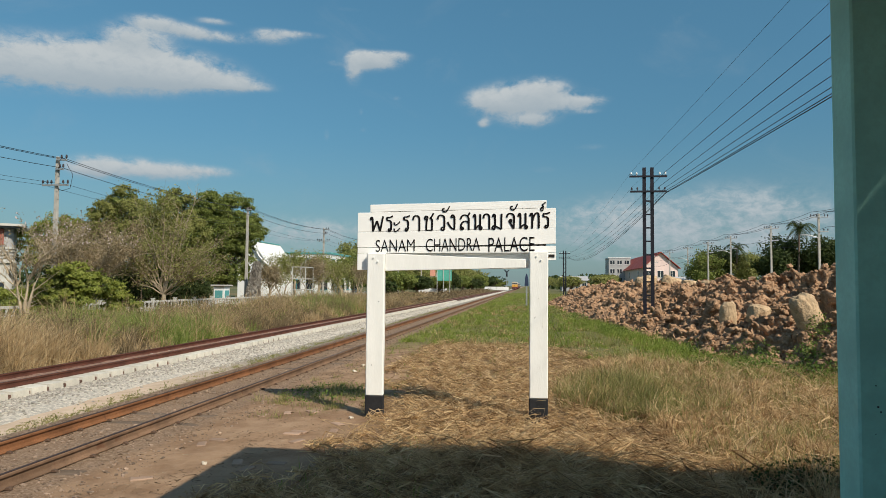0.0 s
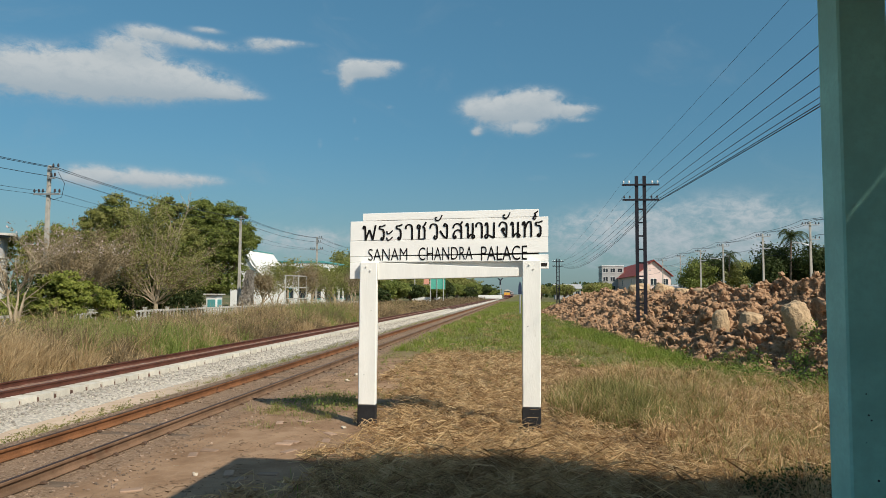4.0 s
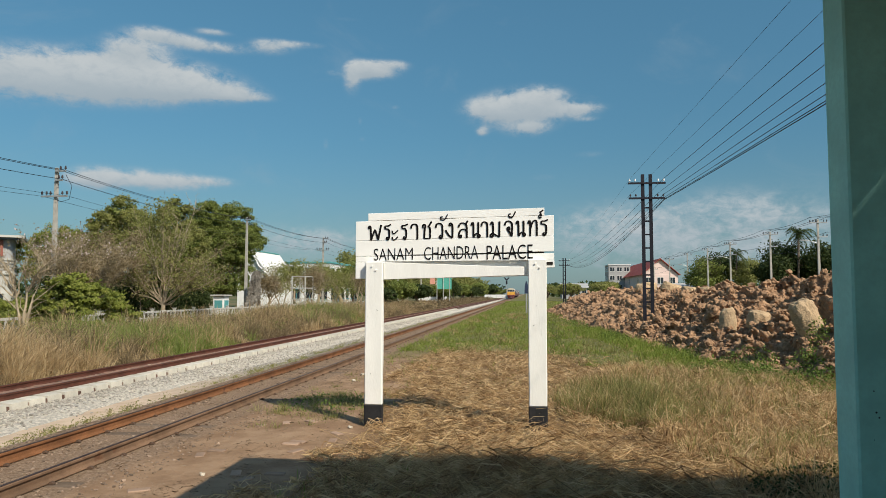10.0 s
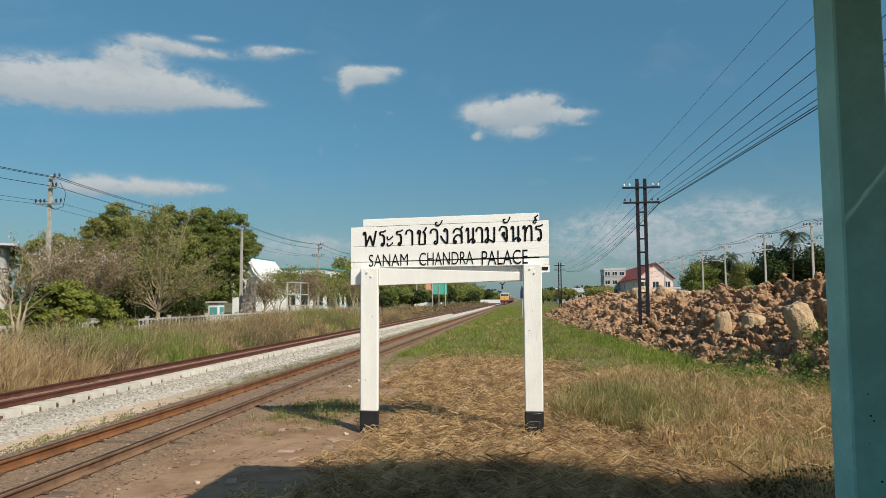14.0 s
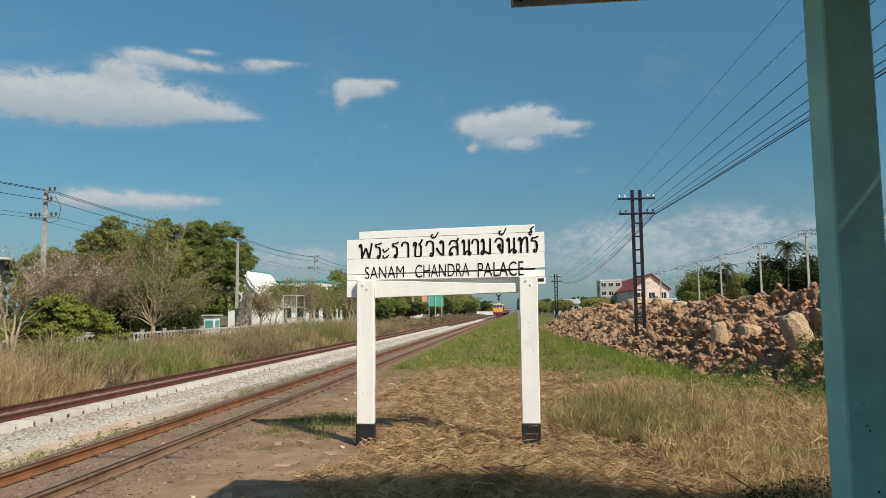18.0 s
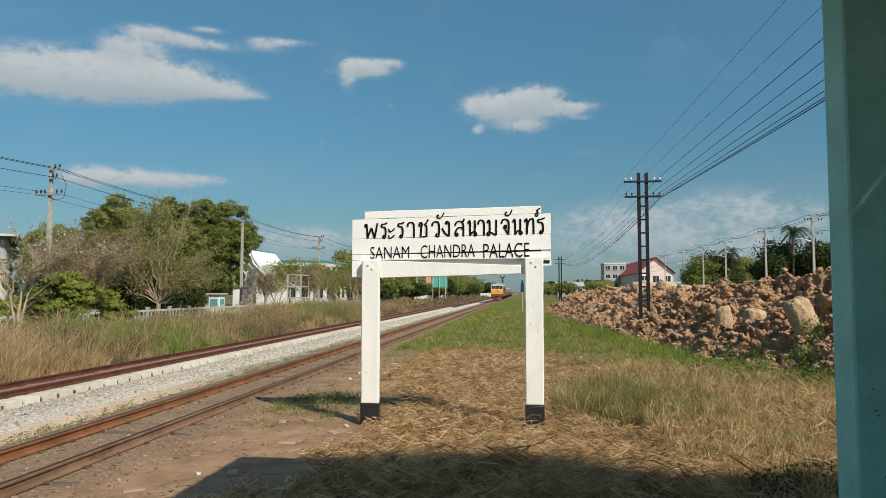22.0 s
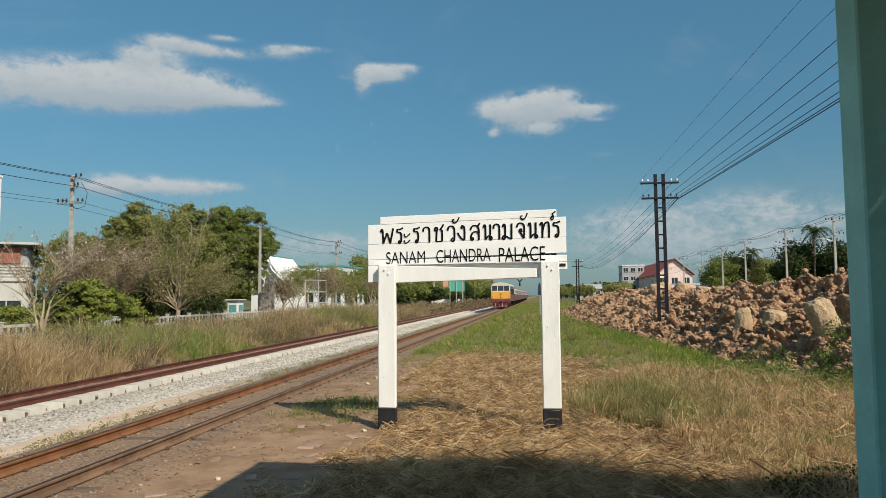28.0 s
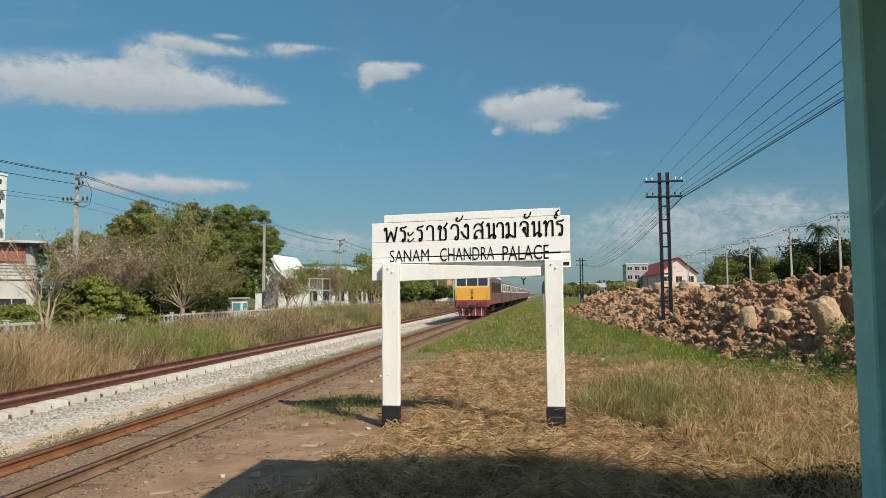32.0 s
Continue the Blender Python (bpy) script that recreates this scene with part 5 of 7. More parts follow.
def build_trees():
    g = "trees behind the white fence"
    # a low yellow-green crown, a pointed olive one, broad dark ones
    crown_tree(-41.6, 56.5, "low yellow-green tree behind the white fence", g, ((-2.2, 0, 5.4, 2.4, 2.2, 1.7), (0.4, 0.5, 6.1, 2.4, 2.2, 1.8), (2.6, -0.3, 5.7, 2.0, 2.0, 1.7), (0.5, 0, 3.8, 3.4, 2.4, 1.6)), LEAF_BRIGHT, 16, 200, 100, 0.5, 0.17)
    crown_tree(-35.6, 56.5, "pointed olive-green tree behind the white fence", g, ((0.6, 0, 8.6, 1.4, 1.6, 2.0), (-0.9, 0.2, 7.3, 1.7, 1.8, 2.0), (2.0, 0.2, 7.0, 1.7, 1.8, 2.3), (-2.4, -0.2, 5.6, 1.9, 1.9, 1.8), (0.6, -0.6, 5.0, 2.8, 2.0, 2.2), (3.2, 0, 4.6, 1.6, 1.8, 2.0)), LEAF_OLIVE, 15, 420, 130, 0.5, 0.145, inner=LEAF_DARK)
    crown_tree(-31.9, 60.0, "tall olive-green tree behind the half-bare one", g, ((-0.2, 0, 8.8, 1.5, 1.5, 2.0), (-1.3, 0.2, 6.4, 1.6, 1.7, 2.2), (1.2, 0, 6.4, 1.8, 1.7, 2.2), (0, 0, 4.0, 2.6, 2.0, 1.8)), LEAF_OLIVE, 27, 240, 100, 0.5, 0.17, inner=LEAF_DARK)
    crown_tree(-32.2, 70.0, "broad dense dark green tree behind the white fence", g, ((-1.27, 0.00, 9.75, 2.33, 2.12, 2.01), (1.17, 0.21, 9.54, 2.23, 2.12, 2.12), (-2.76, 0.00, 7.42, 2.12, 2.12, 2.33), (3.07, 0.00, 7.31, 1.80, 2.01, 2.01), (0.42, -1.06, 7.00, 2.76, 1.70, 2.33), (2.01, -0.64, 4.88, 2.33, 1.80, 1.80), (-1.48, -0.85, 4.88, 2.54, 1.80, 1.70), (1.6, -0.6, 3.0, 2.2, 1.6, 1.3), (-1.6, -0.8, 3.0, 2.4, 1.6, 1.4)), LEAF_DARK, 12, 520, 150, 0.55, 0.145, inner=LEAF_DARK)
    crown_tree(-36.0, 77.0, "dense dark green tree behind the white fence", g, ((-1.0, 0, 9.0, 3.0, 2.4, 2.4), (2.4, 0, 8.2, 2.6, 2.2, 2.2), (0.4, 0, 5.4, 4.0, 2.4, 2.4)), LEAF_DARK, 13, 200, 110, 0.7, 0.2)
    # the half-bare tree in front: a short trunk, a fan of upright pale limbs and low spreading ones
    rnd = random.Random(14)
    x, y = -26.95, 49.0
    t = thing("tree", (x, y, float(ground_z(x, y)) - 0.05), "tall half-bare tree with a fan of pale upright branches", "tree", g)
    bm = bmesh.new()
    tube(bm, [(0, 0, 0), (0.02, 0, 0.8), (0.05, 0, 1.5)], [0.2, 0.16, 0.15], 8, cap=False)
    top, low = [], []
    for fork in ((-0.25, 0.1, 1.9), (0.3, -0.1, 2.1), (0.05, 0.1, 2.9)):
        tube(bm, [(0.05, 0, 1.35), (fork[0] * 0.6, fork[1], fork[2] * 0.8), fork], [0.12, 0.1, 0.085], 6, cap=False)
        limbs(bm, fork, [(fork[0] * 3 + rnd.uniform(-1.7, 1.7), rnd.uniform(-1.6, 1.6), rnd.uniform(5.6, 8.9)) for _ in range(5)], 0.06, rnd, 0.6, 11, 1.0, top, 0.09)
    limbs(bm, (0.05, 0, 1.3), [(sx * rnd.uniform(2.2, 4.4), rnd.uniform(-1.6, 1.2), rnd.uniform(3.0, 6.2)) for sx in (-1, 1) for _ in range(8)], 0.05, rnd, 0.5, 11, 1.1, low, 0.09)
    part("trunk", bm, M["pale_bark"], t, smooth=True)
    spray(low, 4, 0.2, 0.12, TWIG_LEAF, t, 3)
    spray([p for p in top if p.z > 7.2 and p.x < 0.8] * 2, 12, 0.2, 0.13, LEAF_OLIVE, t, 4, "top_leaves", "olive leaves left at the top")
    spray([p for p in top if p.z < 7.2] + low, 4, 0.26, 0.13, LEAF_OLIVE, t, 5, "thin_leaves", "thin olive leaves along the branches")
    # brown twiggy trees with dusty blossom, leaning away from a forked trunk
    x, y = -27.2, 39.0
    t = thing("tree", (x, y, float(ground_z(x, y)) - 0.05), "spreading half-bare tree with dusty pink blossom", "tree", g)
    bm = bmesh.new()
    tube(bm, [(0, 0, 0), (0.05, 0, 0.7), (0.1, 0, 1.3)], [0.14, 0.12, 0.11], 8, cap=False)
    tips = []
    limbs(bm, (0.1, 0, 1.2), [(rnd.uniform(-2.4, 3.8), rnd.uniform(-1.8, 1.8), rnd.uniform(3.3, 5.4)) for _ in range(24)], 0.055, rnd, 0.5, 11, 0.95, tips, 0.07)
    part("trunk", bm, M["pale_bark"], t, smooth=True)
    spray(tips, 9, 0.18, 0.1, TWIG_LEAF, t, 6)
    spray([p for p in tips if p.z > 4.5][::2], 3, 0.12, 0.12, M["blossom"], t, 8, "blossom", "pale pink blossom on the upper twigs")
    x, y = -30.6, 46.0
    t = thing("tree", (x, y, float(ground_z(x, y)) - 0.05), "half-bare brownish tree behind the white fence", "tree", g)
    bm = bmesh.new()
    tube(bm, [(0, 0, 0), (0.05, 0, 0.9), (0.0, 0, 1.6)], [0.15, 0.13, 0.11], 8, cap=False)
    tips = []
    limbs(bm, (0.0, 0, 1.5), [(rnd.uniform(-3.4, 3.2), rnd.uniform(-1.8, 1.8), rnd.uniform(3.6, 6.6)) for _ in range(20)], 0.06, rnd, 0.5, 10, 1.0, tips, 0.07)
    part("trunk", bm, M["pale_bark"], t, smooth=True)
    spray(tips, 9, 0.2, 0.12, TWIG_LEAF, t, 7)
    # the forked bare tree before the fence
    x, y = -24.6, 31.5
    t = thing("tree", (x, y, float(ground_z(x, y)) - 0.05), "bare forked small tree before the white fence", "tree", g)
    bm = bmesh.new()
    tips = []
    limbs(bm, (0, 0, 0.0), [(-0.5, 0.1, 2.3), (0.25, 0, 2.6), (0.05, 0.2, 2.1), (0.6, -0.1, 2.2)], 0.12, rnd, 0.5, 2, 0.9, tips, 0.04)
    limbs(bm, (0.22, 0, 2.3), [(rnd.uniform(0.4, 2.6), rnd.uniform(-0.8, 0.8), rnd.uniform(3.2, 4.6)) for _ in range(7)], 0.06, rnd, 0.45, 7, 0.9, tips, 0.05)
    limbs(bm, (-0.4, 0, 2.0), [(rnd.uniform(-2.6, 0.3), rnd.uniform(-0.9, 0.9), rnd.uniform(2.8, 5.2)) for _ in range(8)], 0.05, rnd, 0.5, 7, 0.9, tips, 0.05)
    part("trunk", bm, M["pale_bark"], t, smooth=True)
    spray(tips, 2, 0.12, 0.07, TWIG_LEAF, t, 9)
    # bright layered shrub by the fence, low hedge beside it
    for x, y, lobes, n_t, sd in ((-24.3, 34.2, ((0.3, 0, 2.4, 1.1, 1.0, 0.8), (-0.8, 0, 1.7, 1.1, 1.0, 0.8), (1.3, 0.2, 1.9, 1.1, 1.0, 0.9), (0.2, -0.4, 1.0, 1.9, 1.1, 0.8)), 130, 19), (-22.9, 36.6, ((-0.4, 0, 1.6, 1.0, 0.9, 0.7), (0.5, 0, 0.9, 1.1, 0.9, 0.7)), 36, 20), (-31.0, 36.5, ((-1.4, 0, 0.9, 2.2, 1.0, 0.7), (1.4, 0, 0.8, 2.0, 1.0, 0.7)), 60, 21)):
        t = thing("shrub", (x, y, float(ground_z(x, y)) - 0.05), "bushy bright green shrub by the white fence" if sd < 21 else "low green hedge bush behind the white fence", "shrub", g)
        bm = bmesh.new()
        limbs(bm, (0, 0, 0.0), [(q[0] + k * q[3] * 0.7, q[1], q[2] + 0.2) for q in lobes for k in (-1, 0, 1)], 0.05, random.Random(sd), 0.5, 5, 0.5)
        part("stems", bm, M["bark"], t, smooth=True)
        tufts("crown", lobes, n_t, 110, 0.36, 0.16, LEAF_BRIGHT, t, sd, flat=0.32)
        # darker leaves inside the shrub stand in for its inner shade
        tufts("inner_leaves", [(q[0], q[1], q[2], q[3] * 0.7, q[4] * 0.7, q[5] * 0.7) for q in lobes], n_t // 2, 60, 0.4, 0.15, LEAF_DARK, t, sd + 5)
    # added undergrowth bushes; their darkest leaf colour stands in for shade under the trees
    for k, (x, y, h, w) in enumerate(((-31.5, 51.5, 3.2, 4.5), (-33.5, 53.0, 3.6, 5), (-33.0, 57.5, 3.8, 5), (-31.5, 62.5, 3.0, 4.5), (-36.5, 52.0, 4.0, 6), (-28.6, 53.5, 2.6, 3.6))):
        tree(x, y, h, w, LEAF_DEEP, M["bark"], "undergrowth bush coloured dark for the shade under the trees", 70 + k, 5000, 0.2, group=g, trunk=0.1, depth=3, name="shrub", base=0.12, fill=0.9, low=0.05, full=0.5)
    # dead grey creeper hung over the foot of a concrete pole
    rg = np.random.default_rng(31)
    k = 7000
    h = rg.uniform(0, 1, k) ** 0.9
    a = rg.uniform(0, math.tau, k)
    rr = (0.75 - 0.45 * h) * (1 + 0.12 * np.sin(a * 5)) * rg.uniform(0.7, 1.05, k)
    tagged(leaves("dead_creeper", np.stack([-26.5 + 0.5 * h + rr * np.cos(a), 64.6 + rr * np.sin(a), -0.2 + 4.1 * h], 1), 0.3, DEAD_VINE, droop=5.0), "dead grey creeper hanging over a pole's foot", "creeper", "", "stuff")
    # thin half-bare trees before the hall
    for k, (x, y, h, w) in enumerate(((-30.4, 84.0, 6.2, 4.6), (-26.6, 84.0, 6.0, 4.6), (-25.6, 92.0, 6.4, 5.5), (-29.6, 77.0, 4.6, 3.8), (-27.6, 90.0, 6.6, 5.0), (-24.6, 100.0, 6.0, 5.0))):
        tree(x, y, h, w, TWIG_LEAF if k % 2 else LEAF_OLIVE, M["pale_bark"], "thin half-bare tree behind the white fence", 90 + k, 3800, 0.14, group=g, trunk=0.09, depth=5, base=0.18, full=0.25, fill=1.2, stems=2)
    # greyer trees further along
    spec = ((-30, 88, 6.5, 6, 31), (-29.5, 97, 6.5, 6, 32), (-29, 107, 6.8, 7, 33), (-30, 118, 6.8, 8, 34), (-29, 130, 7.2, 8, 35), (-28, 144, 7.0, 9, 36),
            (-30, 160, 9.0, 10, 37), (-28, 176, 7.5, 10, 38), (-27, 195, 8.0, 10, 39), (-27, 217, 8.5, 12, 40), (-26, 245, 9.0, 13, 41), (-26, 280, 10.0, 14, 42), (-25, 330, 12.0, 16, 43), (-36, 140, 10, 12, 44), (-40, 175, 12, 14, 45), (-38, 215, 12, 14, 46), (-36, 270, 13, 16, 47),
            (-22.5, 108, 3.6, 5, 80), (-22, 124, 4.2, 6, 81), (-21.5, 140, 4.4, 6, 82), (-22, 172, 5.0, 8, 83), (-21, 190, 5.2, 8, 84), (-20, 212, 5.4, 9, 85), (-19, 240, 5.6, 10, 86), (-18, 272, 5.8, 10, 87), (-17, 310, 6.0, 12, 88), (-16, 355, 6.5, 13, 89))
    for k, (x, y, h, w, sd) in enumerate(spec):
        tree(x, y, h * (0.8 + 0.4 * ((sd * 7) % 10) / 10), w, LEAF_DEEP if k > 16 and k % 2 else LEAF_DARK if k in (2, 3, 5, 8) or k > 16 else LEAF_OLIVE, M["pale_bark"] if k < 3 else M["bark"], "grey-green roadside tree beyond the tracks", sd, 2600 if k < 3 else 7000, (0.16 if k < 3 else 0.28) + y * 0.0007, depth=4, group="roadside trees along the line", full=0.25 if k < 3 else 1.0)
    # right of the yard, beyond the heap
    r = "trees beyond the heap"
    for k, (x, y, h, w, sd, leaf) in enumerate(((32.6, 96, 7.2, 5.5, 51, LEAF_DEEP), (35.0, 99, 9.2, 7, 52, LEAF_DEEP), (39.0, 97, 8.8, 8, 53, LEAF_DEEP), (33.0, 134, 9.0, 7.5, 54, LEAF_DARK),
                                               (36.5, 137, 10.0, 9, 55, LEAF_DEEP), (41.0, 135, 8.6, 8, 56, LEAF_OLIVE), (44, 118, 8.0, 8, 58, LEAF_OLIVE),
                                               (26, 230, 6, 12, 59, LEAF_OLIVE), (14, 260, 5.5, 14, 60, LEAF_OLIVE), (46, 92, 8.5, 9, 61, LEAF_DEEP), (52, 88, 8.0, 9, 62, LEAF_DEEP), (12, 200, 5.0, 9, 63, LEAF_OLIVE), (18, 165, 4.5, 8, 64, LEAF_OLIVE), (9, 300, 6.0, 12, 65, LEAF_OLIVE))):
        tree(x, y, h, w, leaf, M["bark"], "dense green tree beyond the earth heap", sd, 7000, 0.32, group=r, fill=0.85)


build_trees()


def far_woods():
    """Distant tree belts that close the horizon, joined as one."""
    k = 26000
    belt = rng.integers(0, 3, k)
    ang = np.radians(rng.uniform(-75, 75, k))
    dist = np.array([430.0, 520.0, 640.0])[belt] + rng.normal(0, 12, k)
    x, y = np.sin(ang) * dist, np.cos(ang) * dist
    keep = np.abs(x + 6 - 0.0 * y) > 14
    top = 7 + 3.5 * lumps(ang * 60, belt * 3.0, 33, 2.0) + belt * 1.5
    z = rng.uniform(0, 1, k) ** 0.8 * np.clip(top, 2.5, 16)
    pts = np.stack([x, y, z], 1)[keep]
    tagged(leaves("far_woods", pts, 2.6, LEAF_DEEP), "distant dark green tree belt on the horizon", "woods", "", "stuff")


far_woods()


def palm(x, y, h, seed, group):
    rnd = random.Random(seed)
    t = thing("palm_tree", (x, y, -0.1), "tall coconut palm with drooping fronds", "palm tree", group)
    bm = bmesh.new()
    tube(bm, [(0, 0, 0), (0.1, 0, h * 0.4), (0.25, 0.05, h * 0.8), (0.3, 0.05, h)], [0.2, 0.16, 0.13, 0.12], 8)
    part("trunk", bm, M["bark"], t, smooth=True)
    for k in range(19):
        a = k / 19 * math.tau + rnd.uniform(-0.2, 0.2)
        rise = rnd.uniform(-0.4, 1.3)
        L = rnd.uniform(1.8, 2.5)
        bm = bmesh.new()
        prev = None
        for j in range(9):
            u = j / 8
            p = Vector((0.3 + math.cos(a) * L * u, 0.05 + math.sin(a) * L * u, h + L * (rise * u - 1.0 * u * u)))
            if prev is not None:
                side = Vector((-math.sin(a), math.cos(a), 0))
                for sgn in (-1, 1):
                    for q in (0.0, 0.5):
                        b = prev.lerp(p, q)
                        tip = b + side * sgn * 0.55 * (1 - abs(u - 0.45)) + Vector((0, 0, -0.3)) + (p - prev) * 0.8
                        bm.faces.new([bm.verts.new(c) for c in (b, b + (p - prev) * 0.42, tip)])
            prev = p
        part("frond", bm, LEAF_DEEP, t)


palm(35.4, 96.0, 10.0, 5, "palms beyond the heap")
palm(38.5, 134.0, 9.6, 6, "palms beyond the heap")

# ---- white fence beyond the tracks ----
FENCE_X = -25.5


def build_fence():
    base = -0.32
    first_post = first_pale = None
    for k in range(34):
        y = 24.0 + k * 3.0
        f = thing("fence_panel", (FENCE_X, y, base), "weathered white concrete fence bay with posts and rails", "fence", "white fence bays")
        if first_post is None:
            bm = bmesh.new()
            box(bm, -0.09, 0.09, -0.09, 0.09, -0.1, 1.08, 0.015)
            box(bm, -0.12, 0.12, -0.12, 0.12, 1.081, 1.14, 0.015)
            first_post = part("post", bm, M["fence"], f)
            rail_meshes = []
            for z0, z1 in ((0.84, 0.98),):
                bm = bmesh.new()
                box(bm, -0.05, 0.05, 0.092, 2.908, z0, z1, 0.01)
                rail_meshes.append(part("fence_rail", bm, M["fence"], f))
            bm = bmesh.new()
            box(bm, -0.06, 0.06, 0.092, 2.908, -0.1, 0.52, 0.01)
            rail_meshes.append(part("plinth", bm, M["fence"], f))
            bm = bmesh.new()
            box(bm, -0.035, 0.035, -0.06, 0.06, 0.522, 0.838, 0.006)
            first_pale = part("baluster", bm, M["fence"], f)
            first_pale.location = (0.0, 0.5, 0.0)
            for j in range(1, 5):
                q = first_pale.copy()
                scene.collection.objects.link(q)
                q.location = (0.0, 0.5 + j * 0.5, 0.0)
        else:
            for src in [o for o in made_first.children]:
                q = src.copy()
                scene.collection.objects.link(q)
                q.parent = f
        if k == 0:
            made_first = f


build_fence()


# ---- concrete utility poles and their cables ----
def street_pole(x, y, h, group, arms=((0.3, 0.9, 1), (1.0, 0.7, 1), (2.2, 1.1, 0)), lamp=False, side=1):
    p = thing("utility_pole", (x, y, -0.2), "pale concrete utility pole with crossarms and dark insulators", "utility pole", group)
    bm = bmesh.new()
    vs = box(bm, -0.15, 0.15, -0.12, 0.12, -0.3, h, 0.015)
    for v in bm.verts:
        k = 1 - 0.38 * max(0.0, v.co.z) / h
        v.co.x *= k
        v.co.y *= k
    part("shaft", bm, M["concrete_pole"], p)
    for dz, length, one in arms:
        bm = bmesh.new()
        x0, x1 = ((0.0, length * side) if one else (-length, length))
        box(bm, min(x0, x1), max(x0, x1), -0.2, -0.12, h - dz - 0.05, h - dz + 0.05, 0.006)
        arm = part("crossarm", bm, M["galv"], p)
        spots = [x1 * 0.95, x1 * 0.5] if one else [-length * 0.95, -length * 0.6, -length * 0.3, length * 0.6, length * 0.95]
        for ix in spots:
            bm = bmesh.new()
            z = h - dz + 0.05
            tube(bm, [(ix, -0.16, z), (ix, -0.16, z + 0.06), (ix, -0.16, z + 0.08), (ix, -0.16, z + 0.22), (ix, -0.16, z + 0.26)], [0.02, 0.02, 0.07, 0.05, 0.03], 7)
            part("insulator", bm, M["brown_porcelain"], arm)
    if lamp:
        bm = bmesh.new()
        tube(bm, [(0, 0, h - 2.6), (-0.9 * side, 0, h - 2.3), (-1.5 * side, 0, h - 2.25)], 0.04, 6)
        arm = part("lamp_arm", bm, M["galv"], p)
        bm = bmesh.new()
        box(bm, -1.5 * side - 0.35, -1.5 * side + 0.35, -0.12, 0.12, h - 2.32, h - 2.18, 0.03)
        part("lamp_head", bm, M["galv"], arm)
    return p


def build_street_lines():
    g = "poles along the road beyond the fence"
    ys = (10.6, 38.5, 66.1, 90.8, 115.5, 141.0, 169.0)
    for k, y in enumerate(ys):
        street_pole(-28.9 + 0.0185 * y, y, 9.65, g, arms=((0.22, 0.7, 1), (0.78, 0.5, 1), (1.75, 0.85, 0)) if k in (0, 1, 3, 4) else ((0.22, 0.45, 1),))
    for a, b in zip(ys, ys[1:]):
        for off, dz, r in ((0.66, 0.05, 0.012), (0.35, 0.05, 0.012), (0.48, -0.5, 0.012), (-0.8, -1.5, 0.007), (0.8, -1.5, 0.007)):
            wire("power_cable", (-28.9 + 0.0185 * a + off, a - 0.16, 9.22 + dz), (-28.9 + 0.0185 * b + off, b - 0.16, 9.22 + dz), 0.4, r * 1.4, "dark overhead power cable along the road", "road cables", 12)
    # cable loop on one pole
    bm = bmesh.new()
    tube(bm, [(0.7, -0.16, 9.0), (1.15, -0.2, 8.3), (1.0, -0.2, 7.5), (0.5, -0.2, 7.35), (0.1, -0.2, 7.5)], 0.015, 5)
    tagged(part("cable_loop", bm, M["wire"]), "slack black cable loop on the concrete pole", "cable").location = (-28.19, 38.5, 0)
    g = "poles along the road beyond the heap"
    ys = (48.0, 63.5, 78.6, 93.7, 112.0, 126.0, 142.0, 160.0, 180.0)
    for k, y in enumerate(ys):
        street_pole(31.2 + 0.008 * (y - 78), y, 10.1, g, arms=((0.35, 0.9, 0), (1.9, 0.9, 1)), lamp=(k % 2 == 0), side=1)
    for a, b in zip(ys, ys[1:]):
        for off, dz in ((-0.85, -0.0), (0.25, -0.0), (0.85, -0.0), (0.8, -1.6), (0.2, -3.0)):
            wire("power_cable", (31.2 + off, a - 0.16, 10.1 + dz), (31.2 + off, b - 0.16, 10.1 + dz), 0.3, 0.02, "dark overhead power cable beyond the heap", "cables beyond the heap", 8)


build_street_lines()


# ---- buildings ----
def window(bm_parent, x, y, z, w, h, facing, frame_mat):
    """A framed window, set in the face that looks along 'facing' (x or y, with sign)."""
    def flat(w0, w1, z0, z1, d0, d1, mat, name, par):
        bm = bmesh.new()
        if facing[0] == "y":
            s = facing[1]
            box(bm, x + w0, x + w1, min(y + s * d0, y + s * d1), max(y + s * d0, y + s * d1), z + z0, z + z1)
        else:
            s = facing[1]
            box(bm, min(x + s * d0, x + s * d1), max(x + s * d0, x + s * d1), y + w0, y + w1, z + z0, z + z1)
        return part(name, bm, mat, par)
    pane = flat(-w / 2, w / 2, 0, h, -0.02, 0.02, M["glass_dark"], "window", bm_parent)
    flat(-w / 2 - 0.08, w / 2 + 0.08, -0.12, -0.004, -0.02, 0.16, frame_mat, "sill", pane)
    flat(-w / 2 - 0.08, w / 2 + 0.08, h + 0.004, h + 0.1, -0.02, 0.08, frame_mat, "frame", pane)
    flat(-0.04, 0.04, 0.002, h - 0.002, 0.022, 0.05, frame_mat, "mullion", pane)


def gable_roof(bm, x0, x1, y0, y1, z0, z1, over=0.5, along="y", thick=0.18):
    if along == "y":
        xm = (x0 + x1) / 2
        prism(bm, [(x0 - over, z0 - 0.2), (xm, z1), (x1 + over, z0 - 0.2), (x1 + over, z0 - 0.2 + thick), (xm, z1 + thick * 1.2), (x0 - over, z0 - 0.2 + thick)], 1, y0 - over, y1 + over)
    else:
        ym = (y0 + y1) / 2
        prism(bm, [(y0 - over, z0 - 0.2), (ym, z1), (y1 + over, z0 - 0.2), (y1 + over, z0 - 0.2 + thick), (ym, z1 + thick * 1.2), (y0 - over, z0 - 0.2 + thick)], 0, x0 - over, x1 + over)


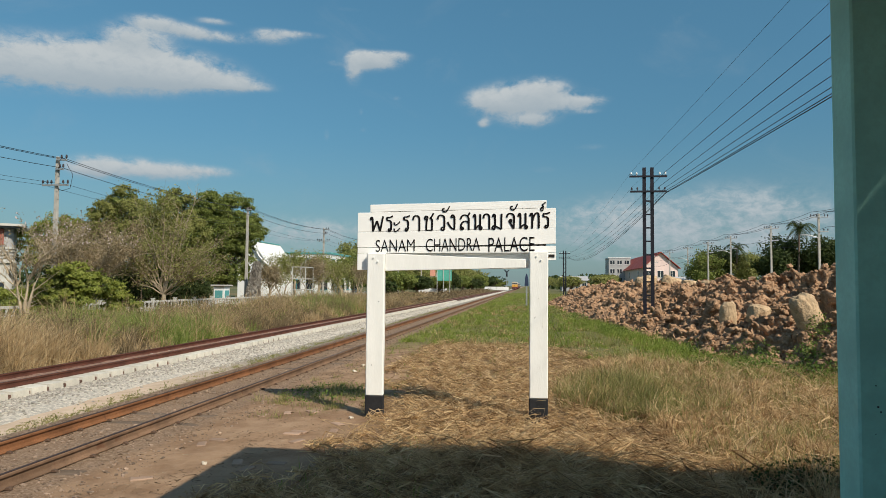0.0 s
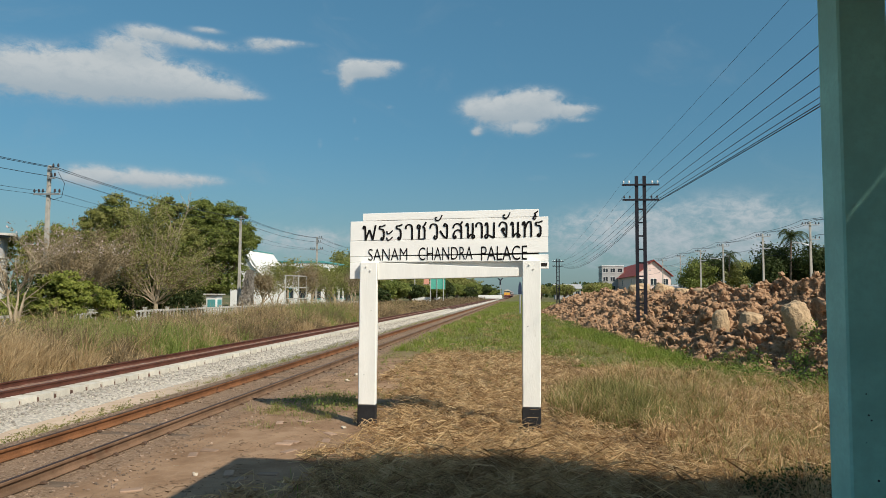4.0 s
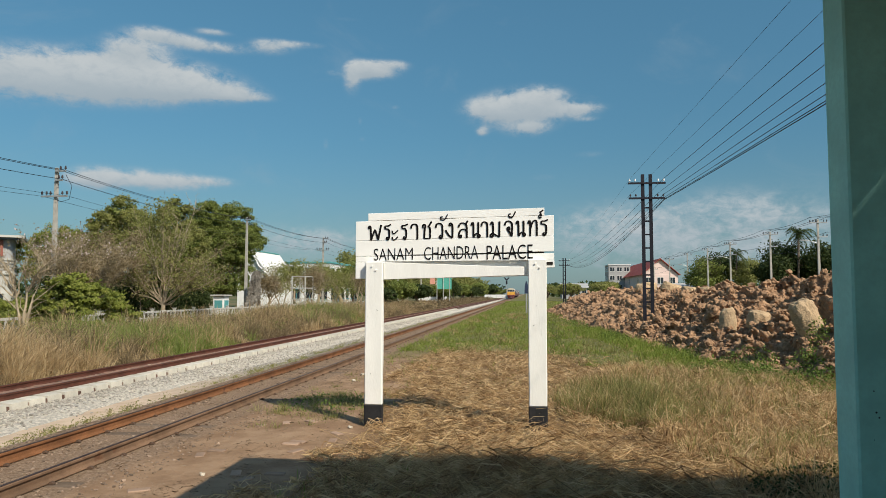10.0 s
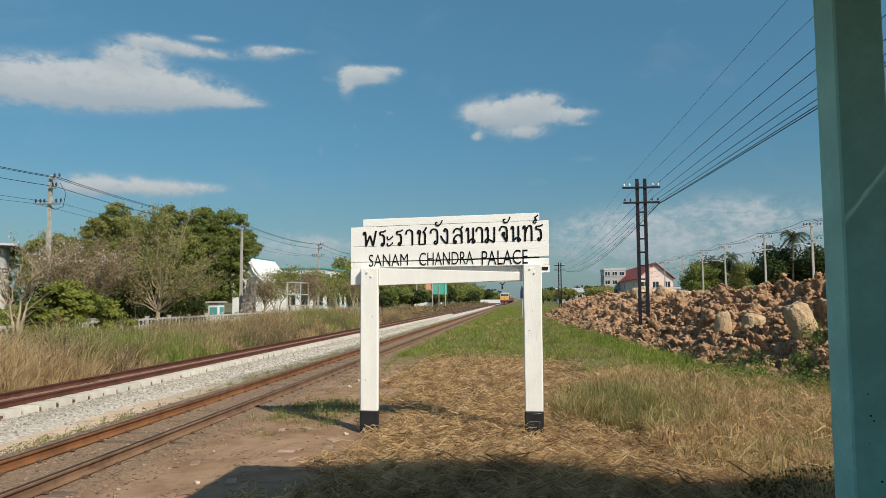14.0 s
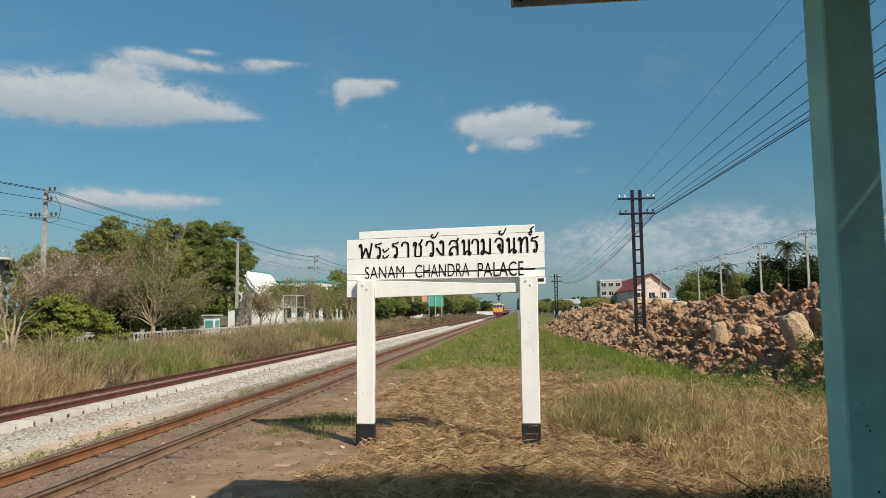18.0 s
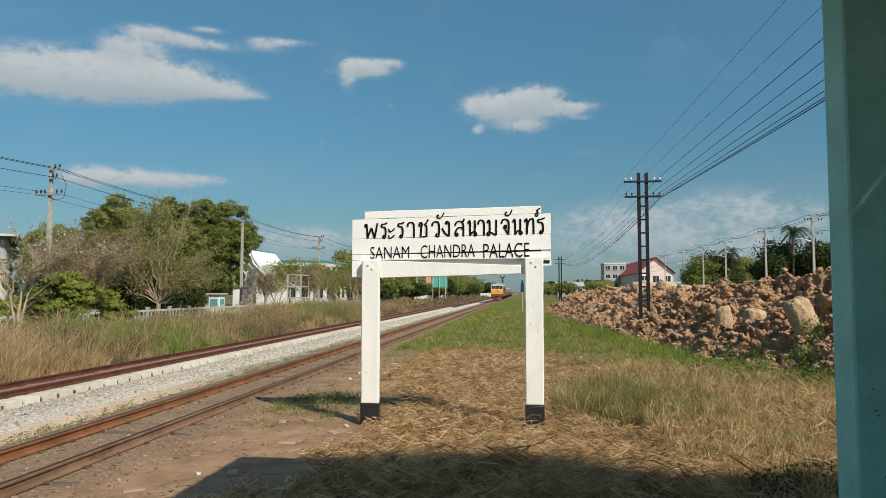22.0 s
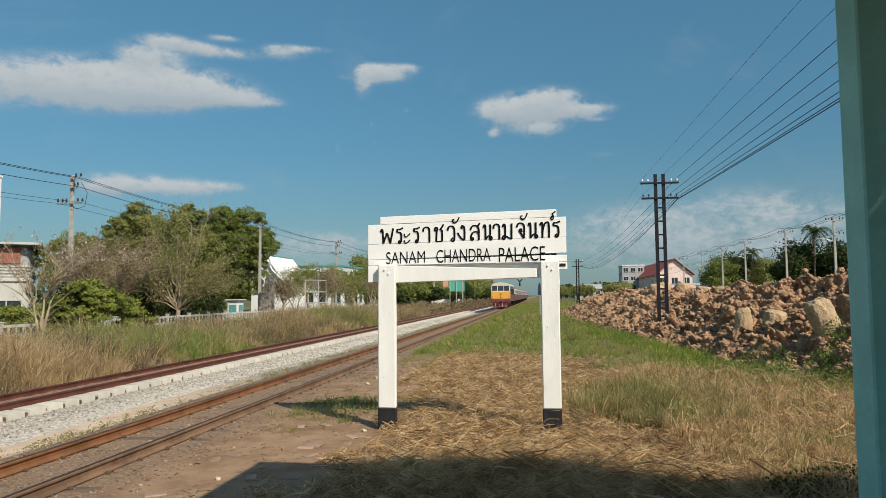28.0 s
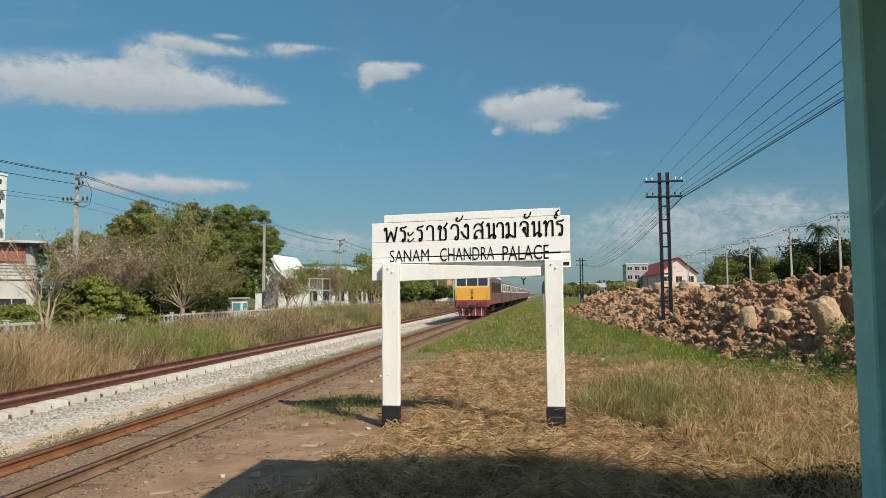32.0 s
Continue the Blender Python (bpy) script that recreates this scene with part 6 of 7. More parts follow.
def house(name, x0, x1, y0, y1, h, wall, label, roof=None, roof_h=2.0, along="y", rows=2, cols=4, side_cols=3, trim=None, group=""):
    b = thing(name, ((x0 + x1) / 2, (y0 + y1) / 2, -0.2), label, "building", group)
    w, d = (x1 - x0) / 2, (y1 - y0) / 2
    bm = bmesh.new()
    box(bm, -w, w, -d, d, -0.3, h, 0.03)
    body = part("wall", bm, wall, b)
    trim = trim or wall
    for r in range(rows):
        z = h / rows * r + h / rows * 0.32
        wh = h / rows * 0.45
        for c in range(cols):
            window(body, -w + (c + 0.5) * 2 * w / cols, -d, z, min(1.6, 2 * w / cols * 0.6), wh, ("y", -1), trim)
        for c in range(side_cols):
            sgn = 1 if x0 < 0 else -1
            window(body, w * sgn, -d + (c + 0.5) * 2 * d / side_cols, z, min(1.6, 2 * d / side_cols * 0.6), wh, ("x", sgn), trim)
    if roof is not None:
        bm = bmesh.new()
        if along == "y":
            prism(bm, [(-w, h + 0.004), (w, h + 0.004), (0, h + roof_h)], 1, -d + 0.05, d - 0.05)
        else:
            prism(bm, [(-d, h + 0.004), (d, h + 0.004), (0, h + roof_h)], 0, -w + 0.05, w - 0.05)
        part("gable", bm, wall, b)
        bm = bmesh.new()
        gable_roof(bm, -w, w, -d, d, h, h + roof_h + 0.1, 0.6, along)
        part("roof", bm, roof, b)
    else:
        bm = bmesh.new()
        box(bm, -w - 0.15, w + 0.15, -d - 0.15, d + 0.15, h + 0.003, h + 0.35, 0.03)
        part("parapet", bm, trim, b)
    return b


def build_buildings():
    # school hall with steep white gable and teal ridge
    hall = house("temple_hall", -41.5, -37.0, 96, 106, 4.6, M["white_wall"], "white hall with stepped teal-edged roof behind trees", M["white_wall"], 3.4, "y", 1, 1, 0)
    bm = bmesh.new()
    for s in (-1, 1):
        tube(bm, [(s * 2.9, -5.75, 4.4), (s * 1.2, -5.75, 6.0), (0, -5.75, 8.4)], [0.14, 0.14, 0.1], 6)
    tube(bm, [(0, -5.75, 8.1), (0, -5.85, 8.9), (0.05, -5.9, 9.6)], [0.2, 0.1, 0.03], 6)
    part("gable_finial", bm, M["white_wall"], hall)
    bm = bmesh.new()
    box(bm, -0.2, 0.2, -5.3, 5.4, 8.14, 8.34, 0.04)
    part("ridge_cap", bm, M["teal_roof"], hall)
    house("white_building", -43, -33.5, 116, 136, 7.2, M["white_wall"], "low white flat-roofed building with teal roof edge", None, 0, "y", 2, 4, 6, M["teal_roof"])
    # scaffold frame in front
    sc = thing("steel_frame", (-27.75, 80.0, -0.25), "white painted steel frame stand behind the fence", "frame")
    for x in (-0.0, 1.6):
        for y in (0.0, 3.0):
            bm = bmesh.new()
            box(bm, x - 0.06, x + 0.06, y - 0.06, y + 0.06, 0, 4.2, 0.01)
            part("upright", bm, M["fence"], sc)
    for z in (1.4, 2.7, 4.1):
        for y in (0.0, 3.0):
            bm = bmesh.new()
            box(bm, 0.062, 1.538, y - 0.05, y + 0.05, z, z + 0.1, 0.01)
            part("beam", bm, M["fence"], sc)
        bm = bmesh.new()
        box(bm, 1.55, 1.65, 0.062, 2.938, z, z + 0.1, 0.01)
        part("beam", bm, M["fence"], sc)
    # left edge: a white and brick building with a round end and an overhanging roof slab
    lib = thing("library_building", (-40.0, 50.0, -0.3), "white and brick-red building with pale rounded roof slab", "building", rz=36.0)

    def slab(x0, x1, d0, d1, z0, z1, name, mat, label=""):
        r = 0.6
        out = [(x0, d0), (x1 - r, d0)] + [(x1 - r + r * math.sin(k * math.pi / 12), d0 + r - r * math.cos(k * math.pi / 12)) for k in range(1, 7)] + [(x1, d1), (x0, d1)]
        bm = bmesh.new()
        prism(bm, out, 2, z0, z1)
        return part(name, bm, mat, lib, label)

    slab(-17, 0.0, 0.0, 5.0, 0.0, 3.9, "lower_wall", M["fence"])
    slab(-17, -0.1, 0.2, 4.8, 3.905, 6.35, "upper_wall", M["grey_wall"])
    slab(-17, 0.7, -0.7, 5.6, 6.50, 6.68, "roof_slab", M["fence"], "pale overhanging roof slab")
    slab(-17, 0.4, -0.4, 5.3, 6.355, 6.495, "soffit", M["glass_dark"], "dark recessed soffit")
    slab(-17, 0.15, -0.15, 5.2, 3.62, 3.78, "ledge", M["fence"])
    for k in range(4):
        slab(-17, -0.02, 0.12, 4.9, 4.0 + 0.25 * k, 4.13 + 0.25 * k, "louvre", M["fence"])
    for x0, x1 in ((-2.6, -0.75), (-9.0, -6.0)):
        bm = bmesh.new()
        box(bm, x0, x1, 0.0, 0.196, 5.02, 6.3, 0.02)
        part("brick_panel", bm, M["brick_red"], lib, "brick-red wall panel")
    for x in (-3.4, -4.4, -5.4):
        window(lib, x, 0.2, 5.2, 0.7, 0.8, ("y", -1), M["fence"])
    for x in (-1.6, -5.0, -8.4):
        window(lib, x, 0.0, 1.2, 2.0, 0.9, ("y", -1), M["fence"])
    hedge = thing("hedge", (-38.5, 44.5, float(ground_z(-38.5, 44.5)) - 0.05), "clipped green hedge before the white building", "hedge")
    tufts("hedge_leaves", [(-6 + 1.5 * k, 0, 0.9, 1.1, 0.6, 0.75) for k in range(8)], 260, 60, 0.3, 0.13, LEAF_BRIGHT, hedge, 77, flat=0.5)
    tower = house("apartment_block", -112.0, -92.6, 96.0, 108.0, 23.3, M["white_wall"], "tall white apartment block with balconies", None, 0, "y", 7, 5, 3, M["white_wall"])
    for r in range(7):
        bm = bmesh.new()
        box(bm, 9.72, 10.9, -4.5, 4.5, r * 3.33 + 0.5, r * 3.33 + 1.45, 0.03)
        part("balcony", bm, M["white_wall"], tower)
    # right: pink house and grey flats
    house("pink_building", 32.2, 41.6, 198, 250, 7.4, M["pink_wall"], "pink two-storey building with red tiled roof", M["red_roof"], 4.2, "y", 2, 3, 3, M["white_wall"])
    house("grey_building", 27.0, 34.0, 234, 244, 11.4, M["grey_wall"], "grey flat-roofed block of flats", None, 0, "y", 4, 3, 3, M["white_wall"])
    house("shed", 36.0, 52.0, 68.0, 76.0, 3.0, M["grey_wall"], "long low grey shed behind the heap", M["grey_wall"], 0.8, "x", 1, 6, 2)
    house("shed", 28.0, 40.0, 140.0, 150.0, 3.0, M["white_wall"], "low pale shed behind the heap", M["grey_wall"], 0.9, "x", 1, 5, 2)
    # far along the line
    g = thing("netted_building", (-19.0, 160.0, -0.2), "building frame wrapped in green netting", "building")
    bm = bmesh.new()
    box(bm, -1.5, 1.6, -1.5, 1.5, 3.1, 5.5, 0.05)
    part("netting", bm, M["green_net"], g)
    for x in (-1.45, 0.0, 1.5):
        bm = bmesh.new()
        box(bm, x - 0.07, x + 0.07, -1.64, -1.504, 0, 6.3, 0.01)
        part("upright", bm, M["fence"], g)
    bm = bmesh.new()
    prism(bm, [(-1.7, 5.504), (1.8, 5.504), (0.05, 6.5)], 1, -1.5, 1.5)
    part("gable", bm, M["green_net"], g)
    bm = bmesh.new()
    box(bm, -3.1, -1.9, -1.4, -1.2, 4.2, 5.7, 0.02)
    part("panel", bm, M["orange_panel"], g, "salmon coloured panel")
    wall = thing("boundary_wall", (-13.0, 300.0, -0.1), "long low white wall beside the line", "wall")
    for k in range(4):
        bm = bmesh.new()
        box(bm, -5.0 + k * 2.6, -2.45 + k * 2.6, -0.2, 0.2, 0, 1.5, 0.03)
        part("wall_bay", bm, M["white_wall"], wall)
    house("white_building", -30.0, -23.0, 190.0, 200.0, 4.6, M["white_wall"], "white roadside building among trees", M["grey_wall"], 1.2, "x", 1, 4, 3)
    house("grey_building", 14.0, 24.0, 280.0, 292.0, 4.5, M["grey_wall"], "distant low grey building beyond the heap", M["grey_wall"], 1.4, "x", 1, 4, 2)


build_buildings()


def kiosk(x, y, w, d, h, label, band):
    """A small white hut behind the fence with a window band."""
    k = thing("kiosk", (x, y, float(ground_z(x, y)) - 0.05), label, "kiosk", "white huts behind the fence")
    bm = bmesh.new()
    box(bm, -w / 2, w / 2, -d / 2, d / 2, 0, h, 0.03)
    part("wall", bm, M["white_wall"], k)
    bm = bmesh.new()
    box(bm, w / 2 - 0.02, w / 2 + 0.02, -d * 0.36, d * 0.36, h * 0.45, h * 0.8, 0.01)
    part("window", bm, M[band], k)
    bm = bmesh.new()
    box(bm, -w * 0.36, w * 0.36, -d / 2 - 0.02, -d / 2 + 0.02, h * 0.45, h * 0.8, 0.01)
    part("window", bm, M[band], k)
    bm = bmesh.new()
    box(bm, -w / 2 - 0.2, w / 2 + 0.2, -d / 2 - 0.2, d / 2 + 0.2, h + 0.003, h + 0.12, 0.02)
    part("roof", bm, M["fence"], k)


kiosk(-27.6, 60.4, 1.0, 1.2, 1.95, "small white guard hut with teal window", "teal_roof")


def signal(x, y, h, label, head="fork", big=1.0):
    s = thing("railway_signal", (x, y, float(ground_z(x, y)) - 0.1), label, "railway signal")
    bm = bmesh.new()
    tube(bm, [(0, 0, 0), (0, 0, h)], [0.09 * big, 0.07 * big], 8)
    part("mast", bm, M["galv"], s)
    bm = bmesh.new()
    if head == "fork":
        box(bm, -0.22 * big, 0.22 * big, -0.15, 0.12, h, h + 0.9 * big, 0.05)
        part("signal_head", bm, M["black_steel"], s)
        bm = bmesh.new()
        prism(bm, [(px * big, h + pz * big) for px, pz in ((-0.75, 1.75), (-0.6, 1.9), (0, 1.35), (0.6, 1.9), (0.75, 1.75), (0.1, 0.95), (-0.1, 0.95))], 1, -0.04, 0.04)
        part("marker", bm, M["black_steel"], s)
    else:
        prism(bm, [(-0.2, h - 0.9), (0.2, h - 0.9), (0.16, h - 0.1), (0.04, h + 0.35), (-0.04, h + 0.35), (-0.16, h - 0.1)], 1, -0.08, 0.08)
        part("signal_head", bm, M["blue_dark"], s)


signal(-9.3, 330.0, 7.0, "white signal mast with dark forked marker beside the line", "fork", 1.8)
signal(0.0, 71.0, 3.0, "short pale post with dark blue pointed board", "board")

# ---- the train ----
def bogie(parent, y, mat, wheel_r=0.44, axle=1.05, z=0.0):
    bm = bmesh.new()
    for sx in (-1, 1):
        box(bm, sx * 0.78 - 0.06, sx * 0.78 + 0.06, y - axle - 0.5, y + axle + 0.5, 0.42, 0.68, 0.03)
        for ya in (-axle, axle):
            box(bm, sx * 0.86 - 0.08, sx * 0.86 + 0.08, y + ya - 0.17, y + ya + 0.17, 0.30, 0.60, 0.02)
    box(bm, -0.7, 0.7, y - 0.25, y + 0.25, 0.5, 0.78, 0.03)
    b = part("bogie", bm, mat, parent)
    for sx in (-1, 1):
        for ya in (-axle, axle):
            bm = bmesh.new()
            tube(bm, [(sx * 0.50, y + ya, wheel_r), (sx * 0.505, y + ya, wheel_r), (sx * 0.56, y + ya, wheel_r), (sx * 0.565, y + ya, wheel_r)], [wheel_r * 0.9, wheel_r + 0.02, wheel_r, wheel_r * 0.9], 18)
            part("wheel", bm, mat, b)


def locomotive():
    loco = thing("locomotive", (NEAR_TRACK, 100, RAIL_Z), "orange-yellow diesel locomotive with dark red skirt and pale roof", "locomotive")
    L, W2 = 16.6, 1.36
    # body shell, its cab face slightly raked
    bm = bmesh.new()
    box(bm, -W2, W2, 0.35, L - 0.35, 1.0, 1.42, 0.03)
    part("underframe", bm, M["loco_red"], loco, "dark red sole bar")
    bm = bmesh.new()
    prism(bm, [(-W2, 1.43), (W2, 1.43), (W2, 2.96), (W2 - 0.04, 3.3), (-W2 + 0.04, 3.3), (-W2, 2.96)], 1, 2.35, L - 0.2)
    part("body_side", bm, M["coach_purple"], loco, "maroon body sides")
    cab = bmesh.new()
    prism(cab, [(0.12, 1.43), (2.33, 1.43), (2.33, 2.5), (0.17, 2.5), (0.12, 2.42)], 0, -W2, W2)
    cab_part = part("cab", cab, M["loco_yellow"], loco)
    cab = bmesh.new()
    prism(cab, [(0.17, 2.504), (2.33, 2.504), (2.33, 3.3), (0.36, 3.3)], 0, -W2 + 0.003, W2 - 0.003)
    part("cab_top", cab, M["loco_cream"], cab_part, "cream cab window surround")
    bm = bmesh.new()
    prism(bm, [(-W2 - 0.02, 3.302), (W2 + 0.02, 3.302), (W2 - 0.12, 3.55), (0.75, 3.74), (0, 3.80), (-0.75, 3.74), (-W2 + 0.12, 3.55)], 1, 2.34, L - 0.2)
    part("roof", bm, M["loco_roof"], loco, "pale grey rounded roof")
    bm = bmesh.new()
    prism(bm, [(-W2 - 0.02, 3.302), (W2 + 0.02, 3.302), (W2 - 0.12, 3.55), (0.75, 3.74), (0, 3.80), (-0.75, 3.74), (-W2 + 0.12, 3.55)], 1, 0.3, 2.336)
    part("cab_roof", bm, M["loco_cream"], loco, "cream domed cab roof")
    # windscreens between slim pillars
    for x0, x1 in ((-1.24, -0.50), (-0.42, 0.42), (0.50, 1.24)):
        bm = bmesh.new()
        prism(bm, [(0.165, 2.56), (0.345, 3.28), (0.375, 3.28), (0.195, 2.56)], 0, x0, x1)
        part("windscreen", bm, M["glass_dark"], cab_part, "dark windscreen pane")
    for sx in (-1, 1):
        bm = bmesh.new()
        box(bm, min(sx * 1.352, sx * 1.368), max(sx * 1.352, sx * 1.368), 0.75, 1.35, 2.5, 3.15, 0.003)
        part("side_window", bm, M["glass_dark"], cab_part)
        bm = bmesh.new()
        box(bm, min(sx * 1.352, sx * 1.37), max(sx * 1.352, sx * 1.37), 1.55, 2.15, 1.5, 3.15, 0.003)
        part("cab_door", bm, M["coach_purple"], cab_part)
        for k in range(5):
            bm = bmesh.new()
            box(bm, min(sx * 1.352, sx * 1.375), max(sx * 1.352, sx * 1.375), 3.0 + k * 2.5, 4.9 + k * 2.5, 2.0, 2.9, 0.004)
            part("grille", bm, M["loco_dark"], loco)
    bm = bmesh.new()
    box(bm, -0.16, 0.16, 0.085, 0.118, 1.98, 2.06, 0.004)
    box(bm, -0.05, 0.05, 0.085, 0.118, 1.80, 2.30, 0.004)
    box(bm, -0.13, 0.13, 0.085, 0.118, 2.2, 2.26, 0.004)
    part("emblem", bm, M["emblem"], cab_part, "dark emblem plate")
    bm = bmesh.new()
    tube(bm, [(0, 0.13, 1.62), (0, 0.06, 1.62)], [0.085, 0.08], 12)
    part("headlamp", bm, M["loco_dark"], cab_part, "low centre lamp")
    # red buffer beam, coupler, rods and cowcatcher
    bm = bmesh.new()
    box(bm, -W2, W2, 0.0, 0.34, 0.82, 1.425, 0.04)
    beam = part("buffer_beam", bm, M["loco_red"], loco, "dark red buffer beam")
    bm = bmesh.new()
    box(bm, -0.22, 0.22, -0.32, -0.002, 0.72, 1.05, 0.06)
    part("coupler", bm, M["loco_dark"], beam)
    for sx in (-1, 1):
        for x in (0.45, 0.7, 0.95):
            bm = bmesh.new()
            tube(bm, [(sx * x, -0.01, 1.25), (sx * x, -0.12, 1.15), (sx * (x + 0.03), -0.13, 0.8), (sx * (x - 0.08), -0.05, 0.6)], 0.03, 6)
            part("air_hose", bm, M["loco_dark"], beam)
        bm = bmesh.new()
        tube(bm, [(sx * 1.2, -0.02, 0.85), (sx * 1.2, -0.1, 0.95), (sx * 1.2, -0.1, 1.75), (sx * 1.2, 0.1, 1.85)], 0.022, 6)
        part("handrail", bm, M["loco_red"], beam)
        bm = bmesh.new()
        box(bm, sx * 1.2 - 0.16, sx * 1.2 + 0.16, -0.06, 0.3, 0.3, 0.36, 0.01)
        box(bm, sx * 1.2 - 0.16, sx * 1.2 + 0.16, -0.06, 0.3, 0.58, 0.63, 0.01)
        part("step", bm, M["loco_dark"], beam)
    bm = bmesh.new()
    prism(bm, [(-1.2, 0.8), (1.2, 0.8), (1.05, 0.18), (-1.05, 0.18)], 1, 0.10, 0.15)
    catcher = part("cowcatcher", bm, M["loco_red"], loco, "red slatted cowcatcher")
    for k in range(9):
        x = -1.0 + k * 0.25
        bm = bmesh.new()
        box(bm, x - 0.035, x + 0.035, 0.05, 0.098, 0.16, 0.82, 0.01)
        part("slat", bm, M["loco_roof"] if k % 2 else M["loco_red"], catcher)
    bm = bmesh.new()
    box(bm, -1.1, 1.1, 6.6, 10.2, 0.35, 0.99, 0.05)
    part("fuel_tank", bm, M["loco_dark"], loco)
    bogie(loco, 3.6, M["loco_dark"])
    bogie(loco, 13.0, M["loco_dark"])
    return loco


def coach():
    c = thing("passenger_coach", (NEAR_TRACK, 120, RAIL_Z), "maroon and cream passenger coach with long window band", "railway coach", "coaches of the train")
    L, W2 = 20.0, 1.36
    bm = bmesh.new()
    box(bm, -W2, W2, 0.2, L - 0.2, 0.95, 2.05, 0.02)
    part("lower_side", bm, M["coach_purple"], c)
    bm = bmesh.new()
    box(bm, -W2 + 0.004, W2 - 0.004, 0.2, L - 0.2, 2.054, 3.02, 0.02)
    upper = part("window_band", bm, M["coach_cream"], c, "cream window band")
    bm = bmesh.new()
    prism(bm, [(-W2 - 0.03, 3.024), (W2 + 0.03, 3.024), (W2 + 0.02, 3.14), (1.05, 3.46), (0.5, 3.62), (0, 3.66), (-0.5, 3.62), (-1.05, 3.46), (-W2 - 0.02, 3.14)], 1, 0.1, L - 0.1)
    part("roof", bm, M["coach_roof"], c, "sooty grey arched roof")
    for k in range(12):
        bm = bmesh.new()
        y = 1.9 + k * 1.38
        box(bm, W2 - 0.01, W2 + 0.006, y, y + 0.95, 2.2, 2.85, 0.003)
        part("window", bm, M["glass_dark"] if k % 3 else M["headlamp"], upper)
    for y in (0.5, L - 1.3):
        bm = bmesh.new()
        box(bm, W2 + 0.001, W2 + 0.014, y, y + 0.75, 1.1, 2.95, 0.003)
        part("door", bm, M["coach_purple"], c)
    bm = bmesh.new()
    box(bm, -0.4, 0.4, -0.02, 0.18, 1.0, 3.0, 0.03)
    part("gangway", bm, M["loco_dark"], c)
    bm = bmesh.new()
    box(bm, -0.95, 0.95, 7.0, 12.5, 0.45, 0.94, 0.04)
    part("underfloor_box", bm, M["loco_dark"], c)
    bogie(c, 3.2, M["loco_dark"])
    bogie(c, L - 3.2, M["loco_dark"])
    return c


LOCO = locomotive()
COACHES = [coach()]
for _ in range(6):
    COACHES.append(copy_thing(COACHES[0], pose(NEAR_TRACK, 140, RAIL_Z)))
TRAIN = ((0.0, 335.0), (3.0, 312.0), (6.0, 288.0), (9.0, 264.0), (12.0, 240.0), (15.0, 216.0), (18.0, 191.0), (21.0, 165.0), (25.0, 129.0), (27.0, 110.5), (29.0, 91.5), (30.5, 74.5), (32.0, 55.0))

# ---- grass, straw and weeds ----
def patchy(x, y, seed, size):
    return lumps(x, y, seed, size)


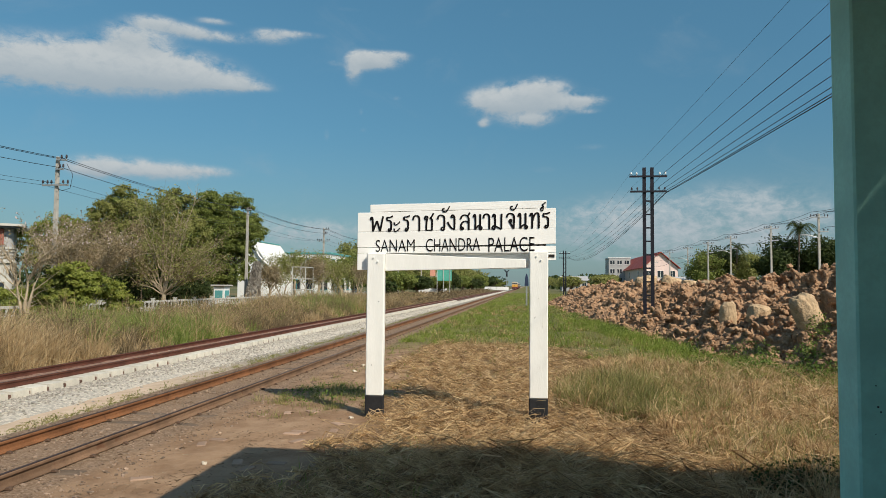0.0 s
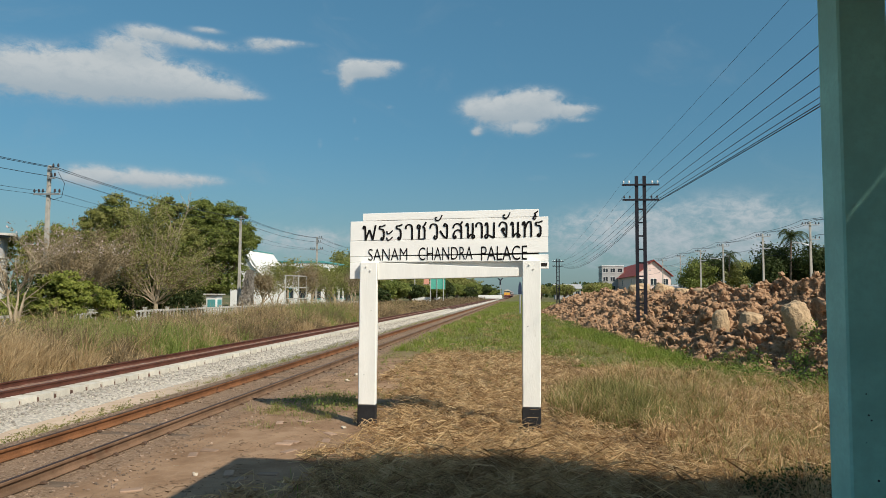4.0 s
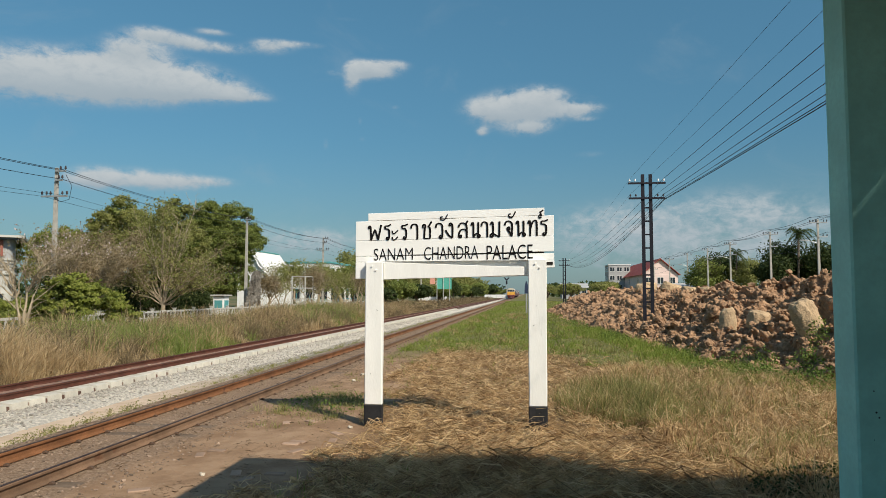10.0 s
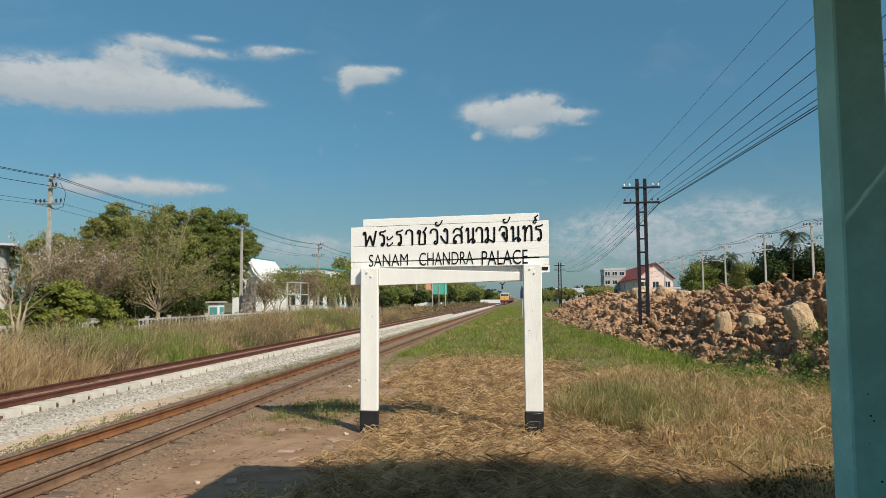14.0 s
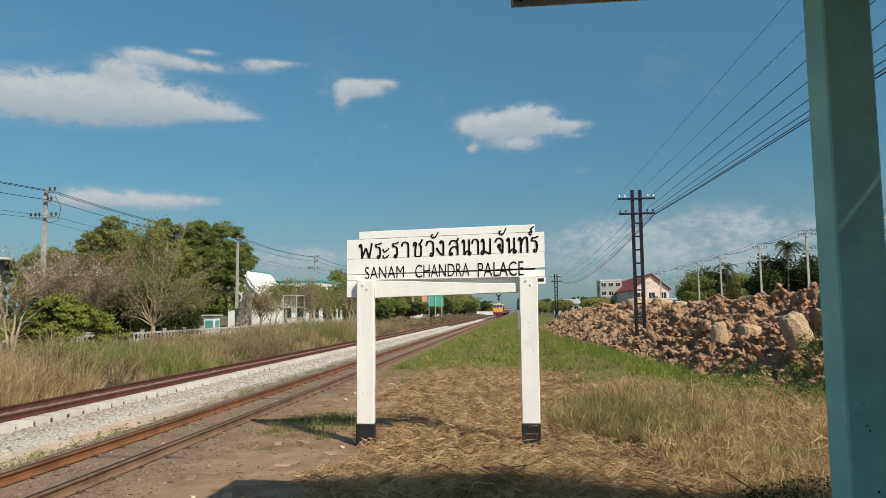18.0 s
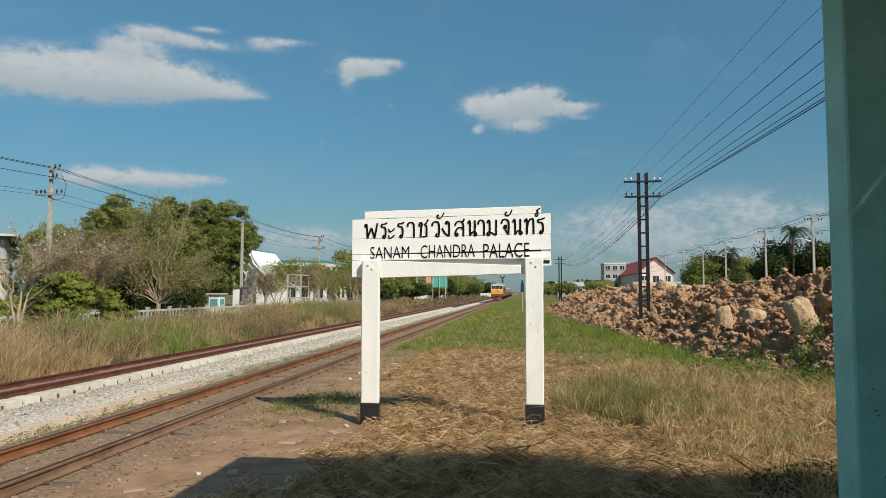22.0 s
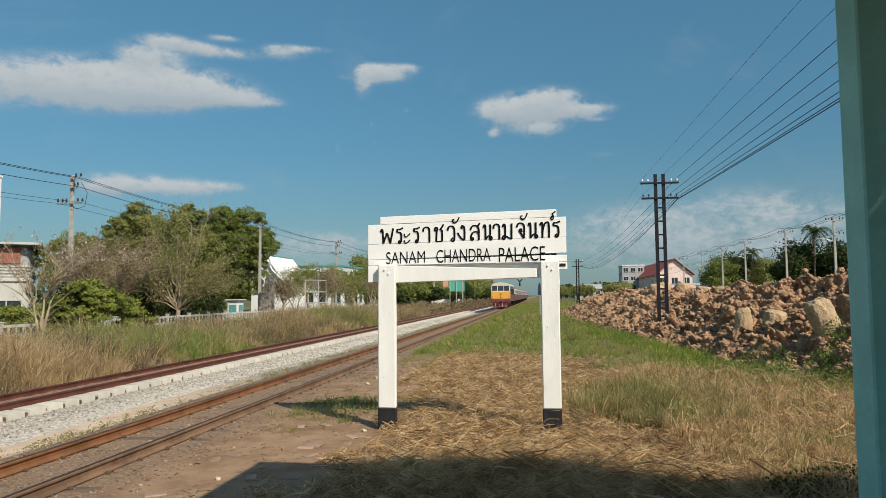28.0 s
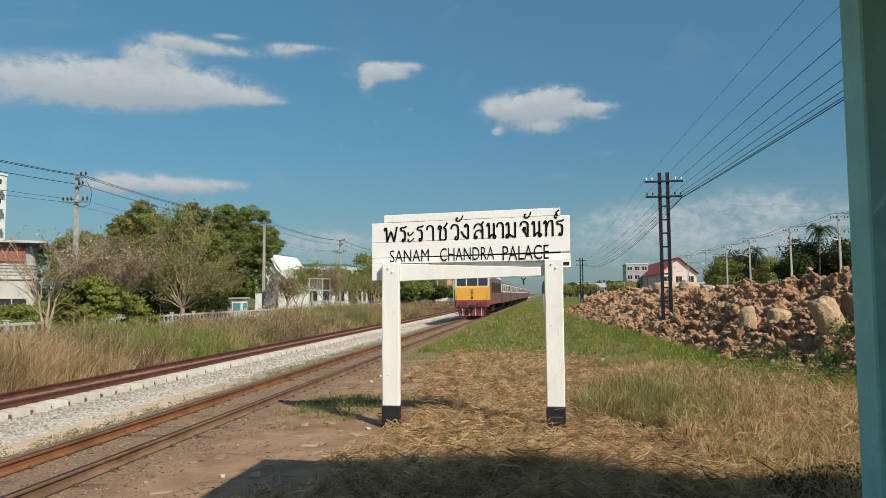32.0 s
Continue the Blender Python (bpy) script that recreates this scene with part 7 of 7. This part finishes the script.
def build_grass():
    # tall dry grass along the far side of the new track, in bushy clumps
    k = 2600
    cy = 12 + 110 * rng.uniform(0, 1, k) ** 1.6
    cx = -13.7 - 7.5 * rng.uniform(0, 1, k) ** 1.15 - 0.01 * cy
    p = patchy(cx, cy, 61, 2.5)
    tall = np.clip(0.92 - np.clip(cy - 32, 0, 4) * 0.05 + 0.38 * p + rng.normal(0, 0.3, k) + np.clip(25 - cy, 0, 8) * 0.06 + 0.55 * np.exp(-((cy - 62) / 14) ** 2), 0.35, 2.1) * np.clip((-cx - 13.0) / 2.4, 0.35, 1.0)
    near_green = np.exp(-((cy - 28.8) / 3.8) ** 2) * 0.8 + np.exp(-((cy - 58.0) / 6.0) ** 2) * 0.5
    near_scrub = np.exp(-((cy - 24.0) / 2.6) ** 2) * 0.65 + np.exp(-((cy - 38.0) / 4.0) ** 2) * 0.6
    kind = np.where(rng.uniform(0, 1, k) < near_green, 1, np.where(rng.uniform(0, 1, k) < near_scrub, 2, np.where(patchy(cx, cy, 62, 2.0) + 0.35 * rng.normal(size=k) > 0.1 + (cy < 24) * 0.35, 2, 0)))
    for kd, mat, label, name in ((0, DRYGRASS, "tall tan dry grass beyond the tracks", "dry_grass"), (1, TALL_GREEN, "tall fresh green grass beyond the tracks", "green_grass"), (2, SCRUB, "brown dead scrub beyond the tracks", "dead_scrub")):
        sel = kind == kd
        x, y, way, w = clumps(cx[sel], cy[sel], 70, 0.26)
        hh = tall[sel][w] * rng.uniform(0.45, 1.3, len(x))
        lean = np.clip(rng.normal(0.42, 0.24, len(x)) if kd != 2 else rng.normal(0.55, 0.25, len(x)), 0.02, 0.9)
        blades(name, x, y, ground_z(x, y) - 0.03, hh, rng.uniform(0.008, 0.020, len(x)) * (1 + y / 70), lean, mat, label, "grass", way=way)
    k = 330
    cx, cy = rng.uniform(-24.6, -20.5, k), 24 + 62 * rng.uniform(0, 1, k)
    sort = rng.choice(3, k, p=[0.45, 0.3, 0.25])
    for q, mat, label, name in ((0, SCRUB, "brown dead scrub before the white fence", "dead_scrub"), (1, OLIVE, "dull green scrub before the white fence", "green_scrub"), (2, DRYGRASS, "tan dry grass before the white fence", "dry_grass")):
        x, y, way, w = clumps(cx[sort == q], cy[sort == q], 70, 0.34)
        tall = np.clip(rng.normal(0.95, 0.35, (sort == q).sum()) * np.where(patchy(cx[sort == q], cy[sort == q], 68, 3.0) > -0.1, 1.0, 0.45), 0.25, 1.8)
        blades(name, x, y, ground_z(x, y) - 0.03, tall[w] * rng.uniform(0.4, 1.25, len(x)), rng.uniform(0.012, 0.028, len(x)) * (1 + y / 90), np.clip(rng.normal(0.5, 0.25, len(x)), 0.02, 0.95), mat, label, "grass", way=way)
    k = 1300
    cy = 14 + 110 * rng.uniform(0, 1, k) ** 1.5
    cx = -14.6 - 6.5 * rng.uniform(0, 1, k) - 0.01 * cy
    keep = patchy(cx, cy, 64, 2.2) + 0.3 * rng.normal(size=k) > np.where(cy < 22.5, 0.9, np.where(cy < 27, -0.2, np.where(cy < 34, 0.9, 0.1)))
    which = np.repeat(np.nonzero(keep)[0], 90)
    bush = np.stack([cx[which], cy[which], ground_z(cx[which], cy[which])], 1) + np.clip(rng.normal(size=(len(which), 3)), -1.7, 1.7) * np.array([0.42, 0.42, 0.30]) * rng.uniform(0.5, 1.4, k)[which][:, None] + np.array([0, 0, 0.5])
    half = rng.uniform(0, 1, k)[which] < 0.62
    tagged(leaves("scrub_bushes", bush[half], 0.075, SCRUB), "brown dead leafy scrub among the tall grass", "scrub", "", "stuff")
    tagged(leaves("leafy_bushes", bush[~half], 0.075, LEAF_OLIVE), "dull green leafy scrub among the tall grass", "scrub", "", "stuff")
    k = 9000
    y = 95 + 210 * rng.uniform(0, 1, k) ** 1.2
    x = -14.2 - 7 * rng.uniform(0, 1, k)
    z = ground_z(x, y) + np.clip(0.7 + 0.7 * patchy(x, y, 66, 4.0), 0.1, 1.8) * rng.uniform(0, 1, k)
    tagged(leaves("far_scrub", np.stack([x, y, z], 1), 0.34, SCRUB), "brown scrub along the far track side", "scrub", "", "stuff")
    # cut straw lying over the yard
    k = 150000
    y = 5.2 + 22.0 * rng.uniform(0, 1, k) ** 1.5
    x = rng.uniform(-3.2, 7.0, k)
    edge = -2.2 + 0.55 * patchy(x, y, 71, 1.2) + np.clip(9.0 - y, 0, 2) * -0.15 + np.clip(y - 12, 0, 6) * -0.2
    keep = (x > edge) & (x < np.interp(y, [9, 14, 20], [7.2, 6.3, 5.3])) & (rng.uniform(0, 1, k) < np.clip((24.5 - y + 2.5 * patchy(x, y, 72, 1.5) - np.clip(x - 0.5, 0, 4) * 2.4) / 4.0, 0.05, 1))
    keep &= rng.uniform(0, 1, k) < np.clip(0.6 + 1.3 * patchy(x, y, 74, 0.16) + 0.5 * patchy(x, y, 75, 0.5), 0.05, 1) * np.where((y < 8.6) & (x > -1.6), 0.4, 1) * np.where(x > 2.4, 0.5, 1)
    x, y = x[keep], y[keep]
    k = len(x)
    pile = np.clip(0.045 + 0.06 * patchy(x, y, 73, 0.6) + 0.08 * patchy(x, y, 74, 0.16) + np.clip(x - 2.5, 0, 2) * 0.03, 0.0, 0.22)
    straws("straw", x, y, ground_z(x, y) + 0.012 + pile * rng.uniform(0.2, 1, k) ** 0.5, rng.uniform(0.09, 0.34, k), rng.uniform(0.007, 0.012, k), 0.32, STRAW, "cut dry straw lying over the yard", "straw", 0.28)
    k = 1500
    x, y = rng.uniform(-1.6, 5.5, k), rng.uniform(5.6, 15.0, k)
    straws("straw_stalks", x, y, ground_z(x, y) + rng.uniform(0.03, 0.13, k), rng.uniform(0.2, 0.6, k), rng.uniform(0.005, 0.009, k), 0.2, STRAW, "long bent dry stalks on the straw", "straw", 0.35)
    k = 8500
    x, y = rng.normal(0.3, 1.4, k), rng.normal(7.5, 0.75, k)
    keep = (y > 5.5) & (y < 9.6) & (x > -2.0) & (patchy(x, y, 78, 0.5) > -0.35)
    x, y = x[keep], y[keep]
    k = len(x)
    straws("straw_heap", x, y, ground_z(x, y) + 0.02 + 0.08 * rng.uniform(0, 1, k) * np.exp(-((x - 0.2) / 1.4) ** 2 - ((y - 7.8) / 0.9) ** 2), rng.uniform(0.2, 0.65, k), rng.uniform(0.006, 0.010, k), 0.15, STRAW, "heaped long straw in the shade of the roof", "straw", 0.42)
    # standing dry tufts near the heap
    k = 900
    cy = 6.5 + 11.5 * rng.uniform(0, 1, k)
    cx = rng.uniform(1.9, 6.6, k)
    keep = cx < np.interp(cy, [6, 14, 20], [6.9, 6.3, 5.3]) + 0.3
    x, y, way, w = clumps(cx[keep], cy[keep], 38, 0.07)
    tall = rng.uniform(0.18, 0.5, keep.sum())
    blades("dry_tufts", x, y, ground_z(x, y), tall[w] * rng.uniform(0.5, 1.2, len(x)), rng.uniform(0.008, 0.016, len(x)), rng.uniform(0.2, 0.98, len(x)), STRAW, "standing tufts of dry yellow grass", "grass", 0.9, way=way)
    k = 400
    cx, cy = rng.uniform(2.0, 6.7, k), rng.uniform(7.6, 17.5, k)
    x, y, way, w = clumps(cx, cy, 40, 0.10)
    blades("fading_grass", x, y, ground_z(x, y), rng.uniform(0.08, 0.40, len(x)), rng.uniform(0.007, 0.013, len(x)), rng.uniform(0.1, 0.9, len(x)), OLIVE, "dull green grass growing through the dry stalks", "grass", way=way)
    # grey-green tussocks beside the sign
    k = 250
    a, r = rng.uniform(0, math.tau, k), np.sqrt(rng.uniform(0, 1, k))
    cx, cy = 2.0 + 1.5 * r * np.cos(a), 12.7 + 2.3 * r * np.sin(a)
    x, y, way, w = clumps(cx, cy, 65, 0.10)
    blades("tussock", x, y, ground_z(x, y), ((0.56 - 0.26 * r) * rng.uniform(0.6, 1.25, k))[w] * rng.uniform(0.4, 1.2, len(x)), rng.uniform(0.007, 0.013, len(x)), np.clip(rng.normal(0.4, 0.25, len(x)), 0.02, 0.95), OLIVE, "grey-green grass tussocks beside the sign", "grass", way=way)
    x, y, way, w = clumps(cx[::3], cy[::3], 60, 0.2)
    blades("tussock_stalks", x, y, ground_z(x, y), rng.uniform(0.15, 0.6, len(x)), rng.uniform(0.005, 0.010, len(x)), np.clip(rng.normal(0.55, 0.25, len(x)), 0.02, 0.97), STRAW, "dry stalks among the tussocks", "grass", way=way)
    k = 34
    x, y, way, w = clumps(-3.5 + rng.normal(0, 0.5, k), 12.4 + rng.normal(0, 0.6, k), 45, 0.13)
    blades("sprouts", x, y, ground_z(x, y), rng.uniform(0.06, 0.24, len(x)), rng.uniform(0.004, 0.009, len(x)), rng.uniform(0.2, 0.95, len(x)), OLIVE, "low green grass beside the sign post", "grass", way=way)
    k = 1500
    x, y = rng.uniform(2.0, 6.4, k), rng.uniform(8.0, 16.5, k)
    straws("long_stalks", x, y, ground_z(x, y) + rng.uniform(0.04, 0.26, k), rng.uniform(0.18, 0.55, k), rng.uniform(0.006, 0.012, k), 0.5, STRAW, "long bent dry stalks tangled in the grass", "straw", 0.4)
    k = 420
    cy = 14.0 + 26 * rng.uniform(0, 1, k) ** 1.3
    cx = np.interp(cy, [9, 14, 20, 34, 50], [7.2, 6.3, 5.3, 4.0, 3.3]) + rng.normal(-0.45, 0.5, k)
    x, y, way, w = clumps(cx, cy, 45, 0.14)
    blades("foot_grass", x, y, ground_z(x, y), rng.uniform(0.12, 0.42, k)[w] * rng.uniform(0.5, 1.2, len(x)), rng.uniform(0.006, 0.013, len(x)) * (1 + y / 50), np.clip(rng.normal(0.5, 0.25, len(x)), 0.05, 0.95), GREEN, "fresh green grass along the heap's foot", "grass", way=way)
    # straw bits and sprouts over the dirt
    k = 24000
    x, y = rng.uniform(-7.3, -1.6, k), 5.0 + 18 * rng.uniform(0, 1, k)
    keep = rng.uniform(0, 1, k) < np.clip(0.3 + 0.9 * patchy(x, y, 95, 0.7), 0.03, 1)
    x, y = x[keep], y[keep]
    straws("straw_bits", x, y, ground_z(x, y) + 0.008, rng.uniform(0.02, 0.10, len(x)), rng.uniform(0.003, 0.008, len(x)), 0.12, LITTER, "scattered bits of straw and leaf on the dirt", "straw")
    k = 70
    x, y, way, w = clumps(rng.uniform(-4.4, -2.3, k), rng.uniform(10.0, 22.0, k), 40, 0.09)
    blades("sprouts", x, y, ground_z(x, y), rng.uniform(0.04, 0.16, len(x)), rng.uniform(0.004, 0.008, len(x)), rng.uniform(0.2, 0.9, len(x)), OLIVE, "low dull green sprouts on the dirt", "grass", way=way)
    # green verge running away between the old track and the heap
    k = 95000
    y = 15.0 + 165 * rng.uniform(0, 1, k) ** 2.3
    right = np.interp(y, [9, 14, 20, 34, 50, 70, 90, 180], [7.2, 6.5, 5.5, 4.2, 3.5, 2.9, 2.6, 9.0]) + 0.4
    left = np.interp(y, [15, 20, 30, 180], [-2.4, -4.1, -4.7, -4.85])
    x = left + (right - left) * rng.uniform(0, 1, k)
    keep = rng.uniform(0, 1, k) < np.clip((y - 21.5 + 3.0 * patchy(x, y, 81, 1.8) + np.clip(x - 0.3, 0, 4) * 2.6) / 4.0, 0.02, 1)
    x, y = x[keep], y[keep]
    k = len(x)
    p = patchy(x, y, 82, 2.5)
    dry = (rng.uniform(0, 1, k) < np.clip(0.3 - 0.7 * p + np.clip(x - 0.2, 0, 3) * 0.1, 0.03, 0.85))
    for sel, mat, label, name in ((~dry, GREEN, "short green grass on the verge", "green_grass"), (dry, OLIVE, "fading grey-green grass on the verge", "fading_grass")):
        blades(name, x[sel], y[sel], ground_z(x[sel], y[sel]), np.clip(rng.normal(0.12, 0.05, sel.sum()) * (1 + 0.6 * p[sel]), 0.03, 0.34), rng.uniform(0.006, 0.014, sel.sum()) * (1 + y[sel] / 40), rng.uniform(0.2, 0.9, sel.sum()), mat, label, "grass")
    # coarser tufts and dry patches that break up the verge
    k = 900
    cy = 15 + 50 * rng.uniform(0, 1, k) ** 1.6
    cx = -4.3 + rng.uniform(0, 1, k) * (np.interp(cy, [14, 20, 34, 50, 70], [6.3, 5.3, 4.0, 3.3, 2.7]) + 4.5)
    keep = (cy > 22 - np.clip(cx, 0, 4) * 1.8) & (patchy(cx, cy, 84, 1.3) + 0.25 * rng.normal(size=k) > -0.05)
    cx, cy = cx[keep], cy[keep]
    sort = rng.choice(3, len(cx), p=[0.5, 0.3, 0.2])
    for q, mat, label, name in ((0, GREEN, "coarse green tufts on the verge", "green_tufts"), (1, OLIVE, "fading tufts on the verge", "fading_tufts"), (2, STRAW, "dry tufts on the verge", "dry_tufts")):
        x, y, way, w = clumps(cx[sort == q], cy[sort == q], 46, 0.15)
        tall = rng.uniform(0.12, 0.38, (sort == q).sum())
        blades(name, x, y, ground_z(x, y), tall[w] * rng.uniform(0.4, 1.2, len(x)), rng.uniform(0.006, 0.013, len(x)) * (1 + y / 50), np.clip(rng.normal(0.5, 0.25, len(x)), 0.05, 0.95), mat, label, "grass", way=way)
    # weeds at the heap's foot, at the sign's foot, by the ditch
    def weeds(name, cx, cy, rx, ry, n, h, label, mat=WEED, size=0.06):
        a, r = rng.uniform(0, math.tau, n), np.sqrt(rng.uniform(0, 1, n))
        x, y = cx + rx * r * np.cos(a), cy + ry * r * np.sin(a)
        z = np.maximum(ground_z(x, y), np.where(x > 2, heap_z(x, y), -1))
        pts = np.stack([x, y, z + rng.uniform(0.02, 1, n) ** 1.3 * h * (1.1 - r * 0.6)], 1)
        ob = leaves(name, pts, size, mat, droop=-0.2)
        tagged(ob, label, "weeds", "", "stuff")
    # dark green weeds, their leaf colour deepened further to hold the shade among them
    weeds("weeds", 2.95, 7.3, 0.8, 0.45, 2400, 0.34, "dark green weeds in the dry grass, darkened for shade", mat=LEAF_DEEP, size=0.03)
    weeds("weeds", -3.55, 12.4, 0.95, 1.1, 420, 0.15, "low green weeds beside the sign post", size=0.045)
    for cx, cy, rx, ry, n, h in ((5.2, 16.6, 0.6, 0.7, 1500, 0.5), (5.8, 15.2, 0.6, 0.6, 1300, 0.5), (4.4, 17.8, 0.6, 0.9, 1100, 0.35), (5.4, 18.6, 0.8, 1.6, 1100, 0.4), (6.3, 16.4, 0.5, 0.9, 900, 0.5), (4.8, 21.8, 0.7, 1.8, 900, 0.3), (6.6, 14.3, 0.5, 0.9, 700, 0.5), (3.7, 30.5, 0.6, 3.0, 1200, 0.4), (6.9, 17.6, 0.25, 0.4, 300, 0.6), (3.0, 44.0, 0.7, 5.0, 1200, 0.4), (5.6, 17.2, 0.3, 0.4, 300, 0.8)):
        weeds("weeds", cx, cy, rx, ry, n, h, "leafy green weeds at the heap's foot", size=0.055)
    k = 420
    cy = 6 + 70 * rng.uniform(0, 1, k) ** 1.3
    cx = -7.75 + rng.normal(0, 0.3, k)
    cx = np.where(cy > 18, cx - rng.uniform(-0.2, 0.9, k), cx)
    keep = patchy(cx, cy, 91, 1.4) > np.where(cy > 18, -0.5, -0.05)
    x, y, way, w = clumps(cx[keep], cy[keep], 40, 0.1)
    tagged(leaves("ditch_weeds", np.stack([x, y, ground_z(x, y) + rng.uniform(0.0, 0.16, len(x)) * rng.uniform(0.2, 1, keep.sum())[w]], 1), 0.028, OLIVE, droop=-0.2), "sparse dull green weeds along the ditch", "weeds", "", "stuff")
    # shaded green patch under the roof's edge
    k = 1500
    x = rng.uniform(-2.4, 4.5, k)
    y = rng.uniform(5.6, 8.4, k)
    keep = (patchy(x, y, 93, 0.8) > 0.12) & ((x < -0.9) | (x > 2.3))
    x, y = x[keep], y[keep]
    blades("green_grass", x, y, ground_z(x, y), rng.uniform(0.06, 0.24, len(x)), rng.uniform(0.005, 0.011, len(x)), rng.uniform(0.1, 0.8, len(x)), GREEN, "green grass growing through the straw", "grass")


build_grass()


# ---- litter and loose bits ----
def build_litter():
    for x, y, s, label in ((0.36, 10.15, 0.06, "crumpled pale scrap beside the sign post"), (-3.9, 15.6, 0.05, "pale stone by the old track"), (-4.0, 16.8, 0.05, "pale stone by the old track"), (-3.55, 7.4, 0.03, "pale stone on the dirt"), (-2.6, 10.2, 0.04, "small pale scrap on the straw")):
        v, f = lump_mesh(int(x * 10) + 70, 2, 0.7, 0.6)
        ob = sheet("scrap", v * s, f, M["litter"], label, "scrap")
        ob.location = (x, y, float(ground_z(x, y)) + s * 0.35)
    bm = bmesh.new()
    box(bm, -0.11, 0.11, -0.055, 0.055, -0.03, 0.03, 0.008)
    src = part("paving_brick", bm, M["brick"])
    tagged(src, "worn reddish paving brick bedded in dirt", "brick", "loose bricks in the dirt")
    src.location = (-3.1, 9.0, float(ground_z(-3.1, 9.0)) - 0.012)
    for k in range(14):
        x, y = random.uniform(-4.2, -2.6), random.uniform(6.0, 10.6)
        copy_thing(src, pose(x, y, float(ground_z(x, y)) - random.uniform(0.005, 0.02), 0, 0, random.uniform(0, 180)))


build_litter()


def motions():
    """The train comes up the old track towards the camera."""
    walk(LOCO, [(t, pose(NEAR_TRACK, y, RAIL_Z)) for t, y in TRAIN])
    for k, c in enumerate(COACHES):
        walk(c, [(t, pose(NEAR_TRACK, y + 17.2 + k * 20.5, RAIL_Z)) for t, y in TRAIN])


motions()
